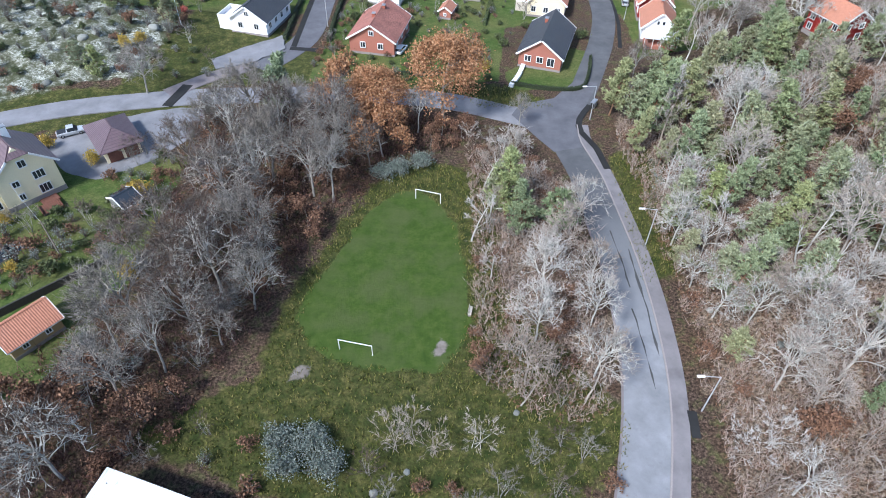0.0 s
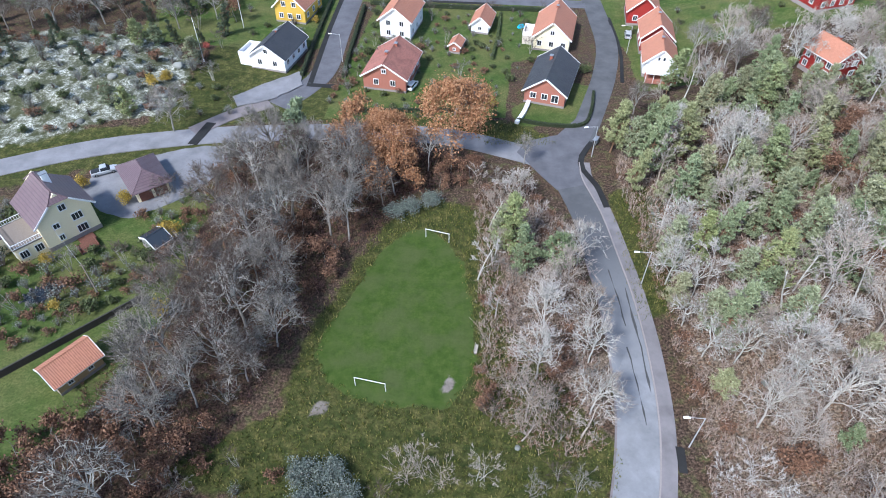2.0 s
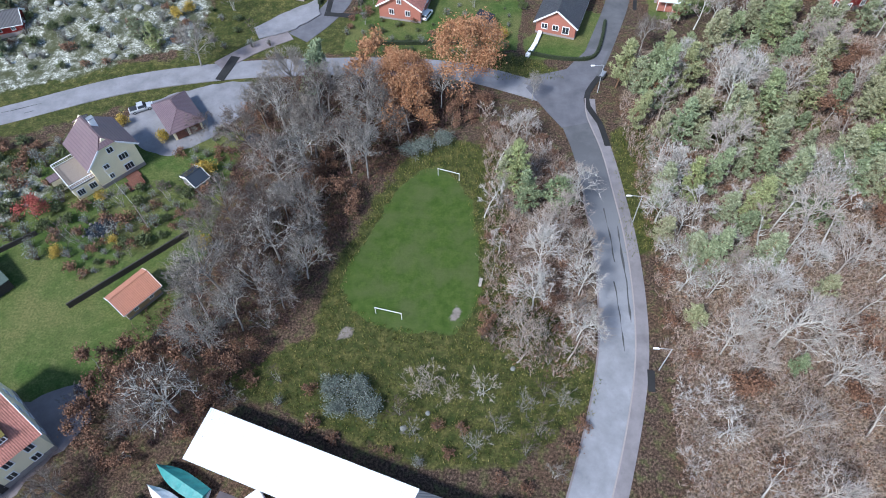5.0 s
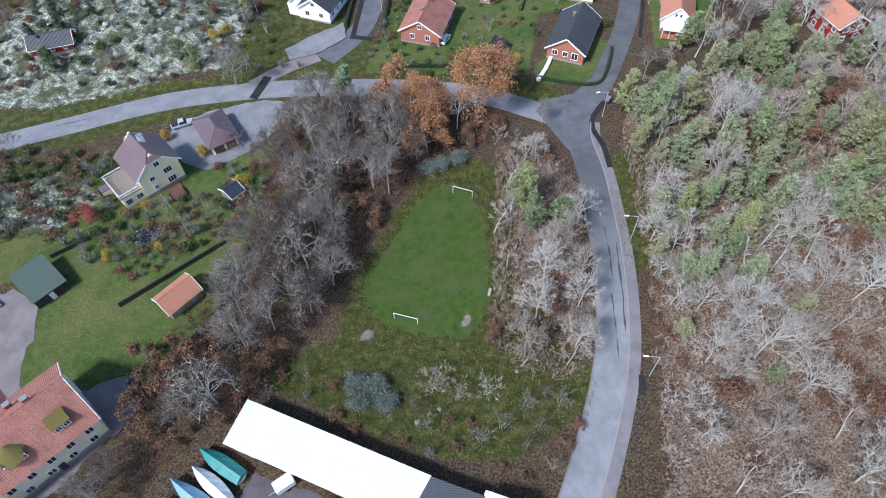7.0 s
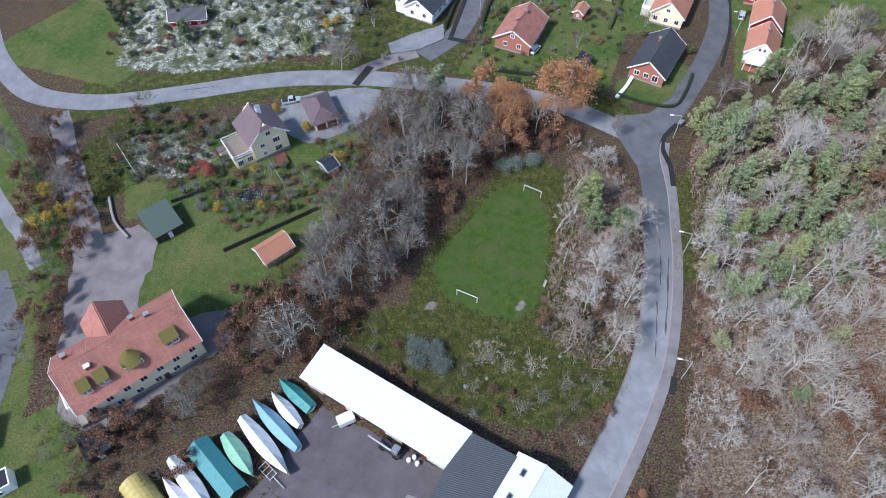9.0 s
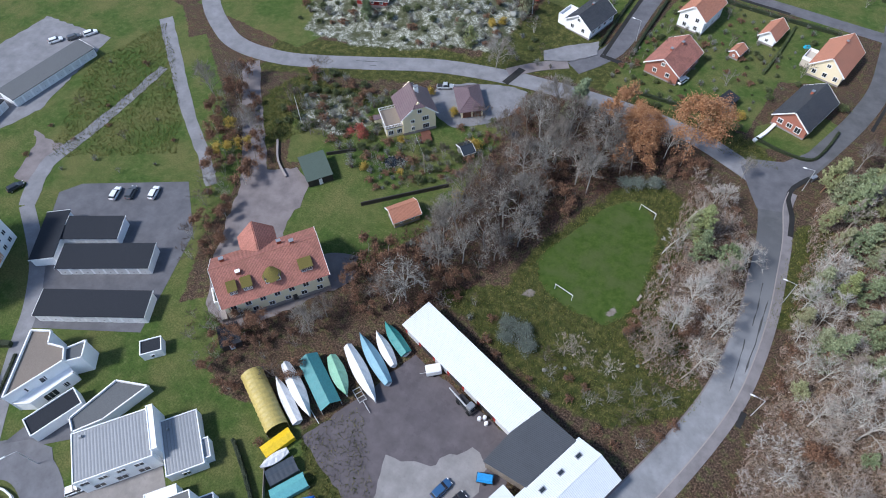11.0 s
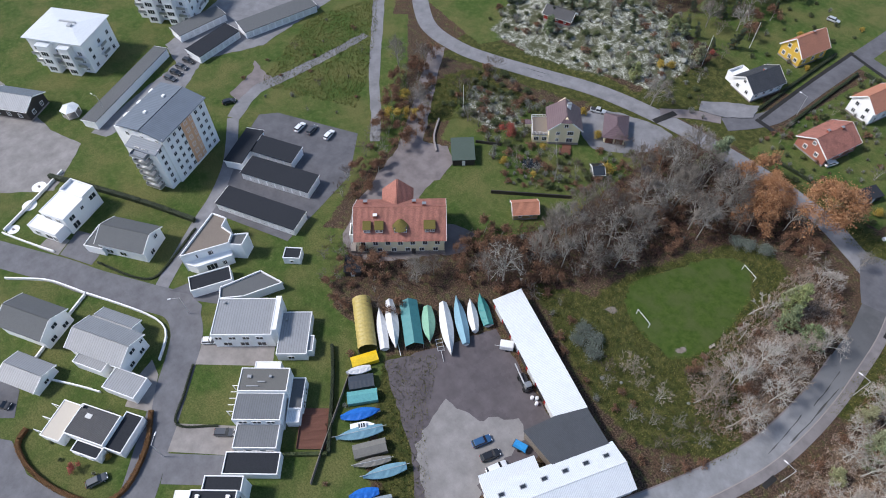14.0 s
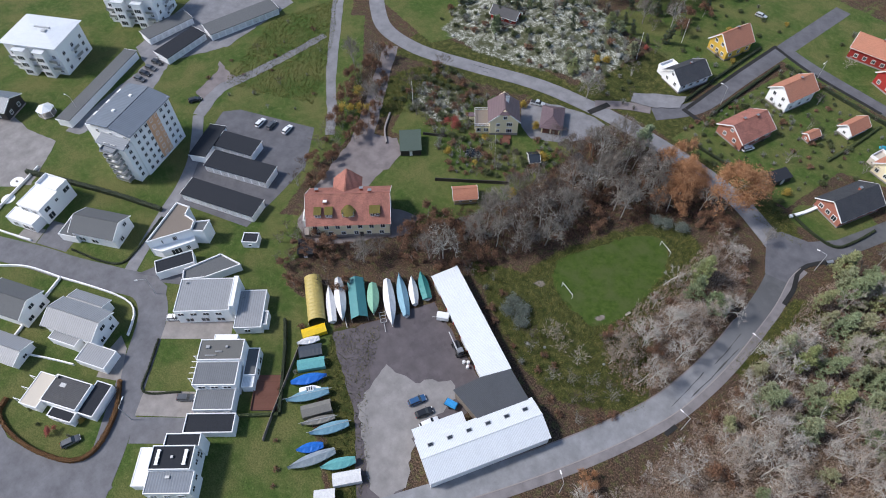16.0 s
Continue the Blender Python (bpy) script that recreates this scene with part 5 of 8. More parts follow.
# gabled villa with white walled garden
modern_villa(-86.0, -52.6, 31.0, "white villa with pale grey roofs behind a white wall", [(-1.0, -4.8, 8.0, 3.0, 0, 3.0, "sheet_grey", 0.1)],
             [(7.4, -1.8, 1.6, 0, 1.4, 1.4, 1), (7.4, 1.8, 1.6, 0, 1.4, 1.4, 1), (7.4, 0, 4.6, 0, 1.6, 1.3, 1), (7.4, 3, 4.2, 0, 0.9, 1.0, 1)] + [(-4 + 4 * k, -4.05, 1.7, -90, 1.6, 1.5, 1) for k in range(3)],
             [(0, 0, 14.6, 8.0, 5.0, 6.9, "sheet_grey"), (-1.6, 5.0, 10.0, 5.0, 3.6, 4.6, "sheet_grey")])
modern_villa(-74.6, -53.4, 31.0, "white garage with pale grey flat roof", [(0, 0, 8.4, 5.2, 0, 2.7, "sheet_grey", 0.12)], [], group="carports")
# bungalow inside the beech hedge
o = modern_villa(-70.6, -65.6, 33.0, "white bungalow with black tiled roof and beige terrace roof", [(3.0, 1.9, 9.6, 6.8, 0, 3.7, "tile_black", 0.06), (-4.4, 0.8, 4.8, 8.3, 0, 2.9, "beige_roof", 0.1), (9.9, 2.6, 4.2, 8.3, 0, 2.7, "felt_black", 0.2), (4.6, -2.9, 6.4, 2.4, 0, 2.6, "felt_black", 0.15)],
             [(2.6 + 3 * k, -4.16, 1.5, -90, 1.5, 1.3, 1) for k in range(2)] + [(-6.86, 0, 1.4, 180, 1.8, 1.6, 1)])
box_part("skylight", (1.5, 1.0, 0.12), (1.2, 3.2, 3.82), M["metal"], o, bevel=0.02)
chimney_part(o, -1.2, 4.6, 3.5, 0.9, 0.6, M["felt_black"])
for y in (-2.6, 0.4, 3.4):
    box_part("pergola_beam", (2.4, 0.14, 0.16), (-8.0, y, 2.6), M["white_trim"], o)
    box_part("pergola_post", (0.14, 0.14, 2.6), (-9.1, y, 1.3), M["white_trim"], o)
modern_villa(-103.5, -63.6, 31.0, "white villa with dark grey roof", [], [(6.4, 0, 4.4, 0, 1.6, 1.3, 1), (6.4, -2, 1.6, 0, 1.6, 1.4, 1), (6.4, 2, 1.6, 0, 1.6, 1.4, 1)], [(0, 0, 12.6, 8.4, 4.8, 7.0, "felt_grey")])
modern_villa(-91.6, -69.8, 31.0, "white garage with grey sheet roof", [], [(5.1, 0, 1.4, 0, 1.2, 1.0, 1)], [(0, 0, 10.0, 6.4, 2.6, 3.8, "sheet_grey")], group="carports")
modern_villa(-112.8, -36.0, 36.0, "white villa with grey roof and dormer terrace", [(-8.0, -1.5, 5.5, 7.0, 0, 2.7, "felt_grey", 0.2)],
             [(6.9, -1.6, 1.6, 0, 1.4, 1.4, 1), (6.9, 1.6, 4.2, 0, 1.2, 1.2, 1), (0, -4.25, 1.6, -90, 2.0, 1.6, 1), (-4, -4.25, 1.6, -90, 2.0, 1.6, 1)], [(0, 0, 13.4, 8.4, 4.4, 6.6, "felt_grey")])
o = modern_villa(-132.3, -45.8, 29.0, "white cubic villa with pale roof and terrace", [(0, 0, 8.0, 7.8, 0, 6.0, "white", 0.12), (0.2, 6.0, 7.6, 4.4, 0, 6.0, "white", 0.9), (-1.6, -5.6, 9.4, 4.0, 0, 3.4, "white", 0.15)],
             [(4.06, -1.6, 1.7, 0, 2.0, 2.0, 1), (4.06, -1.6, 4.4, 0, 1.8, 1.5, 1), (4.06, 2.2, 4.4, 0, 1.0, 1.0, 1), (4.06, 6.4, 4.6, 0, 2.2, 1.6, 1), (-3.6, -7.66, 1.6, -90, 1.6, 1.6, 1), (0.2, -7.66, 1.6, -90, 2.2, 1.9, 1), (2.4, -7.66, 1.6, -90, 1.4, 1.9, 1), (-1.6, -3.96, 4.7, -90, 2.4, 1.6, 2), (1.8, -3.96, 4.7, -90, 1.6, 1.6, 2)])
# house with an angled brown roof
o = thing("modern_villa", -95.6, -20.0, 0, "white angular villa with brown felt roof", "house", "modern villas")
poly_block(o, [(-95.9, -28.8), (-92.0, -17.4), (-94.2, -15.3), (-97.8, -16.3), (-99.7, -14.0), (-103.5, -16.0)], 0, 6.0, "felt_brown", 0.5)
poly_block(o, [(-92.0, -17.4), (-89.7, -15.0), (-92.0, -11.9), (-94.2, -15.3)], 0, 5.6, "felt_grey", 0.35, "bay")
poly_block(o, [(-95.7, -28.5), (-92.9, -26.8), (-90.4, -18.0), (-92.1, -17.6)], 0, 3.3, "white", 0.1, "ground_floor")
for px, py, pz, w, h in ((-91.9, -23.4, 1.6, 2.6, 2.2), (-91.1, -20.4, 1.6, 1.2, 1.6), (-94.6, -24.9, 4.7, 1.2, 1.5), (-93.4, -21.4, 4.7, 2.6, 1.6)):
    window_part(o, o.matrix_basis.inverted() @ Vector((px, py, pz)), -17, w, h, 2)
modern_villa(-87.8, -25.7, 71.0, "white carport with a black roof", [(0, 0, 10.2, 4.4, 0, 2.8, "felt_black", 0.25)], [], group="carports")
o = thing("modern_villa", -80.0, -20.0, 0, "white garden wall and sloping dark carport roof", "house", "carports")
poly_block(o, [(-83.8, -25.0), (-81.1, -26.6), (-77.9, -21.8), (-75.3, -12.4), (-81.9, -14.8)], 0, 2.5, "felt_grey", 0.45)
modern_villa(-81.8, -5.6, 47.0, "small white shed with a black felt roof", [(0, 0, 4.4, 3.4, 0, 2.4, "felt_black", 0.2)], [(0, -1.76, 1.2, -90, 0.8, 0.8, 0)], group="garden sheds")

# drives, decks, walls and hedges of the estate
for nm, pts, mat, label in (
    ("drive", [(-74.8, -35.2), (-70.4, -39.2), (-58.6, -25.6), (-62.8, -22.4)], "paving", "beige paved drive beside the villa"),
    ("drive", [(-59.8, -48.6), (-55.4, -53.0), (-45.6, -42.4), (-51.0, -38.8)], "paving", "paved drive with a parked car"),
    ("drive", [(-55.1, -53.2), (-50.0, -57.0), (-42.0, -47.8), (-46.4, -43.4)], "street", "asphalt drive to the carport"),
    ("drive", [(-78, -46.5), (-73.5, -47), (-66, -52), (-71, -56), (-76, -51)], "paving", "paved forecourt before the garage"),
    ("drive", [(-122.4, -52.6), (-113.8, -47.4), (-118.5, -40), (-127.5, -46)], "street", "asphalt drive before the villa"),
    ("drive", [(-128.5, -56.4), (-122.6, -53), (-125.6, -48.8), (-130.5, -52.5)], "yard_light", "pale stone terrace before the villa"),
    ("drive", [(-93.3, -35.1), (-86, -31), (-78, -24), (-82, -18), (-92, -28)], "asphalt_dark", "dark asphalt forecourt"),
    ("drive", [(-98, -74), (-90, -73), (-84, -76), (-92, -86), (-104, -82)], "asphalt_dark", "dark asphalt drive")):
    patch(nm, pts, 0.055, M[mat], label, "drive", thick=0.15)


def deck(x, y, ang, sx, sy, label):
    o = thing("wooden_deck", x, y, ang, label, "deck")
    bm = bmesh.new()
    box_into(bm, (sx, 0.12, 0.3), (0, -sy / 2, 0.2))
    box_into(bm, (sx, 0.12, 0.3), (0, sy / 2, 0.2))
    part("frame", bm, M["dark_wood"], o)
    b2 = bmesh.new()
    box_into(b2, (0.19, sy, 0.05), (0, 0, 0))
    me = mesh_of("plank", b2, M["wood"])
    for k in range(int(sx / 0.21)):
        piece("plank", me, o, pose(-sx / 2 + 0.105 + 0.21 * k, 0, 0.385))
    for s in (-1, 1):
        box_part("side_rail", (0.1, sy, 0.7), (s * (sx / 2 + 0.05), 0, 0.5), M["wood"], o)
    return o


deck(-39.8, -26.2, 50.0, 6.0, 9.0, "reddish-brown wooden deck behind the villa")
deck(-64.0, 76.6, 45.0, 3.0, 2.6, "brown wooden garden deck")


def wall_line(name, pts, w, h, mat, label, category, step=4.0):
    return strip(name, pts, w, h, mat, label, category, thick=h + 0.2)


wall_line("garden_wall", [(-123.5, -66), (-116.4, -58.2), (-111, -54.6), (-105.8, -51.7)], 0.35, 0.8, M["white_trim"], "low white garden wall along the street", "wall")
wall_line("garden_wall", [(-105.6, -51.5), (-98, -46.8), (-90.3, -42.4), (-85.2, -40.6), (-81.2, -41.4), (-76.6, -45.2)], 0.35, 0.8, M["white_trim"], "low white wall round the corner garden", "wall")
wall_line("garden_wall", [(-105.6, -52), (-100.5, -60), (-95.2, -67.9)], 0.4, 0.8, M["white_trim"], "low white garden wall between plots", "wall")
wall_line("garden_wall", [(-87.7, -66.4), (-82, -62), (-77.6, -58.9)], 0.3, 0.8, M["white_trim"], "low white garden wall behind the villa", "wall")
wall_line("garden_wall", [(-139.4, -62), (-132, -58), (-124.2, -53.4)], 0.35, 0.7, M["white_trim"], "low white wall before the cubic villa", "wall")
wall_line("garden_wall", [(-139.8, -61.4), (-146, -51), (-152, -41.4)], 0.35, 0.9, M["white_trim"], "white wall beside the square", "wall")
wall_line("retaining_wall", [(-88.5, 47.5), (-94, 51), (-99, 57)], 0.5, 0.7, M["kerb"], "low stone retaining wall", "wall")
wall_line("garden_fence", [(-66, 49), (-58, 57), (-50, 65)], 0.25, 1.3, M["dark_wood"], "dark wooden garden fence", "fence")
wall_line("garden_fence", [(-84, 59), (-78, 64)], 0.2, 1.1, M["dark_wood"], "dark wooden fence beside the shed", "fence")
wall_line("garden_fence", [(-46, -12), (-40, -20), (-34, -28), (-30, -33)], 0.15, 1.4, M["old_wood"], "grey wooden fence of the boatyard", "fence")
wall_line("yard_wall", [(12.5, 117.5), (14.5, 122), (16.5, 129)], 0.9, 0.7, M["white_trim"], "white concrete walkway beside the house", "wall")


# ---- vegetation ----
M["bark"] = random_tint("lichened_bark", [(0.0, (0.20, 0.175, 0.15)), (0.5, (0.32, 0.30, 0.27)), (1.0, (0.46, 0.455, 0.415))], 0.9)
M["twig"] = random_tint("grey_twigs", [(0.0, (0.085, 0.062, 0.05)), (0.4, (0.16, 0.13, 0.112)), (0.7, (0.21, 0.195, 0.17)), (1.0, (0.26, 0.245, 0.225))], 0.9)
M["bark_pale"] = random_tint("pale_bark", [(0.0, (0.33, 0.28, 0.235)), (0.4, (0.44, 0.41, 0.365)), (0.8, (0.52, 0.53, 0.49)), (1.0, (0.60, 0.60, 0.56))], 0.9)
M["twig_pale"] = random_tint("pale_twigs", [(0.0, (0.26, 0.21, 0.17)), (0.4, (0.37, 0.32, 0.275)), (0.7, (0.46, 0.42, 0.38)), (1.0, (0.54, 0.53, 0.50))], 0.9)
M["twig_pink"] = random_tint("brushwood_twigs", [(0.0, (0.20, 0.13, 0.10)), (0.35, (0.36, 0.265, 0.215)), (0.7, (0.50, 0.41, 0.35)), (1.0, (0.60, 0.54, 0.48))], 0.9, "island")
M["twig_red"] = random_tint("red_brown_twigs", [(0.0, (0.055, 0.03, 0.028)), (0.5, (0.12, 0.065, 0.058)), (1.0, (0.23, 0.14, 0.115))], 0.9, "island")
M["pine_bark"] = random_tint("pine_bark", [(0.0, (0.17, 0.10, 0.06)), (1.0, (0.28, 0.17, 0.11))], 0.9)
M["needles"] = random_tint("pine_needles", [(0.0, (0.16, 0.175, 0.10)), (0.4, (0.27, 0.285, 0.175)), (0.75, (0.37, 0.385, 0.255)), (1.0, (0.50, 0.505, 0.37))], 0.7, "island",
                           hues=[(0.0, (0.62, 0.78, 0.60)), (0.3, (0.95, 1.0, 0.92)), (0.55, (1.0, 0.96, 0.86)), (0.8, (0.92, 1.0, 0.62)), (1.0, (0.78, 0.94, 0.86))])
M["needles_dark"] = random_tint("dark_needles", [(0.0, (0.03, 0.05, 0.025)), (0.5, (0.055, 0.08, 0.04)), (1.0, (0.12, 0.15, 0.09))], 0.7, "island")
M["oak_leaf"] = random_tint("russet_oak_leaves", [(0.0, (0.24, 0.11, 0.055)), (0.4, (0.36, 0.18, 0.09)), (0.75, (0.45, 0.245, 0.13)), (1.0, (0.54, 0.33, 0.19))], 0.75, "island")
M["brown_leaf"] = random_tint("withered_leaves", [(0.0, (0.10, 0.055, 0.035)), (0.5, (0.21, 0.115, 0.075)), (1.0, (0.33, 0.20, 0.13))], 0.8, "island")
M["green_leaf"] = random_tint("green_leaves", [(0.0, (0.035, 0.055, 0.015)), (0.5, (0.075, 0.10, 0.03)), (1.0, (0.15, 0.17, 0.06))], 0.7, "island")
M["yellow_leaf"] = random_tint("yellow_leaves", [(0.0, (0.28, 0.19, 0.02)), (0.6, (0.45, 0.31, 0.04)), (1.0, (0.55, 0.42, 0.1))], 0.7, "island")
M["red_leaf"] = random_tint("red_leaves", [(0.0, (0.25, 0.05, 0.04)), (1.0, (0.5, 0.13, 0.09))], 0.7, "island")
M["grey_leaf"] = random_tint("silver_grey_foliage", [(0.0, (0.11, 0.125, 0.11)), (0.5, (0.22, 0.245, 0.225)), (1.0, (0.36, 0.385, 0.355))], 0.8, "island")
M["juniper_leaf"] = random_tint("juniper_foliage", [(0.0, (0.07, 0.09, 0.08)), (0.5, (0.15, 0.18, 0.15)), (1.0, (0.36, 0.39, 0.34))], 0.8, "island")
M["litter"] = random_tint("fallen_leaves", [(0.0, (0.07, 0.04, 0.025)), (0.5, (0.18, 0.105, 0.065)), (1.0, (0.32, 0.21, 0.13))], 0.85, "island")
M["blades"] = random_tint("long_grass", [(0.0, (0.055, 0.075, 0.015)), (0.5, (0.15, 0.155, 0.035)), (0.8, (0.24, 0.215, 0.07)), (1.0, (0.34, 0.28, 0.12))], 0.85, "island")
M["hedge_leaf"] = random_tint("hedge_leaves", [(0.0, (0.015, 0.025, 0.01)), (1.0, (0.055, 0.075, 0.025))], 0.7, "island")
M["brown_hedge"] = random_tint("beech_hedge_leaves", [(0.0, (0.10, 0.05, 0.025)), (1.0, (0.28, 0.16, 0.07))], 0.75, "island")


class Heap:
    """Collects tubes and leaves as plain lists, for quick meshes."""

    def __init__(self):
        self.v, self.f = [], []

    def tube(self, a, b, ra, rb, sides=3):
        d = b - a
        if d.length < 1e-4:
            return
        q = d.to_track_quat("Z", "Y")
        s = len(self.v)
        for p, r in ((a, ra), (b, rb)):
            for k in range(sides):
                t = k * math.tau / sides
                self.v.append(p + q @ Vector((r * math.cos(t), r * math.sin(t), 0)))
        for k in range(sides):
            j = (k + 1) % sides
            self.f.append((s + k, s + j, s + sides + j, s + sides + k))

    def leaf(self, p, size, rng, up=0.3):
        n = Vector((rng.gauss(0, 1), rng.gauss(0, 1), rng.gauss(up, 1))).normalized()
        a = n.orthogonal().normalized()
        a.rotate(Matrix.Rotation(rng.random() * 6.28, 3, n))
        b = n.cross(a)
        s = len(self.v)
        w, h = size * rng.uniform(0.6, 1.2), size * rng.uniform(0.6, 1.2)
        self.v += [p - a * w - b * h * 0.3, p + b * h * 0.5 - a * w * 0.2 + n * size * 0.2, p + a * w - b * h * 0.1, p - b * h * 0.8 + a * 0.1 * w]
        self.f.append((s, s + 3, s + 2, s + 1))

    def ribbon(self, a, b, w, rng):
        """A fine twig: a tapering three-cornered sliver."""
        d = b - a
        side = d.cross(Vector((rng.gauss(0, 1), rng.gauss(0, 1), rng.gauss(0, 1))))
        if side.length < 1e-6:
            return
        side = side.normalized() * w
        s = len(self.v)
        self.v += [a - side, a + side, b]
        self.f.append((s, s + 1, s + 2))

    def blade(self, p, h, w, rng):
        t = rng.random() * 6.28
        d = Vector((math.cos(t), math.sin(t), 0))
        lean = Vector((rng.gauss(0, 0.35), rng.gauss(0, 0.35), 1)) * h
        s = len(self.v)
        self.v += [p - d * w, p + d * w, p + lean]
        self.f.append((s, s + 1, s + 2))

    def mesh(self, name, mat):
        me = bpy.data.meshes.new(name)
        me.from_pydata([tuple(p) for p in self.v], [], self.f)
        me.materials.append(mat)
        return me


def grow(rng, heap, tips, a, d, length, r, depth, spread, kids, gnarl=0.16, twigs=4, fat=1.0):
    """One branch in bent pieces with side branches; its last order is a fan of fine twigs."""
    if depth == 0:
        e = a + d * length
        heap.ribbon(a, e, 0.026 * fat, rng)
        tips.append(e)
        for k in range(twigs):
            s = a.lerp(e, rng.uniform(0.0, 0.9))
            side = d.orthogonal().normalized()
            side.rotate(Matrix.Rotation(rng.random() * 6.28, 3, d))
            heap.ribbon(s, s + (d + side * rng.uniform(0.4, 0.9) + Vector((0, 0, 0.15))).normalized() * length * rng.uniform(0.4, 0.8), 0.02 * fat, rng)
        return
    n = 2
    p = a
    for k in range(n):
        d = (d + Vector((rng.gauss(0, gnarl), rng.gauss(0, gnarl), rng.gauss(0.05, gnarl)))).normalized()
        q = p + d * length / n
        r2 = r * 0.74
        if depth > 1:
            heap.tube(p, q, r, r2)
        else:
            heap.ribbon(p - d * 0.1, q + d * 0.2, max(r, 0.028) * fat, rng)
        r, p = r2, q
        for _ in range(kids if k == n - 1 else max(1, kids - 2)):
            side = d.orthogonal().normalized()
            side.rotate(Matrix.Rotation(rng.random() * 6.28, 3, d))
            nd = (d + side * rng.uniform(0.4, 0.85) * spread + Vector((0, 0, 0.1))).normalized()
            grow(rng, heap, tips, p, nd, length * rng.uniform(0.6, 0.85), max(r * 0.6, 0.02), depth - 1, spread, kids, gnarl, twigs, fat)


def bare_tree(seed, h, spread, kids=3, stems=1, mat="twig", bark="bark", limbs=7, leaf=None, leaf_n=0, leaf_size=0.25, thin=1.0, depth=3, twigs=7, reach=0.24, loose=0.45, lobed=0, fat=1.0):
    """A tapered trunk with limbs and a crown of twigs, with leaves where leaf names a material. Returns the part meshes."""
    rng = random.Random(seed)
    trunk, crown, tips = Heap(), Heap(), []
    many = 1.0 if stems > 1 else 0.0
    for s in range(stems):
        d = Vector((rng.gauss(0, 0.1 + 0.18 * many), rng.gauss(0, 0.1 + 0.18 * many), 1)).normalized()
        p = Vector((rng.gauss(0, 0.3) * many, rng.gauss(0, 0.3) * many, -0.3))
        r = h * 0.018 * thin / math.sqrt(stems)
        segs = 5
        for k in range(segs):
            d = (d + Vector((rng.gauss(0, 0.08), rng.gauss(0, 0.08), 0.08))).normalized()
            q = p + d * h * 0.6 / segs
            r2 = r * 0.82
            trunk.tube(p, q, r, r2, 6)
            p, r = q, r2
            if k >= 1:
                m = max(1, limbs // (segs - 1)) if k < segs - 1 else 3
                for _ in range(m):
                    t = rng.random() * 6.28
                    nd = Vector((math.cos(t) * spread, math.sin(t) * spread, rng.uniform(0.3, 0.85))).normalized()
                    ln = h * rng.uniform(reach * 0.75, reach * 1.2) * (1.2 - 0.1 * k)
                    lp = p + nd * ln * 0.6
                    trunk.tube(p, lp, r * 0.55, r * 0.38, 5)
                    grow(rng, crown, tips, lp, nd, ln * 0.62, r * 0.38, depth, 0.95, kids, twigs=twigs, fat=fat)
    out = [("trunk", trunk.mesh("trunk", M[bark])), ("crown", crown.mesh("crown", M[mat]))]
    if leaf:
        lv = Heap()
        lobes = []
        if lobed:
            for _ in range(lobed):
                u = Vector((rng.gauss(0, 1), rng.gauss(0, 1), rng.gauss(0.35, 0.8))).normalized() * rng.uniform(0.7, 1.05)
                lobes.append(Vector((u.x * h * 0.40, u.y * h * 0.40, h * 0.60 + u.z * h * 0.34)))
        for _ in range(leaf_n):
            t = rng.choice(tips)
            if lobed and rng.random() < 0.8:
                lv.leaf(rng.choice(lobes) + Vector((rng.gauss(0, 0.75), rng.gauss(0, 0.75), rng.gauss(0, 0.5))), leaf_size, rng)
                continue
            lv.leaf(t + Vector((rng.gauss(0, loose), rng.gauss(0, loose), rng.gauss(0, loose))), leaf_size, rng)
        out.append(("foliage", lv.mesh("foliage", M[leaf])))
    return out


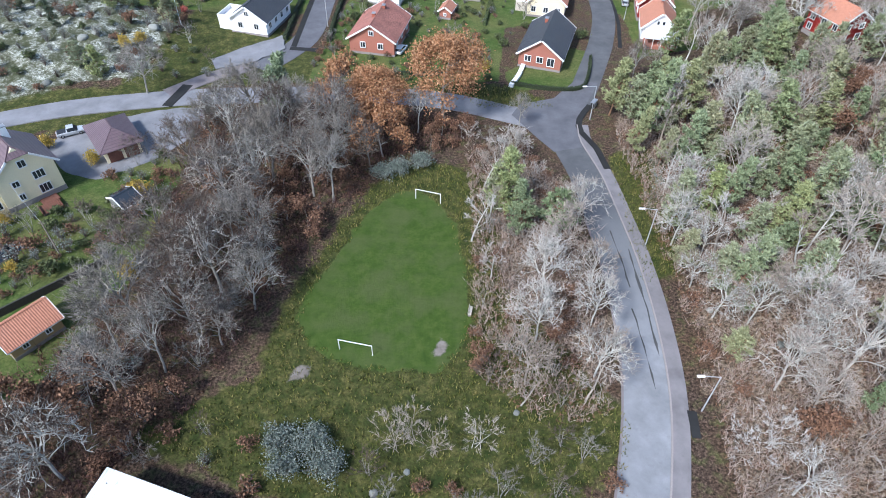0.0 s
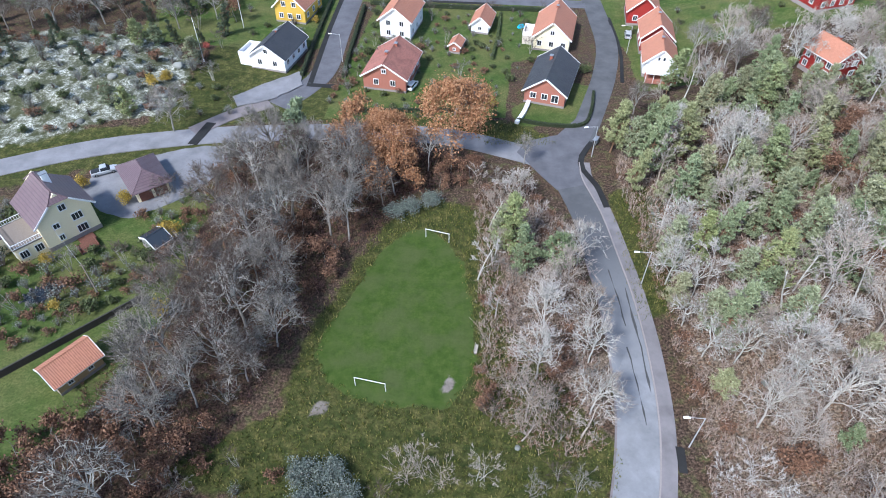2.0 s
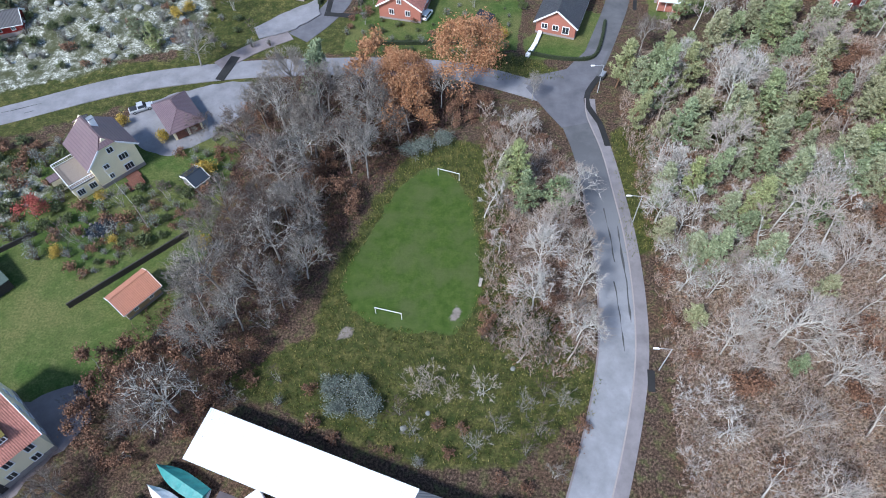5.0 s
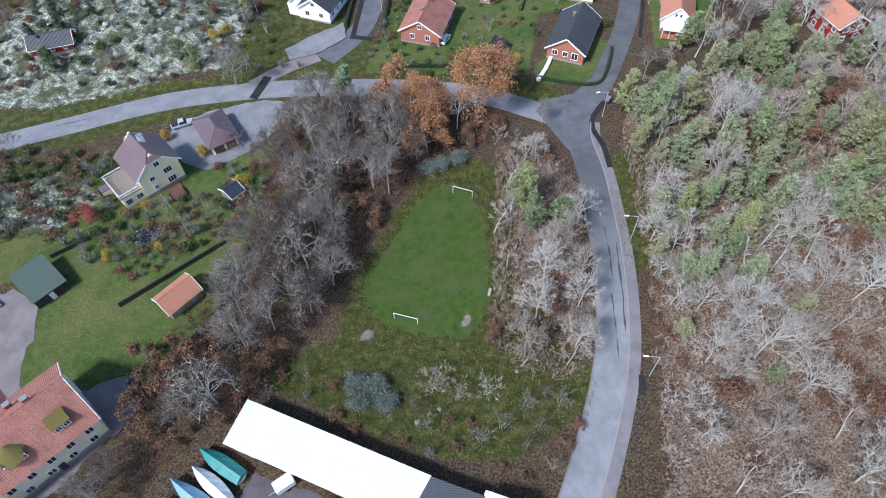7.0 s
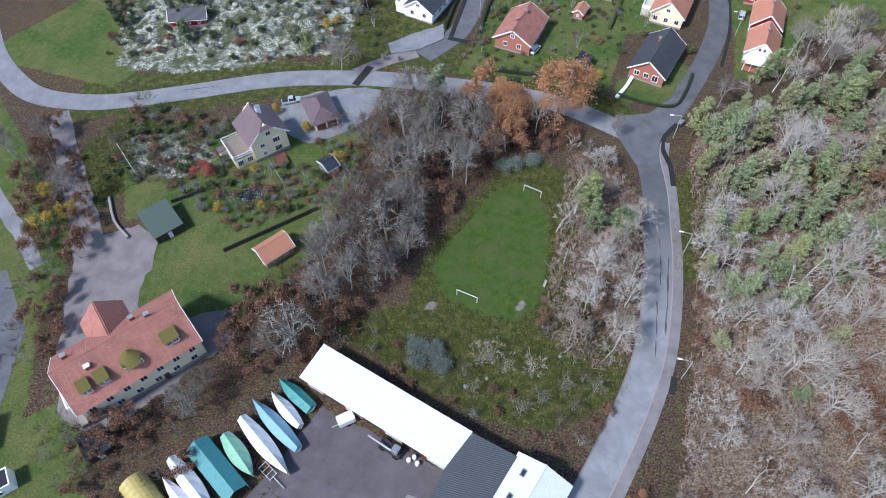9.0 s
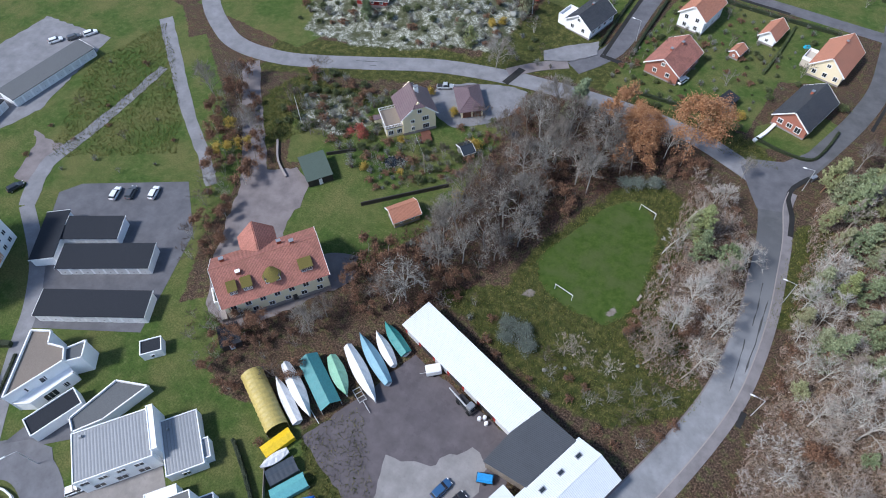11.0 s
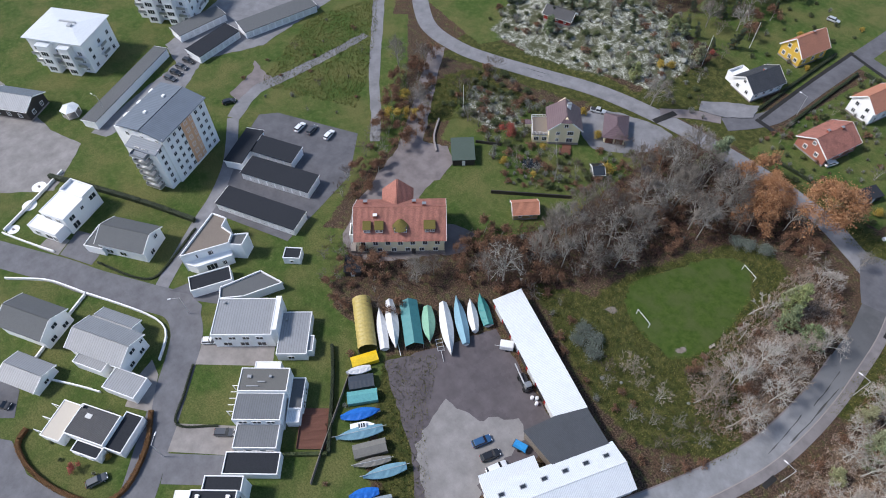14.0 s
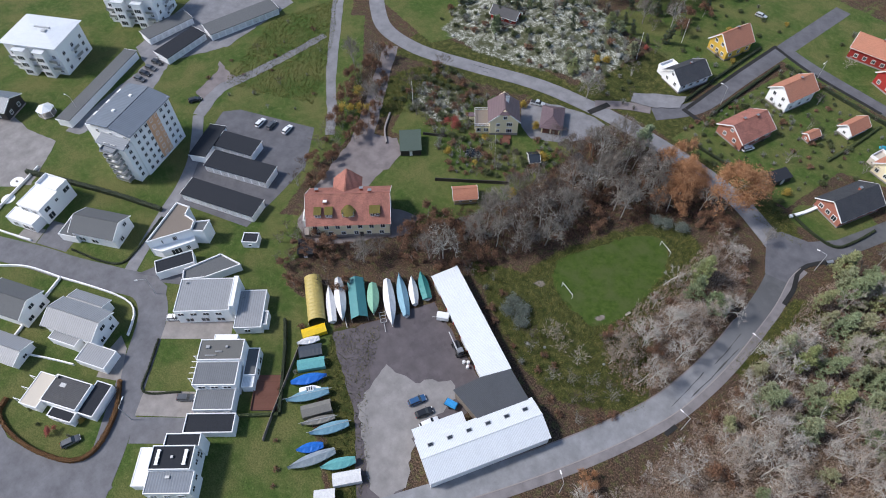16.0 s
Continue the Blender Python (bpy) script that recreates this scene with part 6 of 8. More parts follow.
def crown_tree(seed, h, w, limbs=9, mat="twig", bark="bark", low=0.05, thick=1.0, sub=6, fine=6, twigs=6, sharp=1.0):
    """A spreading bare tree: limbs that bend out to an uneven dome, forking into boughs, branchlets and fine twigs."""
    rng = random.Random(seed)
    wood, crown = Heap(), Heap()
    mid = Vector((rng.gauss(0, 0.05) * h, rng.gauss(0, 0.05) * h, h * 0.52))
    lobes = [(rng.random() * 6.28, rng.uniform(0.75, 1.2)) for _ in range(5)]

    def shell(t, u, k=1.0):
        """A point of the dome: bearing t, sine of elevation u."""
        c = math.sqrt(max(0.0, 1 - u * u))
        bulge = 1 + sum((m - 1) * max(0.0, math.cos(t - q)) ** 3 for q, m in lobes)
        return mid + Vector((math.cos(t) * c * w * bulge, math.sin(t) * c * w * bulge, u * h * 0.47)) * k

    def limb(a, b, ra, rb, n, bend, sides):
        """A crooked tapering bough from a to b; returns its joints."""
        pts = [a]
        lift = Vector((0, 0, (b - a).length * 0.12))
        for i in range(1, n + 1):
            f = i / n
            q = a.lerp(b, f) + lift * math.sin(f * math.pi)
            if i < n:
                q += Vector((rng.gauss(0, bend), rng.gauss(0, bend), rng.gauss(0, bend)))
            wood.tube(pts[-1], q, ra + (rb - ra) * (f - 1 / n), ra + (rb - ra) * f, sides)
            pts.append(q)
        return pts

    def along(pts, f):
        i = min(len(pts) - 2, int(f * (len(pts) - 1)))
        return pts[i].lerp(pts[i + 1], f * (len(pts) - 1) - i)

    r0 = h * 0.018 * thick
    stem = limb(Vector((0, 0, -0.4)), Vector((mid.x, mid.y, h * 0.62)), r0, r0 * 0.5, 5, h * 0.01, 6)
    for i in range(limbs):
        t = (i + rng.uniform(-0.35, 0.35)) * 2.4
        u = low + (0.96 - low) * ((i + rng.random()) / limbs) ** 0.85
        root = along(stem, 0.32 + 0.62 * u * rng.uniform(0.8, 1.0))
        end = shell(t, u, rng.uniform(0.82, 1.02))
        ra = r0 * rng.uniform(0.34, 0.5)
        bough = limb(root, end, ra, 0.03 * thick, 5, h * 0.014, 4)
        for j in range(sub):
            f = rng.uniform(0.22, 0.95)
            a = along(bough, f)
            b = shell(t + rng.gauss(0, 0.5), min(0.98, max(-0.25, u + rng.gauss(0, 0.32))), rng.uniform(0.8, 1.05))
            b = a.lerp(b, rng.uniform(0.6, 1.0))
            twiggy = limb(a, b, max(0.045 * thick, ra * 0.4 * (1 - f)), 0.02 * thick, 3, h * 0.012, 3)
            for k in range(fine):
                a2 = along(twiggy, rng.uniform(0.25, 1.0))
                out = (a2 - mid).normalized()
                d = (out * 0.8 + Vector((rng.gauss(0, 0.6), rng.gauss(0, 0.6), rng.gauss(0.15, 0.5)))).normalized()
                ln = h * rng.uniform(0.07, 0.14)
                m = a2 + d * ln * 0.55
                e = m + (d + Vector((rng.gauss(0, 0.35), rng.gauss(0, 0.35), rng.gauss(0.1, 0.3)))) * ln * 0.5
                wood.ribbon(a2, m + (m - a2) * 0.5, 0.034 * sharp, rng)
                crown.ribbon(m, e, 0.034 * sharp, rng)
                for _ in range(twigs):
                    s0 = a2.lerp(e, rng.uniform(0.2, 0.95))
                    crown.ribbon(s0, s0 + (d * 0.7 + Vector((rng.gauss(0, 0.6), rng.gauss(0, 0.6), rng.gauss(0.1, 0.5)))) * ln * rng.uniform(0.35, 0.7), 0.022 * sharp, rng)
    return [("trunk", wood.mesh("trunk", M[bark])), ("crown", crown.mesh("crown", M[mat]))]


def pine_tree(seed, h, width, needles="needles", crown_from=0.3, n=2600, droop=0.0, slim=1.0):
    """A conifer: straight trunk, whorled branches, tufts of needles."""
    rng = random.Random(seed)
    trunk, crown = Heap(), Heap()
    p = Vector((0, 0, -0.3))
    d = Vector((0, 0, 1))
    pts = [p]
    r = h * 0.016
    for k in range(6):
        d = (d + Vector((rng.gauss(0, 0.05), rng.gauss(0, 0.05), 0.1))).normalized()
        q = p + d * h / 6
        trunk.tube(p, q, r, r * 0.72, 6)
        p, r = q, r * 0.72
        pts.append(p)
    ends = []
    whorls = int(h * 1.9)
    for w in range(whorls):
        f = crown_from + (1 - crown_from) * w / whorls
        base = pts[min(5, int(f * 6))].lerp(pts[min(6, int(f * 6) + 1)], f * 6 % 1)
        reach = width * (1 - f) ** 0.62 * (0.55 + 0.45 * min(1, (f - crown_from) * 5 + 0.4))
        for k in range(5):
            t = rng.random() * 6.28
            ln = reach * rng.uniform(0.55, 1.1) * (0.82 + 0.3 * math.sin(t * 2 + seed))
            nd = Vector((math.cos(t), math.sin(t), rng.uniform(0.05, 0.4) - droop))
            e = base + nd * ln
            trunk.tube(base, e, 0.05, 0.015)
            ends.append((base, e))
    for _ in range(n // 8):
        a, e = rng.choice(ends)
        c = a.lerp(e, rng.uniform(0.3, 1.08) ** 0.8) + Vector((rng.gauss(0, 0.2), rng.gauss(0, 0.2), rng.gauss(0.03, 0.14)))
        out = Vector((c.x, c.y, 0)).normalized() * 0.4 + Vector((0, 0, 0.5 - droop))
        for _ in range(3):
            crown.leaf(c + Vector((rng.gauss(0, 0.14), rng.gauss(0, 0.14), rng.gauss(0, 0.1))), rng.uniform(0.1, 0.2) * slim, rng, 1.2)
        for _ in range(6):
            d = (out + Vector((rng.gauss(0, 0.6), rng.gauss(0, 0.6), rng.gauss(0, 0.5)))).normalized()
            crown.ribbon(c - d * 0.08, c + d * rng.uniform(0.3, 0.55) * slim, 0.075 * slim, rng)
    return [("trunk", trunk.mesh("trunk", M["pine_bark"])), ("crown", crown.mesh("crown", M[needles]))]


def shrub(seed, h, w, leaf, n, leaf_size=0.14, twig="twig", stems=26):
    """A bush: many stems from the ground and small leaves in an uneven mound."""
    rng = random.Random(seed)
    wood, fol = Heap(), Heap()
    tips = []
    for _ in range(stems):
        t, k = rng.random() * 6.28, rng.uniform(0.1, 1.0)
        e = Vector((math.cos(t) * w * k * 0.8, math.sin(t) * w * k * 0.8, h * rng.uniform(0.45, 1.0) * (1.1 - 0.45 * k)))
        m = e * 0.55 + Vector((0, 0, h * 0.15))
        wood.tube(Vector((e.x * 0.12, e.y * 0.12, -0.2)), m, 0.045, 0.03)
        wood.tube(m, e, 0.03, 0.012)
        for _ in range(7):
            s = m.lerp(e, rng.random())
            b = s + Vector((rng.gauss(0, 0.35), rng.gauss(0, 0.35), rng.uniform(0.1, 0.5))) * h * 0.35
            wood.ribbon(s, b, 0.022, rng)
            tips.append(b)
        tips.append(e)
    for _ in range(n):
        t = rng.choice(tips)
        c = t + Vector((rng.gauss(0, 0.18), rng.gauss(0, 0.18), rng.gauss(-0.05, 0.18))) * h * 0.6
        fol.leaf(Vector((c.x, c.y, max(0.05, c.z))), leaf_size, rng)
    k = len(wood.v)
    nw = len(wood.f)
    wood.v += fol.v
    wood.f += [tuple(i + k for i in f) for f in fol.f]
    me = wood.mesh("bush", M[twig])
    me.materials.append(M[leaf])
    me.polygons.foreach_set("material_index", [0] * nw + [1] * len(fol.f))
    return [("whole", me)]


KINDS = {}


def kind(key, name, label, category, group, makers):
    KINDS[key] = (name, label, category, group, makers)


kind("oakbare", "bare_tree", "bare grey deciduous tree with a wide twiggy crown", "tree", "bare trees", [crown_tree(s, 11.5, 5.4, 12, sub=8, fine=6, twigs=3, sharp=1.25) for s in (1, 2, 3, 4)])
kind("ash", "bare_tree", "bare grey tree with upright branches", "tree", "bare trees", [crown_tree(s, 11.5, 3.4, 8, low=0.25, thick=0.85, sub=6, fine=6) for s in (5, 6)])
kind("birch", "birch_tree", "slender bare tree with pale bark", "tree", "bare trees", [bare_tree(s, 12.0, 0.5, 3, mat="twig_pale", bark="bark_pale", limbs=10, depth=2, twigs=7, thin=0.8, reach=0.16, fat=1.2) for s in (16, 7, 8)])
kind("pale", "bare_tree", "bare tree with pale lichen-grey branches", "tree", "bare trees", [crown_tree(s, 10.5, 4.2, 11, mat="twig_pale", bark="bark_pale", thick=0.85, sub=6, fine=5, twigs=3, sharp=1.3) for s in (9, 10, 41)])
kind("brush", "young_tree", "bare many-stemmed young tree", "tree", "young trees", [bare_tree(s, 6.5, 0.8, 3, stems=4, limbs=4, depth=1, twigs=9) for s in (11, 12)])
kind("pale_brush", "young_tree", "pale bare many-stemmed sapling", "tree", "young trees", [bare_tree(s, 7.0, 0.6, 3, stems=4, mat="twig_pale", bark="twig_pale", limbs=4, depth=1, thin=0.8, twigs=9) for s in (13, 14)])
kind("oak", "oak_tree", "oak with a dense crown of russet autumn leaves", "tree", "oaks", [bare_tree(15, 12.5, 1.1, 3, limbs=9, leaf="oak_leaf", leaf_n=15000, leaf_size=0.17, depth=3, twigs=1, loose=0.3, lobed=62), bare_tree(45, 12.5, 1.1, 3, limbs=9, leaf="oak_leaf", leaf_n=11000, leaf_size=0.17, depth=3, twigs=1, loose=0.35, lobed=55)])
kind("oak_thin", "oak_tree", "oak with sparse brown withered leaves", "tree", "oaks", [bare_tree(16, 9.5, 1.0, 3, limbs=8, leaf="oak_leaf", leaf_n=3600, leaf_size=0.19, depth=3, twigs=4, loose=0.4)])
kind("brown", "beech_tree", "tree holding brown withered leaves", "tree", "brown trees", [bare_tree(s, 6.5, 1.0, 3, limbs=6, leaf="brown_leaf", leaf_n=1300, leaf_size=0.2, depth=2, twigs=2) for s in (17, 18)])
kind("pine", "pine_tree", "pine with open yellow-green needle crown", "tree", "pines", [pine_tree(s, 11.0, 3.9, crown_from=0.2, n=3600, slim=1.4) for s in (19, 20, 21)])
kind("young_pine", "pine_tree", "young bushy green pine", "tree", "pines", [pine_tree(s, 6.0, 2.6, crown_from=0.1, n=2000, slim=1.25) for s in (22, 23)])
kind("spruce", "spruce_tree", "dark green slender conifer", "tree", "conifers", [pine_tree(24, 8.0, 2.0, "needles_dark", 0.08, 1500, 0.25, slim=1.4)])
kind("juniper", "juniper_bush", "grey-green spreading juniper bush", "bush", "bushes", [shrub(25, 3.0, 3.4, "juniper_leaf", 2200, 0.15, stems=30), shrub(36, 3.6, 2.6, "juniper_leaf", 2200, 0.15, stems=26)])
kind("bramble", "bramble_bush", "brown leafy bramble bush", "bush", "bushes", [shrub(s, 1.9, 2.1, "brown_leaf", 320, 0.18, stems=18) for s in (26, 27)])
kind("green_bush", "garden_bush", "green leafy garden bush on the lawn", "bush", "bushes", [shrub(s, 1.8, 1.5, "green_leaf", 420, 0.18) for s in (28, 29)])
kind("grey_bush", "bare_bush", "grey twiggy bare bush", "bush", "bushes", [shrub(s, 2.4, 1.9, "grey_leaf", 220, 0.1, stems=24) for s in (30, 31)])
kind("yellow_bush", "yellow_bush", "bush with bright yellow autumn leaves", "bush", "bushes", [shrub(32, 2.4, 1.7, "yellow_leaf", 1000, 0.15)])
kind("red_bush", "red_bush", "bush with red autumn leaves", "bush", "bushes", [shrub(33, 2.4, 1.5, "red_leaf", 1000, 0.15)])
kind("copper", "small_tree", "small round tree with copper-red leaves", "tree", "small trees", [bare_tree(34, 5.0, 1.0, 3, limbs=6, leaf="red_leaf", leaf_n=1600, leaf_size=0.17, depth=1)])
kind("gold", "small_tree", "small tree with golden autumn leaves", "tree", "small trees", [bare_tree(35, 6.0, 0.9, 3, limbs=6, leaf="yellow_leaf", leaf_n=1300, leaf_size=0.17, depth=1)])

plant_rng = random.Random(77)


def plant(key, x, y, scale=1.0):
    name, label, category, group, makers = KINDS[key]
    meshes = plant_rng.choice(makers)
    if meshes[0][0] == "whole":
        o = tagged(new(name, meshes[0][1]), label, category, group)
    else:
        o = thing(name, x, y, 0, label, category, group)
    k = scale * plant_rng.uniform(0.9, 1.12)
    o.matrix_basis = pose(x, y, height(x, y), plant_rng.gauss(0, 2), plant_rng.gauss(0, 2), plant_rng.uniform(0, 360)) @ Matrix.Diagonal((k, k, k * plant_rng.uniform(0.92, 1.08), 1))
    for nm, me in meshes:
        if nm != "whole":
            piece(nm, me, o)
    return o


def plants(key, scale, *spots):
    for x, y in spots:
        plant(key, x, y, scale)


PLANTED = []


def scatter(poly, gap, mixture, seed, keep=3.0, scale=(0.8, 1.15)):
    """Trees and bushes over an area, no two closer than gap; mixture: kinds with weights."""
    rng = random.Random(seed)
    xs, ys = [p[0] for p in poly], [p[1] for p in poly]
    keys, weights = list(mixture), list(mixture.values())
    tries = int((max(xs) - min(xs)) * (max(ys) - min(ys)) / gap ** 2 * 6)
    for _ in range(tries):
        x, y = rng.uniform(min(xs), max(xs)), rng.uniform(min(ys), max(ys))
        if inside_distance(np.array([x]), np.array([y]), poly)[0] < 0:
            continue
        if any((x - a) ** 2 + (y - b) ** 2 < gap ** 2 for a, b in PLANTED):
            continue
        PLANTED.append((x, y))
        plant(rng.choices(keys, weights)[0], x, y, rng.uniform(*scale))


# single trees that stand out
def marked(key, scale, *spots):
    PLANTED.extend(spots)
    plants(key, scale, *spots)


marked("oak", 1.4, (-1.4, 106.0))
marked("oak_thin", 0.55, (24.6, 16.5), (26.5, 14.5))
marked("juniper", 0.9, (-8.5, 87.8), (-4.8, 89.8), (-11.5, 86.5))
marked("oak", 1.12, (-13.6, 100.5))
marked("oak_thin", 1.2, (-12.0, 92.4), (-21.5, 107.5))
marked("ash", 0.62, (13.2, 103.0))
marked("oakbare", 1.05, (-61, 112), (-34.6, 76), (-37.4, 61.3), (-33, 51.5), (-40.5, 53), (-39.5, 42), (-29.6, 98), (-20.5, 96.5), (-36, 101), (-22.5, 81), (-37.5, 92), (-42, 67), (-30, 85))
marked("brown", 1.0, (-46, 38.5), (-51, 35), (-56.5, 38), (-44, 44), (-47, 32))
marked("birch", 0.9, (5.5, 83), (3.4, 71), (6, 63), (6.5, 77), (8.8, 85), (9, 90))
marked("pale", 0.9, (13, 59.5), (9.6, 45.2), (19.4, 55), (18.5, 46.5), (17.4, 68), (14, 65), (11.5, 52), (20, 61))
marked("pine", 1.0, (11.6, 72.4))
marked("young_pine", 1.35, (17.0, 73.6), (7.4, 79.6))
marked("pine", 1.15, (8.9, 76.6), (51.4, 115), (64.2, 117.8), (45.4, 105.2), (58.7, 96.6), (34.9, 104.9), (55.8, 75.4), (73, 92), (-33, 103))
marked("young_pine", 1.0, (18.3, 76.9), (39.7, 65), (45.9, 61.8), (51.6, 62), (38, 50.4), (57.9, 54.9), (-35, 101))
marked("juniper", 0.85, (-19.0, 36.8), (-15.4, 36.2), (-13.6, 33.4), (-18.0, 33))
marked("pale_brush", 0.95, (-4.2, 37.5), (3.2, 36.8), (-1.5, 35.5), (-6, 36))
marked("brush", 0.8, (13.1, 37), (15.5, 35.5), (10, 28), (6, 31), (12, 31), (14, 25))
marked("pale", 1.15, (86, 118), (71, 109.8), (62, 74.3), (57.3, 66.7), (48.9, 46.2), (40.8, 45.1), (54.4, 46.4), (54.6, 39.8), (61.3, 59.1), (80, 100))
marked("ash", 0.9, (37.5, 119), (64, 134), (78, 137))
marked("copper", 1.0, (-80, 68))
marked("copper", 0.55, (-64.2, -69.4))
marked("gold", 1.0, (-104, 50), (-112, 54), (-108, 46))
marked("yellow_bush", 1.0, (7.0, 124.5), (-72, 92.5), (-46, 62), (-62, 88.5), (-70, 127), (-68, 130))
marked("red_bush", 0.7, (-64, 147), (49, 134))
marked("spruce", 0.6, (-66, 150), (-98, 140), (-104, 133))
marked("green_bush", 1.3, (30.5, 140.5))

# woods
scatter([(-62, 30), (-44, 28), (-30, 44), (-26, 58), (-20, 74), (-14, 88), (2, 94), (3, 100), (-8, 102), (-30, 104), (-44, 101), (-42, 92), (-42, 74), (-43, 58), (-52, 42)], 3.3,
        {"oakbare": 2.0, "brown": 3.0, "brush": 2.0, "ash": 0.8, "bramble": 3, "grey_bush": 1}, 5, scale=(0.65, 1.05))
scatter([(3.5, 46), (8, 42), (20, 42), (21, 60), (21, 78), (17, 92), (11, 97), (2, 96), (6, 84), (4, 66)], 2.9, {"pale_brush": 2, "pale": 0.5, "birch": 1.0, "bramble": 3.4, "brush": 2.6, "brown": 0.6}, 6, scale=(0.7, 0.95))
scatter([(-8, 29), (4, 24), (14, 22), (19, 32), (18, 38), (4, 33), (-6, 34)], 3.4, {"brush": 3, "bramble": 3, "pale_brush": 1, "grey_bush": 2}, 7, scale=(0.6, 0.95))
scatter([(31.5, 20), (90, 20), (104, 70), (34, 58)], 4.1, {"pale": 5, "pale_brush": 2.5, "brown": 1.3, "bramble": 3.5, "birch": 2, "young_pine": 0.5}, 8, scale=(0.8, 1.15))
scatter([(34, 56), (104, 66), (104, 118), (78, 122), (40, 120), (31, 108), (33, 94), (36, 88), (34, 70)], 3.2, {"pine": 5.5, "young_pine": 2.6, "birch": 3, "brown": 1.6, "bramble": 2.4, "pale": 1.8, "grey_bush": 1.2}, 9, scale=(0.75, 1.2))
scatter([(24, -10), (90, -30), (90, 20), (31, 20)], 4.4, {"pale": 4, "pale_brush": 3, "brown": 2, "young_pine": 1}, 10)
scatter([(42, 122), (104, 122), (104, 150), (60, 150)], 3.6, {"pine": 2.2, "birch": 3, "grey_bush": 2, "ash": 0.8, "pale_brush": 2, "bramble": 1.5, "pale": 2.4}, 11, scale=(0.65, 1.05))
scatter([(-82, 4), (-62, 6), (-48, 24), (-40, 26), (-36, 36), (-50, 30), (-60, 16)], 3.3, {"brush": 3, "oakbare": 1, "bramble": 2, "brown": 2.5}, 12, scale=(0.6, 0.9))
scatter([(-124, 74), (-112, 66), (-106, 58), (-98, 50), (-94, 34), (-86, 22), (-92, 14), (-104, 34), (-116, 50), (-132, 66)], 3.0, {"brush": 3, "ash": 1, "brown": 4, "gold": 0.5, "bramble": 3}, 13, scale=(0.7, 1.1))
scatter([(-130, 104), (-84, 110), (-62, 120), (-62, 146), (-84, 156), (-130, 150), (-136, 122)], 3.4, {"spruce": 0.8, "young_pine": 0.8, "grey_bush": 4, "bramble": 2, "green_bush": 3}, 14, scale=(0.6, 1.3))
scatter([(-140, 140), (-60, 156), (-66, 215), (-200, 200), (-190, 140)], 5.2, {"oakbare": 2, "brown": 2, "pine": 1, "brush": 2, "spruce": 1}, 15)
scatter([(-104, 62), (-84, 64), (-78, 58), (-50, 64), (-46, 82), (-76, 70), (-80, 88), (-110, 86)], 2.5, {"grey_bush": 3, "green_bush": 3, "bramble": 2, "brush": 0.7, "yellow_bush": 0.2}, 16, scale=(0.7, 1.35))
scatter([(-26, 118), (8, 117), (13, 140), (24, 148), (26, 176), (-26, 178)], 3.3, {"green_bush": 3, "grey_bush": 3, "brush": 0.5, "bramble": 1}, 17, scale=(0.35, 0.95))
scatter([(-82, 124), (-60, 118), (-44, 118), (-58, 132), (-60, 150), (-84, 150)], 3.4, {"grey_bush": 3, "brush": 1.5, "green_bush": 2, "bramble": 1.5}, 18, scale=(0.6, 1.1))
scatter([(-80, 0), (-66, -6), (-56, -2), (-50, 8), (-60, 14), (-72, 8)], 3.0, {"brush": 3, "brown": 1.5, "bramble": 1}, 19, scale=(0.6, 0.9))
scatter([(-44, 30), (-40, 26), (-4, 24), (-6, 32), (-18, 38), (-34, 40)], 3.4, {"bramble": 3, "grey_bush": 2, "brush": 0.6}, 20, scale=(0.6, 0.9))

scatter([(-72, 60), (-66, 53.5), (-52, 66), (-54, 72), (-60, 71), (-60, 66), (-66, 64), (-70, 66)], 1.7, {"bramble": 3, "grey_bush": 2.4, "brush": 0.8, "green_bush": 1.2, "yellow_bush": 0.3}, 21, scale=(0.5, 0.85))
scatter([(-58, 84), (-48, 76), (-46, 84), (-48, 92), (-56, 92)], 2.2, {"bramble": 2, "grey_bush": 2, "green_bush": 1.5, "brush": 0.6}, 22, scale=(0.6, 0.95))
scatter([(-30, 124), (-22, 126), (-22, 140), (-12, 148), (12, 150), (12, 156), (-14, 156), (-27, 150)], 2.2, {"grey_bush": 3, "bramble": 2.4, "green_bush": 1, "brush": 0.8}, 23, scale=(0.5, 0.95))

# low growth that nobody could count
def carpet(name, label, polys, density, make, mat, seed, hole=None):
    rng = random.Random(seed)
    h = Heap()
    for poly in polys:
        xs, ys = [p[0] for p in poly], [p[1] for p in poly]
        n = int((max(xs) - min(xs)) * (max(ys) - min(ys)) * density)
        r = np.random.RandomState(seed)
        px, py = r.uniform(min(xs), max(xs), n), r.uniform(min(ys), max(ys), n)
        ok = inside_distance(px, py, poly) + 0.8 * lumps(px, py, 2.0, 1.0) > 0
        if hole:
            ok &= inside_distance(px, py, hole) < 0.4
        pz = heights(px, py)
        for x, y, z in zip(px[ok], py[ok], pz[ok]):
            make(h, Vector((x, y, z)), rng)
    ob = new(name, h.mesh(name, mat))
    return tagged(ob, label, name.replace("_", " "), kind="stuff")


def leaf_bit(h, p, rng):
    h.leaf(p + Vector((0, 0, abs(rng.gauss(0.05, 0.12)))), rng.uniform(0.12, 0.26), rng, 2.0)


def grass_bit(h, p, rng):
    for _ in range(2):
        h.blade(p + Vector((rng.gauss(0, 0.15), rng.gauss(0, 0.15), 0)), rng.uniform(0.25, 0.6), 0.07, rng)


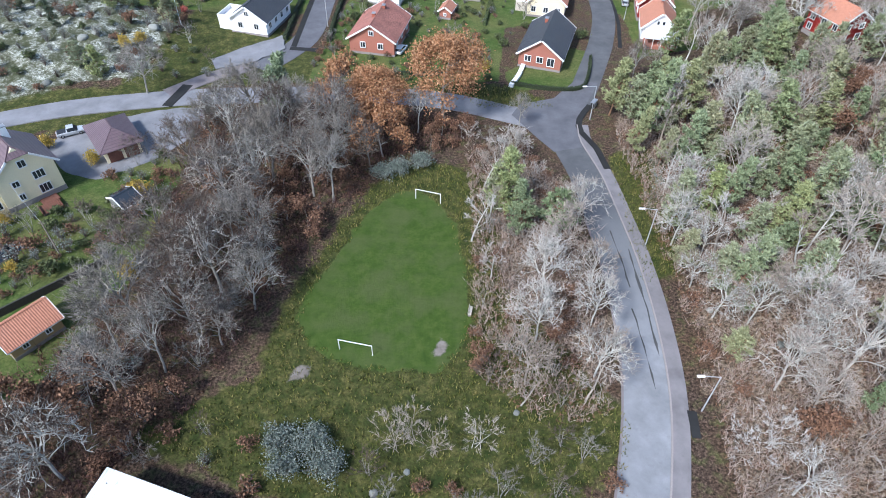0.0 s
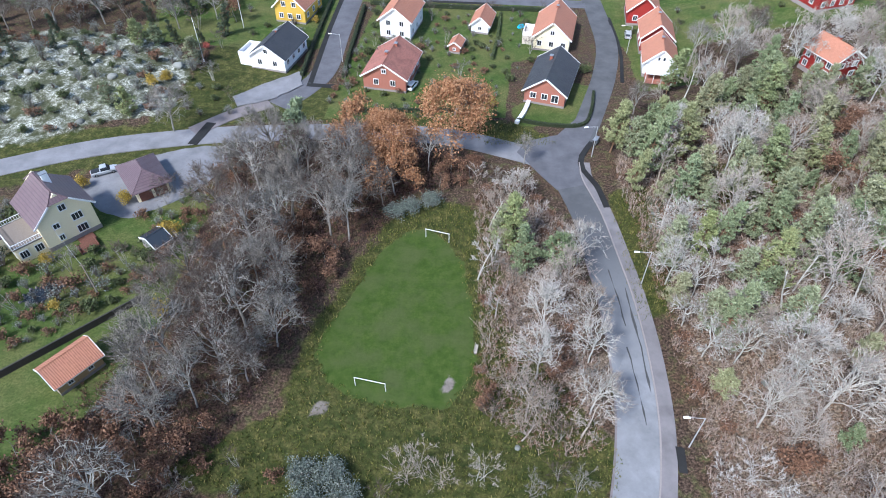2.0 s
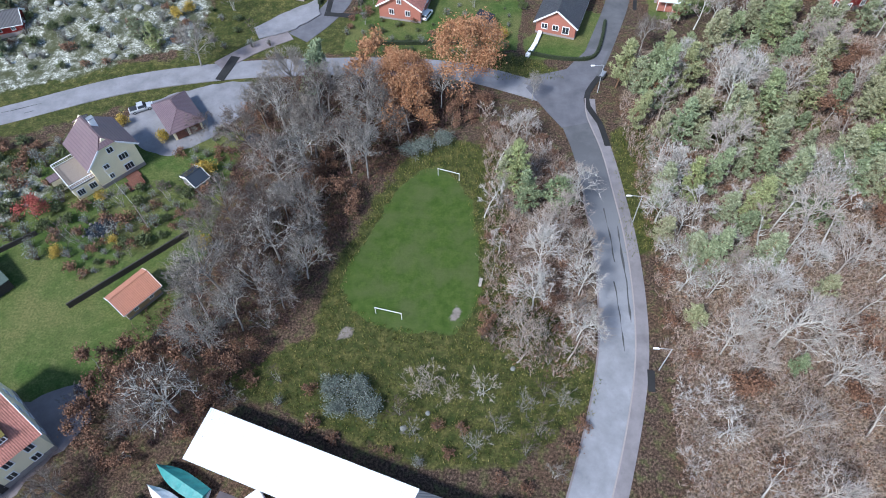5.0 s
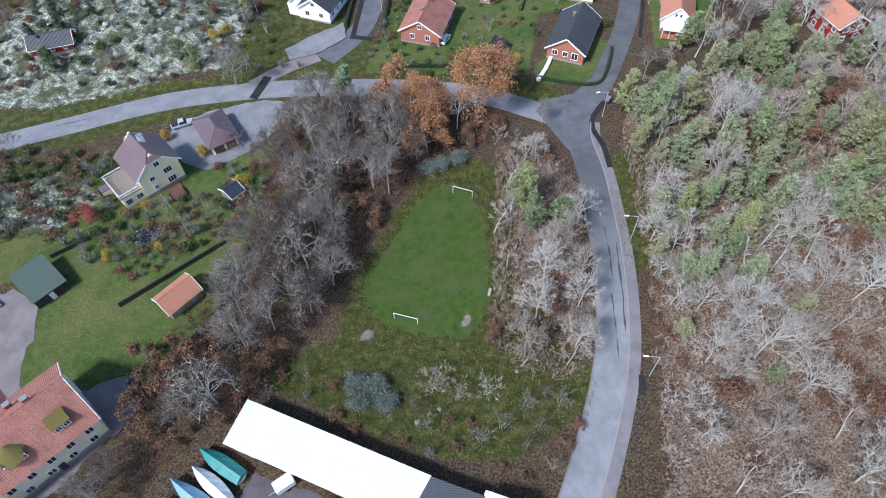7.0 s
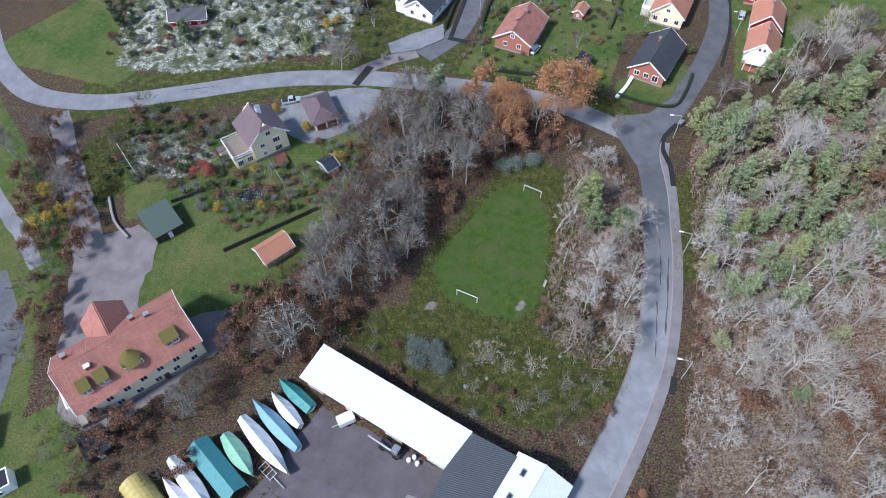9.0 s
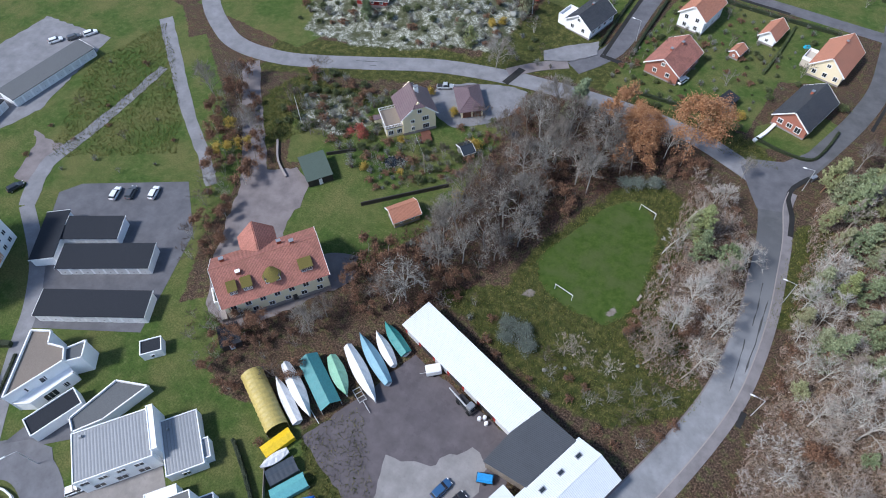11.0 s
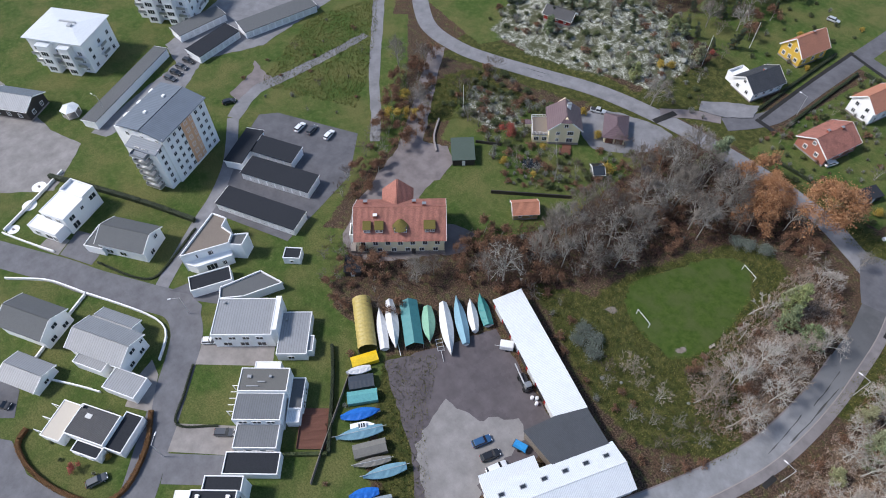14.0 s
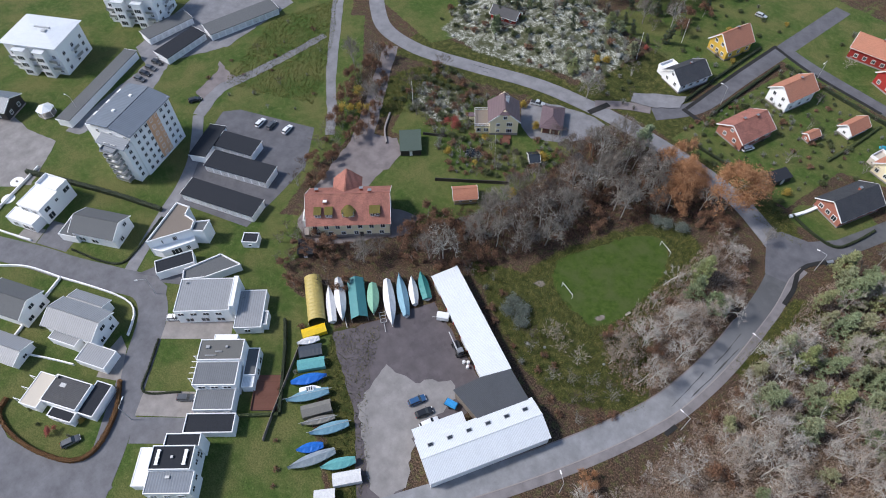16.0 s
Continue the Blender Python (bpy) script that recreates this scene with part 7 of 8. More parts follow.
def bramble_bit(h, p, rng):
    k = rng.uniform(0.3, 0.9)
    for _ in range(6):
        e = p + Vector((rng.gauss(0, 0.4), rng.gauss(0, 0.4), k))
        h.ribbon(p, e, 0.03, rng)
    h.leaf(p + Vector((0, 0, k * 0.7)), 0.16, rng)


def brush_bit(h, p, rng):
    """A thicket clump: leaning stems that fork near the top."""
    k = rng.uniform(0.7, 2.2)
    for _ in range(4):
        e = p + Vector((rng.gauss(0, 0.32), rng.gauss(0, 0.32), 1)) * k
        h.ribbon(p, e, 0.035, rng)
        for _ in range(3):
            s = p.lerp(e, rng.uniform(0.35, 0.9))
            h.ribbon(s, s + Vector((rng.gauss(0, 0.4), rng.gauss(0, 0.4), rng.uniform(0.2, 0.6))) * k * 0.55, 0.026, rng)


WOODS = [[(-60, 34), (-40, 28), (-30, 42), (-24, 58), (-18, 76), (-10, 90), (4, 98), (6, 104), (-30, 109), (-48, 106), (-46, 60)],
         [(4, 46), (10, 40), (20, 40), (21.5, 60), (20, 84), (12, 97), (3, 96)],
         [(31, 16), (90, 10), (100, 60), (100, 118), (40, 118), (31, 100), (33, 60)]]
carpet("leaf_litter", "fallen brown leaves on the woodland floor", WOODS, 2.2, leaf_bit, M["litter"], 3)
carpet("undergrowth", "low tangled brown brambles under the trees", WOODS, 1.0, bramble_bit, M["brown_leaf"], 4)
carpet("brushwood", "pale leafless thicket between the trees", WOODS[1:], 1.5, brush_bit, M["twig_pink"], 6)
carpet("red_brushwood", "dark red-brown leafless thicket under the trees", [WOODS[0], [(-82, 2), (-62, 4), (-46, 22), (-36, 34), (-52, 32), (-64, 16)]], 0.9, brush_bit, M["twig_red"], 7)
carpet("long_grass", "tall yellow-green tufted grass", ROUGHS[:2] + ROUGHS[4:], 4.5, grass_bit, M["blades"], 5, hole=PITCH)

scatter([(-60, 150), (-40, 150), (-38, 200), (-70, 205)], 5.5, {"green_bush": 3, "grey_bush": 2, "brush": 1, "yellow_bush": 0.4}, 31, scale=(0.5, 0.9))
scatter([(44, 160), (100, 150), (110, 215), (-20, 215), (-20, 192), (44, 190)], 6.5, {"green_bush": 3, "grey_bush": 2, "brush": 1.2, "pale_brush": 1}, 32, scale=(0.5, 0.9))
scatter([(-160, 20), (-146, 14), (-110, 38), (-128, 52), (-150, 66), (-166, 60)], 8.0, {"bramble": 2, "grey_bush": 1, "brush": 0.4}, 33, scale=(0.4, 0.7))
scatter([(-74, -73), (-62, -70), (-58, -62), (-66, -56), (-76, -60), (-80, -70)], 3.4, {"green_bush": 2, "yellow_bush": 0.8, "grey_bush": 0.6}, 34, scale=(0.35, 0.6))
scatter([(-54, -4), (-46, -8), (-34, -26), (-20, -34), (-16, -40), (-40, -24)], 3.6, {"grey_bush": 2, "bramble": 2, "brush": 1}, 35, scale=(0.4, 0.75))


# ---- boats laid up in the yard ----
def tarp(name, col):
    if name not in M:
        M[name] = plain(name, col, 0.55, var=0.22, scale=0.7, big=0.4)
    return M[name]


M["hull_white"] = plain("white_gelcoat", (0.7, 0.71, 0.72), 0.3, var=0.08)
M["hull_dark"] = plain("dark_antifouling", (0.05, 0.055, 0.07), 0.6)


def boat(bow, stern, width, cover, label, peak=1.1, hull="hull_white", deck=1.5, mast=False, square=0.55, open_deck=False):
    """A laid-up boat on its cradle: lofted hull, gunwale, and a ridged tarpaulin."""
    bx, by = bow
    sx, sy = stern
    L = math.dist(bow, stern)
    o = thing("boat", (bx + sx) / 2, (by + sy) / 2, math.degrees(math.atan2(by - sy, bx - sx)), label, "boat", "laid-up boats")
    n = 12
    prof = []
    for i in range(n + 1):
        t = i / n
        w = width / 2 * (square + (1 - square) * math.sin(min(1, t / 0.45) * math.pi / 2)) if t < 0.45 else width / 2 * max(0.03, 1 - ((t - 0.45) / 0.55) ** 2.1)
        prof.append((-L / 2 + L * t, w, deck + 0.35 * max(0, t - 0.5)))
    hb, cb, gb_ = bmesh.new(), bmesh.new(), bmesh.new()
    hr, cr, gr = [], [], []
    for i, (x, w, z) in enumerate(prof):
        hr.append([hb.verts.new((x, y, zz)) for y, zz in ((-w, z), (-w * 0.85, z - 0.55), (-w * 0.3, 0.45), (0, 0.3), (w * 0.3, 0.45), (w * 0.85, z - 0.55), (w, z))])
        sag = 0.08 * math.sin(i * 2.3)
        pk = peak * (0.75 + 0.25 * math.sin(math.pi * i / n))
        ww = w + 0.07
        cr.append([cb.verts.new((x, y, zz)) for y, zz in ((-ww, z - 0.35), (-ww, z + 0.02), (-ww * 0.55, z + pk * 0.42 + sag), (0, z + pk), (ww * 0.55, z + pk * 0.42 - sag), (ww, z + 0.02), (ww, z - 0.35))])
        gr.append([gb_.verts.new((x, y, z + 0.02)) for y in (-w * 0.96, -w * 0.7, 0, w * 0.7, w * 0.96)])
    for rings, b in ((hr, hb), (cr, cb), (gr, gb_)):
        for r, s in zip(rings, rings[1:]):
            for k in range(len(r) - 1):
                b.faces.new((r[k], s[k], s[k + 1], r[k + 1]))
        if b is not gb_:
            b.faces.new(rings[0])
            b.faces.new(rings[-1][::-1])
    part("hull", hb, M[hull], o)
    if open_deck:
        part("deck", gb_, M["white_trim"], o)
        cb.free()
        box_part("cabin", (L * 0.34, width * 0.55, 0.7), (L * 0.02, 0, deck + 0.3), M["hull_white"], o, bevel=0.12)
        for k in range(3):
            box_part("hatch", (L * 0.06, width * 0.4, 0.05), (-L * 0.12 + L * 0.1 * k, 0, deck + 0.68), M["glass"], o)
    else:
        gb_.free()
        part("tarpaulin", cb, cover, o)
        for k in range(1, n, 2):
            x, w, z = prof[k]
            bm = bmesh.new()
            tube_into(bm, (x, -w - 0.1, z - 0.3), (x, w + 0.1, z - 0.3), 0.02, 0.02, 4)
            part("tie_rope", bm, M["white_trim"], o)
    for e in (-0.28, 0.2):
        bm = bmesh.new()
        box_into(bm, (0.14, width * 0.8, 0.14), (L * e, 0, 0.07))
        for s in (-1, 1):
            tube_into(bm, (L * e, s * width * 0.38, 0.1), (L * e, s * width * 0.36, deck - 0.5), 0.05, 0.05, 5)
        part("cradle", bm, M["old_wood"], o)
    box_part("keel", (L * 0.4, 0.16, 0.5), (0, 0, 0.25), M["hull_dark"], o)
    if mast:
        bm = bmesh.new()
        tube_into(bm, (-L * 0.58, 0, deck + peak * 0.85), (L * 0.56, 0, deck + peak + 0.1), 0.06, 0.05, 6)
        part("mast", bm, M["galv"], o)
    return o


def tent(a, b, width, wall, ridge, cover, label, barrel=False):
    """A boat tent: a frame with a ridged or barrel-shaped cover, open at its end."""
    L = math.dist(a, b)
    o = thing("boat_tent", (a[0] + b[0]) / 2, (a[1] + b[1]) / 2, math.degrees(math.atan2(b[1] - a[1], b[0] - a[0])), label, "boat tent", "boat tents")
    n = 12 if barrel else 6
    sect = []
    if barrel:
        sect = [(math.cos(math.pi * k / 10) * width / 2, wall + math.sin(math.pi * k / 10) * (ridge - wall)) for k in range(11)]
        sect = [(width / 2, 0.0)] + sect + [(-width / 2, 0.0)]
    else:
        sect = [(width / 2 + 0.05, 0.15), (width / 2, wall), (0, ridge), (-width / 2, wall), (-width / 2 - 0.05, 0.15)]
    bm = bmesh.new()
    rings = []
    for i in range(2 * n + 1):
        x = -L / 2 + L * i / (2 * n)
        k = (1.0 if i % 2 == 0 else 0.955) if barrel else (1.0 if i % 2 == 0 else 0.985)
        rings.append([bm.verts.new((x, y * k, z * k)) for y, z in sect])
    for r, s in zip(rings, rings[1:]):
        for k in range(len(r) - 1):
            bm.faces.new((r[k], s[k], s[k + 1], r[k + 1]))
    bm.faces.new(rings[0])
    part("cover", bm, cover, o)
    for x in (-L / 2 + 0.1, 0, L / 2 + 0.02):
        for s in (-1, 1):
            bm = bmesh.new()
            tube_into(bm, (x, s * (width / 2 - 0.12), 0), (x, s * (width / 2 - 0.12), wall), 0.05, 0.05, 6)
            part("post", bm, M["galv"], o)
    return o


YB, TEAL, AQUA = tarp("yellowed_tarpaulin", (0.42, 0.33, 0.10)), tarp("teal_tarpaulin", (0.05, 0.20, 0.21)), tarp("turquoise_tarpaulin", (0.12, 0.36, 0.36))
PALE, GREY, BLUE = tarp("off_white_tarpaulin", (0.62, 0.62, 0.62)), tarp("grey_tarpaulin", (0.19, 0.18, 0.16)), tarp("blue_tarpaulin", (0.01, 0.13, 0.50))
SKYB, MINT, NAVY = tarp("sky_blue_tarpaulin", (0.17, 0.32, 0.40)), tarp("mint_green_tarpaulin", (0.20, 0.40, 0.28)), tarp("navy_tarpaulin", (0.035, 0.045, 0.06))
YELL, SEA = tarp("bright_yellow_tarpaulin", (0.72, 0.48, 0.01)), tarp("sea_green_tarpaulin", (0.03, 0.20, 0.19))
tent((-59.5, 0.3), (-47.4, -6.3), 4.6, 1.6, 3.6, YB, "yellowed barrel-shaped boat tent", True)
tent((-51.6, 8.8), (-41.0, 2.6), 4.4, 1.9, 3.3, TEAL, "teal tarpaulin boat tent with pitched roof")
boat((-54.6, 2.2), (-44.9, -3.2), 2.3, PALE, "long narrow boat under off-white tarpaulin", 0.6, square=0.85)
boat((-43.5, -1.0), (-55.0, 5.5), 2.9, PALE, "sailing boat under white and dark tarpaulin", 1.0, "hull_dark")
boat((-39.8, 6.2), (-47.6, 11.6), 3.1, MINT, "boat under mint green tarpaulin", 1.0)
boat((-34.0, 7.9), (-46.0, 15.2), 3.0, PALE, "sailing boat under pale tarpaulin", 1.1)
boat((-45.2, 18.7), (-33.8, 12.3), 2.8, SKYB, "sailing boat under sky blue tarpaulin", 1.1)
boat((-42.4, 20.8), (-35.0, 16.2), 2.4, PALE, "motor boat under off-white tarpaulin", 0.9)
boat((-42.0, 23.6), (-34.2, 19.7), 2.6, SEA, "motor boat under sea green tarpaulin", 0.9, square=0.9)
tent((-47.0, -11.2), (-44.8, -5.4), 2.6, 1.5, 2.0, YELL, "bright yellow tarpaulin shelter")
boat((-45.6, -13.6), (-43.2, -8.4), 1.8, PALE, "small upturned boat with blue edge", 0.5)
tent((-43.2, -14.6), (-40.4, -9.6), 3.2, 1.4, 1.9, NAVY, "low navy tarpaulin shelter")
tent((-40.4, -16.8), (-37.0, -11.0), 2.9, 1.4, 2.3, AQUA, "turquoise tarpaulin boat tent")
boat((-33.6, -12.7), (-37.6, -20.4), 2.6, BLUE, "boat under bright blue tarpaulin", 0.8, square=0.3)
boat((-31.7, -15.6), (-34.2, -20.2), 2.2, PALE, "white open motor boat with dark hatches", open_deck=True, square=0.9)
boat((-34.4, -23.8), (-30.0, -14.6), 2.6, SKYB, "sailing boat under blue-green tarpaulin with mast laid along", 1.0, mast=True)
tent((-29.6, -22.6), (-26.6, -16.2), 3.0, 1.5, 2.5, GREY, "grey tarpaulin boat tent")
boat((-27.2, -24.2), (-23.6, -17.2), 1.7, GREY, "slim dark boat with mast laid along", 0.5, "hull_dark", mast=True)
boat((-24.0, -24.0), (-20.3, -15.6), 2.5, SKYB, "sailing boat under sky blue tarpaulin with mast", 1.0, mast=True)
boat((-22.7, -28.4), (-19.8, -23.0), 2.2, BLUE, "small boat under bright blue tarpaulin", 0.7, square=0.5)
boat((-20.6, -32.0), (-17.0, -21.7), 2.5, tarp("grey_blue_tarpaulin", (0.26, 0.30, 0.33)), "sailing boat under grey tarpaulin", 1.0)
boat((-15.9, -26.4), (-12.3, -19.4), 2.4, AQUA, "boat under turquoise tarpaulin", 0.9)
tent((-11.9, -25.9), (-8.7, -20.4), 2.8, 1.7, 2.2, PALE, "white tarpaulin boat tent")
tent((-11.6, -31.0), (-9.0, -27.2), 2.8, 1.6, 2.1, PALE, "white tarpaulin shelter beside boats")


def trailer_frame(x, y, ang, label):
    o = thing("boat_trailer", x, y, ang, label, "trailer")
    for s in (-1, 1):
        box_part("beam", (3.4, 0.1, 0.1), (0.6, s * 0.75, 0.55), M["galv"], o)
        bm = bmesh.new()
        tube_into(bm, (0.8, s * 0.98 - 0.09, 0.3), (0.8, s * 0.98 + 0.09, 0.3), 0.3, 0.3, 14)
        part("wheel", bm, M["rubber"], o)
    for k in range(4):
        box_part("crossbar", (0.1, 1.6, 0.1), (-0.9 + k * 1.0, 0, 0.5), M["galv"], o)
    box_part("drawbar", (2.8, 0.12, 0.12), (-2.4, 0, 0.45), M["galv"], o)


trailer_frame(-37.4, 7.4, 152.0, "empty galvanised boat trailer")
bm = bmesh.new()
tube_into(bm, (-49.2, 2.4, 0.9), (-41.4, -1.2, 0.7), 0.09, 0.08, 8)
mast_thing = tagged(part("loose_mast", bm, M["galv"]), "pale aluminium mast laid on trestles", "mast")
for t in (0.15, 0.85):
    box_part("trestle", (0.5, 0.12, 0.8), (-49.2 + 7.8 * t, 2.4 - 3.6 * t, 0.4), M["old_wood"], mast_thing)


def box_trailer():
    o = thing("box_trailer", -27.5, 19.4, 40.0, "small white closed trailer", "trailer")
    box_part("body", (3.2, 1.9, 1.7), (0, 0, 1.35), M["hull_white"], o, bevel=0.12)
    for s in (-1, 1):
        bm = bmesh.new()
        tube_into(bm, (0.1, s * 0.95 - 0.1, 0.32), (0.1, s * 0.95 + 0.1, 0.32), 0.32, 0.32, 14)
        part("wheel", bm, M["rubber"], o)
    box_part("drawbar", (1.3, 0.1, 0.1), (-2.2, 0, 0.5), M["galv"], o)


box_trailer()


def machine():
    o = thing("boat_lift", -18.2, 16.4, -20.0, "grey boat-handling crane parked by the shed", "crane")
    box_part("chassis", (4.6, 1.8, 0.5), (0, 0, 0.75), M["black"], o, bevel=0.08)
    box_part("cab", (1.3, 1.5, 1.5), (1.2, 0.1, 1.7), M["metal"], o, bevel=0.12)
    box_part("cab_window", (0.06, 1.2, 0.8), (1.88, 0.1, 1.9), M["glass"], o)
    bm = bmesh.new()
    tube_into(bm, (0.4, -0.4, 1.3), (-4.2, -0.8, 2.8), 0.2, 0.14, 8)
    part("boom", bm, M["galv"], o)
    for x in (-1.5, 1.5):
        for s in (-1, 1):
            bm = bmesh.new()
            tube_into(bm, (x, s * 0.95 - 0.15, 0.5), (x, s * 0.95 + 0.15, 0.5), 0.5, 0.5, 14)
            part("wheel", bm, M["rubber"], o)


machine()
for x, y in ((-13.8, 15.9), (-14.6, 15.2), (-13.0, 15.0)):
    o = thing("barrel", x, y, 0, "white plastic barrel beside the shed", "barrel", "barrels")
    bm = bmesh.new()
    for z0, z1, a, b in ((0, 0.1, 0.36, 0.42), (0.1, 0.9, 0.42, 0.42), (0.9, 1.0, 0.42, 0.34)):
        tube_into(bm, (0, 0, z0), (0, 0, z1), a, b, 14)
    part("drum", bm, M["hull_white"], o)
    box_part("bung", (0.1, 0.1, 0.05), (0.15, 0, 1.03), M["black"], o)


# ---- cars ----
def paint(name, col):
    if name not in M:
        M[name] = plain(name, col, 0.28, 0.1, var=0.04)
        M[name].node_tree.nodes["Principled BSDF"].inputs["Coat Weight"].default_value = 0.6
    return M[name]


def car(x, y, ang, colour, label, L=4.4, van=0.0, pickup=False):
    """A parked car: body, glazed cabin, roof, wheels, lamps, bumpers. Front towards +x."""
    o = thing("car", x, y, ang, label, "car", "parked cars", z=height(x, y) + 0.055)
    W = 1.78
    bm = bmesh.new()
    secs = [(-0.5, 0.45, 0.78, 0.80), (-0.47, 0.28, 0.92, 0.92), (-0.2, 0.25, 0.95, 1.0), (0.15, 0.25, 0.95, 1.0), (0.38, 0.26, 0.86, 0.96), (0.48, 0.3, 0.72, 0.86), (0.5, 0.42, 0.62, 0.74)]
    rings = []
    for t, lo, hi, w in secs:
        y2 = W / 2 * w
        rings.append([bm.verts.new((t * L, yy, z)) for yy, z in ((-y2 * 0.92, lo), (-y2, lo + 0.2), (-y2, hi - 0.12), (-y2 * 0.9, hi), (y2 * 0.9, hi), (y2, hi - 0.12), (y2, lo + 0.2), (y2 * 0.92, lo))])
    for r, s in zip(rings, rings[1:]):
        for k in range(8):
            bm.faces.new((r[k], s[k], s[(k + 1) % 8], r[(k + 1) % 8]))
    bm.faces.new(rings[0][::-1])
    bm.faces.new(rings[-1])
    part("body", bm, colour, o, smooth=False)
    h = 1.45 + van
    b0, b1, t0, t1 = (-0.46, 0.24, -0.38, 0.10) if not pickup else (-0.12, 0.24, -0.10, 0.12)
    bm = bmesh.new()
    lo = [bm.verts.new((a * L, s * W * 0.45, 0.93)) for a, s in ((b0, -1), (b1, -1), (b1, 1), (b0, 1))]
    hi = [bm.verts.new((a * L, s * W * 0.37, h - 0.05)) for a, s in ((t0, -1), (t1, -1), (t1, 1), (t0, 1))]
    for i in range(4):
        j = (i + 1) % 4
        bm.faces.new((lo[i], lo[j], hi[j], hi[i]))
    bm.faces.new(hi)
    part("glazing", bm, M["glass"], o, "dark car glazing")
    bm = bmesh.new()
    box_into(bm, ((t1 - t0) * L + 0.1, W * 0.77, 0.07), ((t0 + t1) / 2 * L, 0, h - 0.03), 0, (0.94, 0.92))
    part("car_roof", bm, colour, o)
    if pickup:
        box_part("load_bed", (0.3 * L, W * 0.8, 0.1), (-0.31 * L, 0, 0.97), M["black"], o)
    for fx in (-0.31, 0.31):
        for s in (-1, 1):
            bm = bmesh.new()
            tube_into(bm, (fx * L, s * W * 0.44 - 0.1, 0.32), (fx * L, s * W * 0.44 + 0.1, 0.32), 0.32, 0.32, 16)
            w = part("wheel", bm, M["rubber"], o)
            bm = bmesh.new()
            tube_into(bm, (fx * L, s * (W * 0.44 + 0.1), 0.32), (fx * L, s * (W * 0.44 + 0.12), 0.32), 0.2, 0.18, 10)
            part("rim", bm, M["metal"], w)
    for s in (-1, 1):
        box_part("headlight", (0.12, 0.36, 0.14), (0.475 * L, s * W * 0.3, 0.68), M["white_trim"], o)
        box_part("tail_light", (0.08, 0.22, 0.2), (-0.492 * L, s * W * 0.32, 0.8), M["red_wall"], o)
        box_part("mirror", (0.12, 0.2, 0.12), (0.18 * L, s * (W * 0.5 + 0.06), 1.0), M["black"], o)
    return o


WHITE, BLACKP, DBLUE, SILVER = paint("white_car_paint", (0.75, 0.76, 0.77)), paint("black_car_paint", (0.018, 0.019, 0.022)), paint("blue_car_paint", (0.03, 0.09, 0.2)), paint("silver_car_paint", (0.42, 0.44, 0.46))
GREYP, REDP = paint("dark_grey_car_paint", (0.07, 0.075, 0.085)), paint("red_car_paint", (0.35, 0.02, 0.02))
car(-14.4, 0.0, 73, DBLUE, "dark blue estate car parked in the boatyard", 4.5)
car(-11.0, -0.6, 72, BLACKP, "black car parked in the boatyard", 4.4)
car(-8.2, -1.3, 74, WHITE, "white van parked in the boatyard", 4.8, 0.25)
car(-69.8, 97.4, 30, SILVER, "silver pickup parked beside the garage", 5.0, 0.2, True)
car(-11.2, 132.0, 70, WHITE, "white car parked beside the brick house", 4.3)
car(-148.0, 10.5, 75, BLACKP, "black car standing on the gravel path", 4.4)
for x, y, c, lab in ((-123.2, 21.6, WHITE, "white car in the parking court"), (-119.8, 23.8, GREYP, "dark grey car in the parking court"), (-114.6, 26.6, WHITE, "white estate car in the parking court")):
    car(x, y, 112, c, lab)
for x, y, c, lab in ((-175.8, 9.8, BLACKP, "black car beside the garages"), (-174.2, 6.6, GREYP, "grey car beside the garages"), (-172.6, 3.8, BLACKP, "black estate car beside the garages"), (-171.0, 1.0, GREYP, "dark car parked by the long garage"), (-177, 12.4, SILVER, "silver car beside the garages")):
    car(x, y, 25, c, lab)
for x, y, c, lab in ((-183, 66, WHITE, "white car near the far garages"), (-186, 62, GREYP, "grey car near the far garages"), (-190, 58, WHITE, "white van near the far garages")):
    car(x, y, 60, c, lab)
car(-73.4, -33.6, 52, WHITE, "white car on the paved drive", 4.2)
car(-51.2, -41.6, 50, GREYP, "dark grey car on the paved drive", 4.4)
car(-58.8, -66.8, 80, GREYP, "dark car inside the hedge", 4.4)
car(-48.7, 197.5, 10, SILVER, "silver car in a far garden", 4.4)
car(-88.5, -77.0, 40, BLACKP, "black car on the dark drive", 4.4)
car(24, 199, 5, GREYP, "grey car on the far street", 4.4)
car(44.5, 160.0, 80, SILVER, "silver car beside the red houses", 4.4)


def small_truck():
    o = thing("blue_trailer", -8.3, 5.6, 20, "open trailer with a bright blue tarpaulin", "trailer")
    box_part("bed", (3.2, 1.8, 0.5), (0, 0, 0.8), M["black"], o)
    bm = bmesh.new()
    box_into(bm, (3.0, 1.75, 0.7), (0, 0, 1.42), 0, (0.9, 0.7))
    part("tarpaulin", bm, tarp("bright_blue_sheet", (0.02, 0.24, 0.55)), o)
    for s in (-1, 1):
        bm = bmesh.new()
        tube_into(bm, (0, s * 0.98 - 0.1, 0.33), (0, s * 0.98 + 0.1, 0.33), 0.33, 0.33, 14)
        part("wheel", bm, M["rubber"], o)


small_truck()


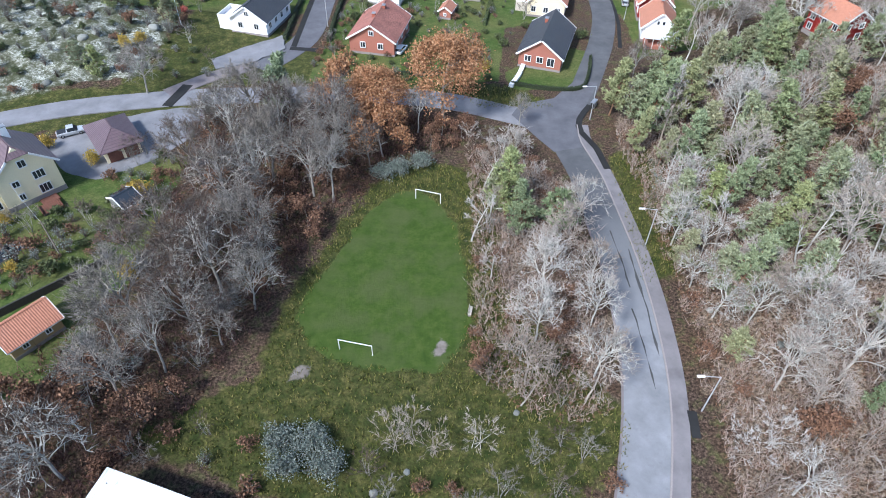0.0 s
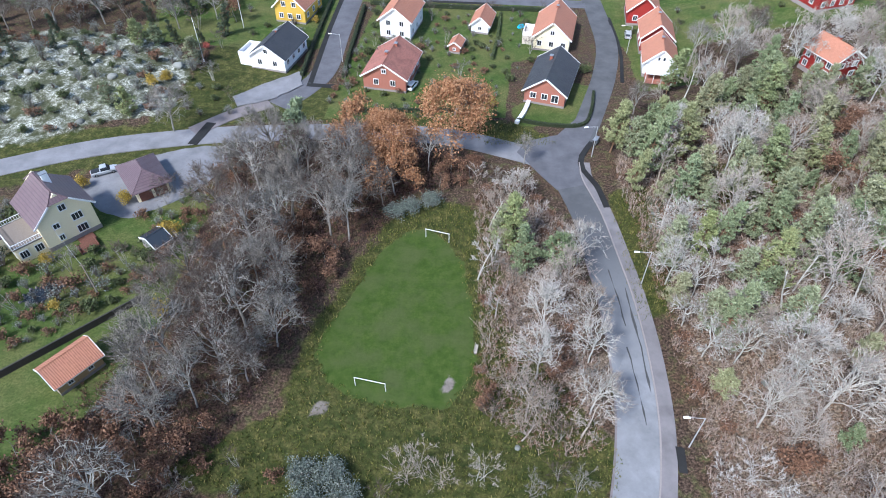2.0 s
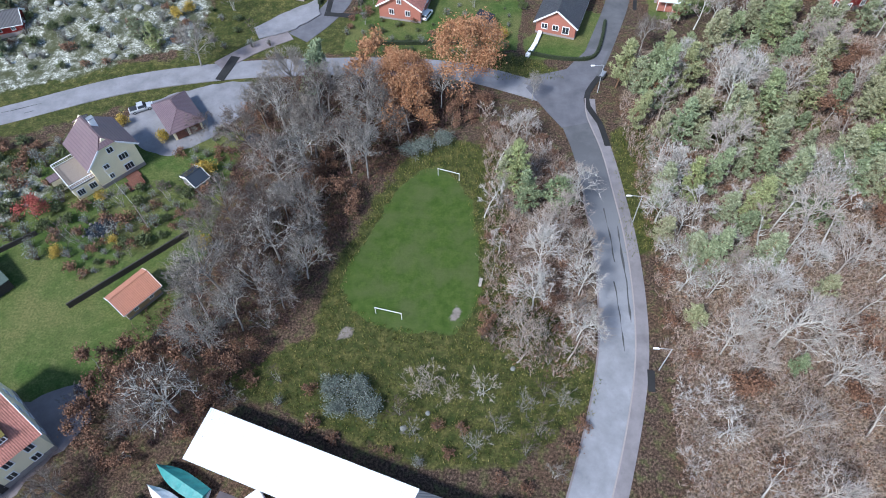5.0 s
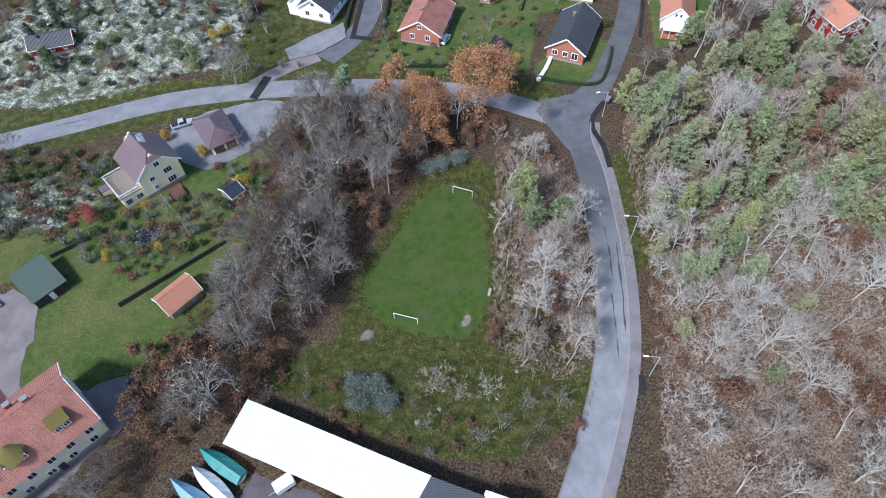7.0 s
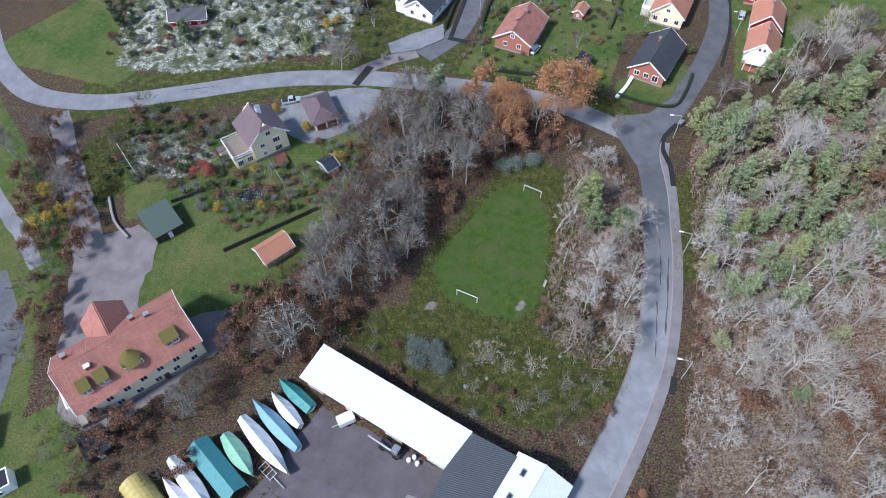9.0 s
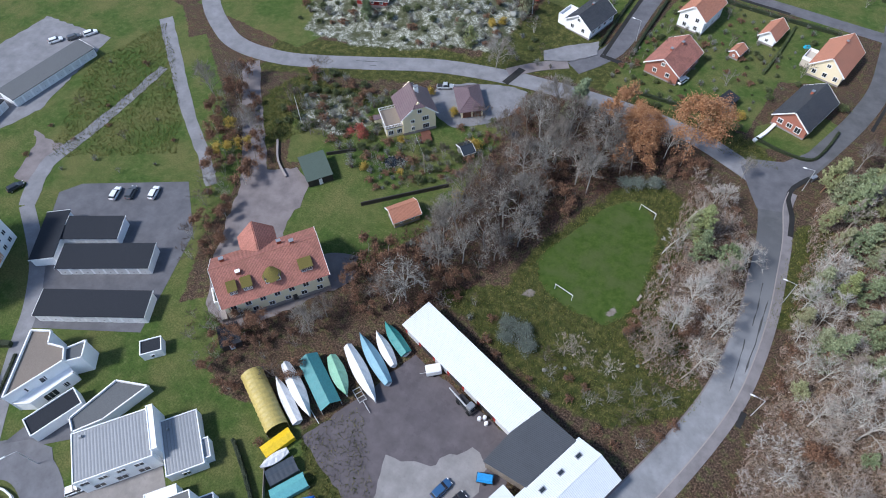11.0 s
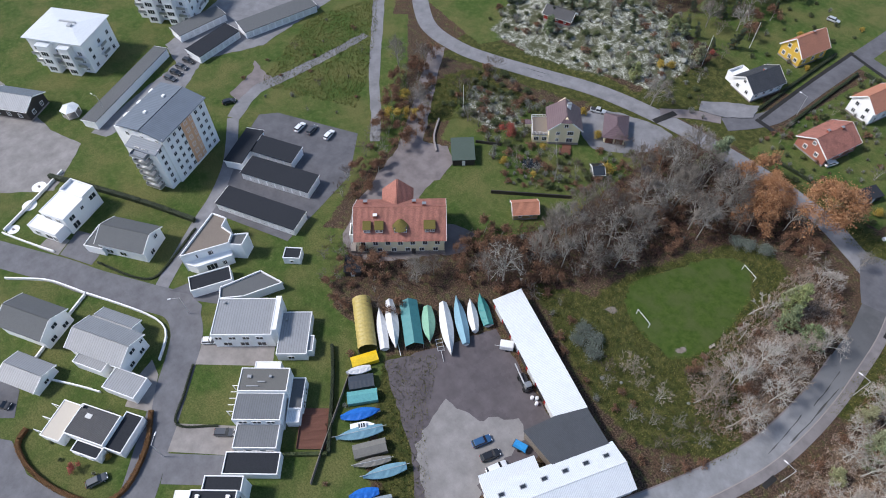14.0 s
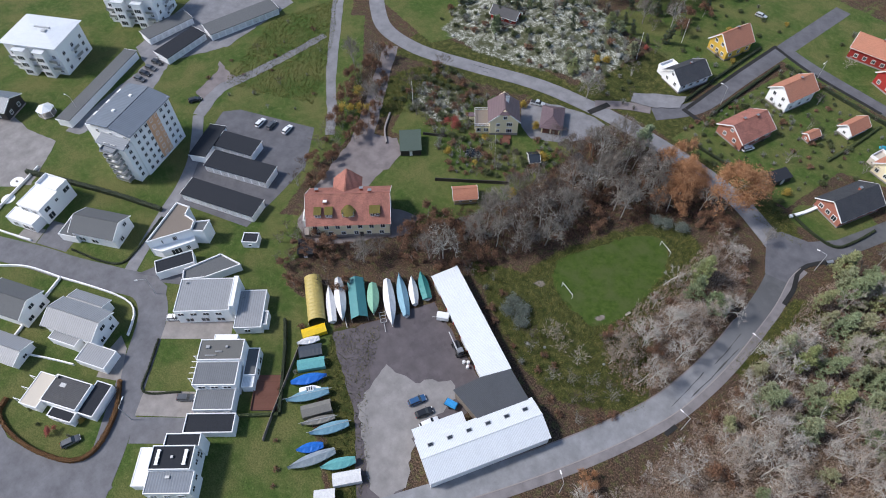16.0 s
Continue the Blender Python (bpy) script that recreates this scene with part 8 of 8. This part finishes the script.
# ---- goals, lamps, poles ----
def goal(ax, ay, bx, by, label):
    w = math.dist((ax, ay), (bx, by))
    o = thing("football_goal", (ax + bx) / 2, (ay + by) / 2, math.degrees(math.atan2(by - ay, bx - ax)), label, "goal", "football goals")
    for s in (-1, 1):
        bm = bmesh.new()
        tube_into(bm, (s * w / 2, 0, 0), (s * w / 2, 0, 2.0), 0.055, 0.055, 8)
        part("post", bm, M["white_trim"], o)
    bm = bmesh.new()
    tube_into(bm, (-w / 2 - 0.07, 0, 2.0), (w / 2 + 0.07, 0, 2.0), 0.055, 0.055, 8)
    part("crossbar", bm, M["white_trim"], o)


goal(-14.2, 50.1, -9.8, 49.2, "white metal football goal without a net")
goal(-5.6, 81.0, -1.5, 79.8, "white metal football goal at the far end")


def street_lamp(x, y, ang, label="grey steel street lamp with a single arm", h=7.2):
    o = thing("street_lamp", x, y, ang, label, "street lamp", "street lamps")
    bm = bmesh.new()
    tube_into(bm, (0, 0, -0.2), (0, 0, h), 0.1, 0.06, 8)
    part("pole", bm, M["galv"], o)
    bm = bmesh.new()
    tube_into(bm, (0, 0, h), (1.9, 0, h + 0.15), 0.05, 0.045, 6)
    part("arm", bm, M["galv"], o)
    bm = bmesh.new()
    box_into(bm, (0.9, 0.3, 0.16), (2.3, 0, h + 0.18), 0, (0.8, 0.6))
    part("lamp_head", bm, M["white_trim"], o)


for x, y, a in ((30.4, 71.0, 180), (30.9, 42.0, 180), (22.2, 10.4, 150), (27.2, 106.0, 190), (-29.3, 143.8, 180), (-15.2, 180.6, 270), (42.6, 151, 180), (-54.9, -54.0, 135), (-84.0, -34.2, 240), (-168, -22, 200)):
    street_lamp(x, y, a)


def flagpole(x, y, h, label, lean=0.0):
    o = thing("flagpole", x, y, 0, label, "flagpole", "flagpoles")
    bm = bmesh.new()
    tube_into(bm, (0, 0, 0), (lean, 0, h), 0.09, 0.05, 8)
    part("pole", bm, M["white_trim"], o)
    bm = bmesh.new()
    tube_into(bm, (lean, 0, h), (lean, 0, h + 0.15), 0.1, 0.03, 8)
    part("finial", bm, M["metal"], o)


for x, y, h in ((-98.3, 66.3, 9.0), (-62.6, 140.0, 11.0), (-58.6, 161.5, 10.0), (9.0, 190, 9.0)):
    flagpole(x, y, h, "slender white flagpole in the garden")


def utility_pole(x, y, h):
    o = thing("utility_pole", x, y, 0, "weathered wooden utility pole with cables", "pole", "utility poles")
    bm = bmesh.new()
    tube_into(bm, (0, 0, 0), (0, 0, h), 0.13, 0.1, 8)
    part("pole", bm, M["old_wood"], o)
    box_part("crossarm", (1.0, 0.1, 0.1), (0, 0, h - 0.4), M["old_wood"], o)


utility_pole(-57.8, 66.0, 7.0)
cable = thing("overhead_cable", 0, 0, 0, "thin overhead cable from house to pole", "cable", z=0)
bm = bmesh.new()
p0, p1 = Vector((-57.8, 66.0, 6.6)), Vector((-67.5, 75.5, 6.0))
for k in range(8):
    t0, t1 = k / 8, (k + 1) / 8
    tube_into(bm, p0.lerp(p1, t0) - Vector((0, 0, 2.4 * t0 * (1 - t0))), p0.lerp(p1, t1) - Vector((0, 0, 2.4 * t1 * (1 - t1))), 0.025, 0.025, 4, False)
part("wire", bm, M["galv"], cable)

# junction box and bench
o = thing("utility_cabinet", 28.6, 110.6, 60, "dark utility cabinet beside the junction", "cabinet")
box_part("cabinet_body", (1.8, 0.7, 1.3), (0, 0, 0.65), M["black"], o, bevel=0.04)
box_part("cabinet_roof", (1.95, 0.85, 0.08), (0, 0, 1.35), M["metal"], o)
for k in (-0.45, 0.45):
    box_part("cabinet_door", (0.8, 0.03, 1.1), (k, -0.365, 0.65), M["galv"], o)
o = thing("bench", 3.0, 56.7, 80, "weathered pale wooden bench at the edge of the pitch", "bench")
for k in range(3):
    box_part("seat_slat", (1.6, 0.12, 0.05), (0, -0.15 + 0.14 * k, 0.46), M["beige_roof"], o)
for k in range(2):
    box_part("back_slat", (1.6, 0.04, 0.12), (0, 0.24, 0.65 + 0.18 * k), M["beige_roof"], o)
for s in (-1, 1):
    box_part("bench_leg", (0.1, 0.45, 0.45), (s * 0.65, 0, 0.22), M["kerb"], o)


# pond with a stone rim
pond = thing("garden_pond", -66.8, 66.0, 40, "dark garden pond with a stone rim", "pond")
bm = bmesh.new()
ring = [(2.9 * math.cos(k * math.tau / 18) * (1 + 0.12 * math.sin(3 * k)), 1.9 * math.sin(k * math.tau / 18) * (1 + 0.15 * math.cos(2 * k))) for k in range(18)]
poly_into(bm, ring, -0.1, 0.06)
part("water", bm, M["water"], pond)
b2 = bmesh.new()
bmesh.ops.create_icosphere(b2, subdivisions=1, radius=0.3)
rock_me = mesh_of("stone", b2, M["kerb"])
rr = random.Random(4)
for x, y in ring:
    piece("stone", rock_me, pond, pose(x * 1.06, y * 1.06, 0.1, rr.uniform(0, 90), rr.uniform(0, 90), rr.uniform(0, 90)) @ Matrix.Diagonal((1.2, 0.9, 0.7, 1)))


# hedges: dense clipped leaves on a line
def hedge(pts, w, h, leaf, label, n=70, core=None):
    line = spline(pts, 1.0)
    rng = random.Random(int(abs(pts[0][0]) * 10))
    heap = Heap()
    for a, b in zip(line, line[1:]):
        d = (b - a)
        side = Vector((-d.y, d.x)).normalized()
        for _ in range(int(n * d.length)):
            t, u, z = rng.random(), rng.uniform(-1, 1), rng.random()
            if rng.random() < 0.5:
                z = 1.0
            else:
                u = math.copysign(1, u)
            p = a.lerp(b, t) + side * u * w / 2
            heap.leaf(Vector((p.x, p.y, height(p.x, p.y) + z * h + rng.gauss(0, 0.06))), 0.13, rng, 0.6)
    o = thing("hedge", line[0].x, line[0].y, 0, label, "hedge", "hedges", z=0)
    o.matrix_basis = Matrix.Identity(4)
    f = new("foliage", heap.mesh("foliage", M[leaf]))
    f.parent = o
    bm = bmesh.new()
    rows = []
    for i, p in enumerate(line):
        d = (line[min(i + 1, len(line) - 1)] - line[max(i - 1, 0)]).normalized()
        s = Vector((-d.y, d.x)) * w * 0.42
        z = height(p.x, p.y)
        rows.append([bm.verts.new((q.x, q.y, zz)) for q, zz in ((p + s, z), (p + s, z + h * 0.9), (p - s, z + h * 0.9), (p - s, z))])
    for r, s in zip(rows, rows[1:]):
        for k in range(3):
            bm.faces.new((r[k], s[k], s[k + 1], r[k + 1]))
    bm.faces.new(rows[0])
    bm.faces.new(rows[-1][::-1])
    part("branch_core", bm, M[leaf], o)


hedge([(-79.5, -74.5), (-77, -77.2), (-70, -76.8), (-62, -73.8), (-54.5, -68.5), (-53.5, -63), (-59, -56), (-66, -51.8)], 0.9, 1.1, "brown_hedge", "brown beech hedge round the bungalow garden")
hedge([(12.6, 118.6), (20, 116.8), (26.8, 117.2), (29.5, 123), (31.2, 131)], 0.6, 0.8, "hedge_leaf", "low dark green hedge round the lawn")
hedge([(-152, -45), (-138, -36), (-124, -27.5), (-110, -20)], 1.3, 1.5, "hedge_leaf", "long dark green hedge behind the villas")
hedge([(-54, -12), (-47.6, -16), (-40, -21.5), (-33.2, -26.5)], 0.7, 1.4, "hedge_leaf", "dark green hedge beside the boatyard")
hedge([(-33.2, -27), (-36.4, -31), (-39.6, -35)], 0.7, 1.0, "green_leaf", "clipped green hedge behind the deck")
hedge([(-107.5, -21), (-101, -32), (-99.6, -37), (-104, -41), (-113.5, -45.8)], 0.5, 0.5, "hedge_leaf", "low hedge along the kerb")
hedge([(-53.6, -42), (-59.6, -48.8), (-65, -44.6), (-70.6, -39.6)], 0.4, 0.5, "hedge_leaf", "low hedge round the front lawn")
hedge([(-26, 178), (-10, 176.5), (6, 175.5), (24, 175)], 0.8, 1.1, "hedge_leaf", "dark hedge along the cross street")
hedge([(-28, 136), (-28, 150), (-27.5, 176)], 0.8, 1.1, "hedge_leaf", "green hedge along the side road")
hedge([(-24, 121), (-8, 121.5), (0, 122)], 0.7, 1.0, "hedge_leaf", "dark hedge behind the oaks")
hedge([(-38, 136), (-38, 152), (-37.5, 180)], 0.8, 1.2, "hedge_leaf", "green hedge beside the side road")
hedge([(8, 146), (10, 160), (11, 172)], 0.7, 1.0, "green_leaf", "green hedge between gardens")

# small garden things
o = thing("trampoline", -43.6, 89.0, 0, "round black garden trampoline", "trampoline")
bm = bmesh.new()
tube_into(bm, (0, 0, 0.75), (0, 0, 0.82), 1.5, 1.5, 24)
part("mat", bm, M["black"], o)
for k in range(6):
    bm = bmesh.new()
    tube_into(bm, (1.45 * math.cos(k), 1.45 * math.sin(k), 0), (1.45 * math.cos(k), 1.45 * math.sin(k), 0.78), 0.03, 0.03, 6)
    part("leg", bm, M["galv"], o)
o = thing("garden_cover", 16.4, 164.6, 30, "bright turquoise tarpaulin over garden things", "tarpaulin")
bm = bmesh.new()
box_into(bm, (2.2, 1.2, 1.0), (0, 0, 0.5), 0, (0.6, 0.4))
bmesh.ops.bevel(bm, geom=list(bm.edges), offset=0.15, segments=2, affect="EDGES")
part("sheet", bm, tarp("pool_blue_sheet", (0.02, 0.38, 0.55)), o)


def boulder(x, y, s, label="pale grey lichened boulder"):
    rng = random.Random(int(x * 31 + y * 17))
    bm = bmesh.new()
    bmesh.ops.create_icosphere(bm, subdivisions=2, radius=s)
    for v in bm.verts:
        v.co *= 1 + 0.22 * float(lumps(v.co.x * 2 / s, v.co.y * 2 / s + v.co.z, 1.0, x))
        v.co.z *= 0.6
    ob = part("boulder", bm, M["boulder"], None)
    ob.matrix_basis = pose(x, y, height(x, y) + s * 0.1, 0, 0, rng.uniform(0, 360))
    return tagged(ob, label, "boulder", "boulders")


M["boulder"] = random_tint("lichened_rock", [(0.0, (0.16, 0.165, 0.15)), (0.5, (0.3, 0.31, 0.28)), (1.0, (0.45, 0.46, 0.42))], 0.9, "object", 2.0)
br = random.Random(21)
for poly, cnt, smax in ((ROCKS[0], 26, 1.3), (ROCKS[1], 10, 1.0), (ROCKS[2], 8, 0.6)):
    made = 0
    while made < cnt:
        x, y = br.uniform(min(p[0] for p in poly), max(p[0] for p in poly)), br.uniform(min(p[1] for p in poly), max(p[1] for p in poly))
        if inside_distance(np.array([x]), np.array([y]), poly)[0] > 0:
            boulder(x, y, br.uniform(0.4, smax))
            made += 1
for x, y, s in ((36.5, 58, 0.5), (44, 52, 0.6), (-4.5, 33.5, 0.4), (8.3, 41.2, 0.4), (-8, 31, 0.5)):
    boulder(x, y, s)


# a six-sided garden pavilion, a dark house and paved circles at the edge of the estate
pav = thing("pavilion", -175.0, -30.2, 20, "small white six-sided garden pavilion", "pavilion")
bm = bmesh.new()
low = [bm.verts.new((3.0 * math.cos(k * math.tau / 6), 3.0 * math.sin(k * math.tau / 6), 2.5)) for k in range(6)]
top = bm.verts.new((0, 0, 3.7))
for k in range(6):
    bm.faces.new((low[k], low[(k + 1) % 6], top))
bm.faces.new(low[::-1])
part("roof", bm, M["sheet_white"], pav)
for k in range(6):
    bm = bmesh.new()
    tube_into(bm, (2.7 * math.cos(k * math.tau / 6), 2.7 * math.sin(k * math.tau / 6), 0), (2.7 * math.cos(k * math.tau / 6), 2.7 * math.sin(k * math.tau / 6), 2.5), 0.09, 0.09, 6)
    part("post", bm, M["white_trim"], pav)
bm = bmesh.new()
tube_into(bm, (0, 0, 0), (0, 0, 0.18), 2.9, 2.9, 6)
part("floor_slab", bm, M["paving"], pav)
gable_house(-188.0, -42.0, 38.0, 14.0, 9.0, 4.2, 6.2, M["dark_wood"], M["felt_blue"], "dark house with blue-grey roof beside the square", group="houses", wins=row("E", 2, 4, 2.0) + row("S", 3, 8, 2.0))
for x, y, r in ((-150.4, -48.8, 2.0), (-145.0, -53.2, 2.0), (-139.0, -59.4, 1.6)):
    o = thing("stone_circle", x, y, 0, "round pale paved circle in the garden", "patio", "patios")
    bm = bmesh.new()
    tube_into(bm, (0, 0, -0.1), (0, 0, 0.05), r, r, 28)
    part("slab", bm, M["white"], o)
    bm = bmesh.new()
    tube_into(bm, (0, 0, 0.05), (0, 0, 0.4), 0.35, 0.3, 12)
    part("planter", bm, M["kerb"], o)
shed(-69.2, 4.6, 50.0, 4.0, 4.6, 2.0, 2.6, M["dark_wood"], M["felt_black"], "black wooden shed at the edge of the wood")
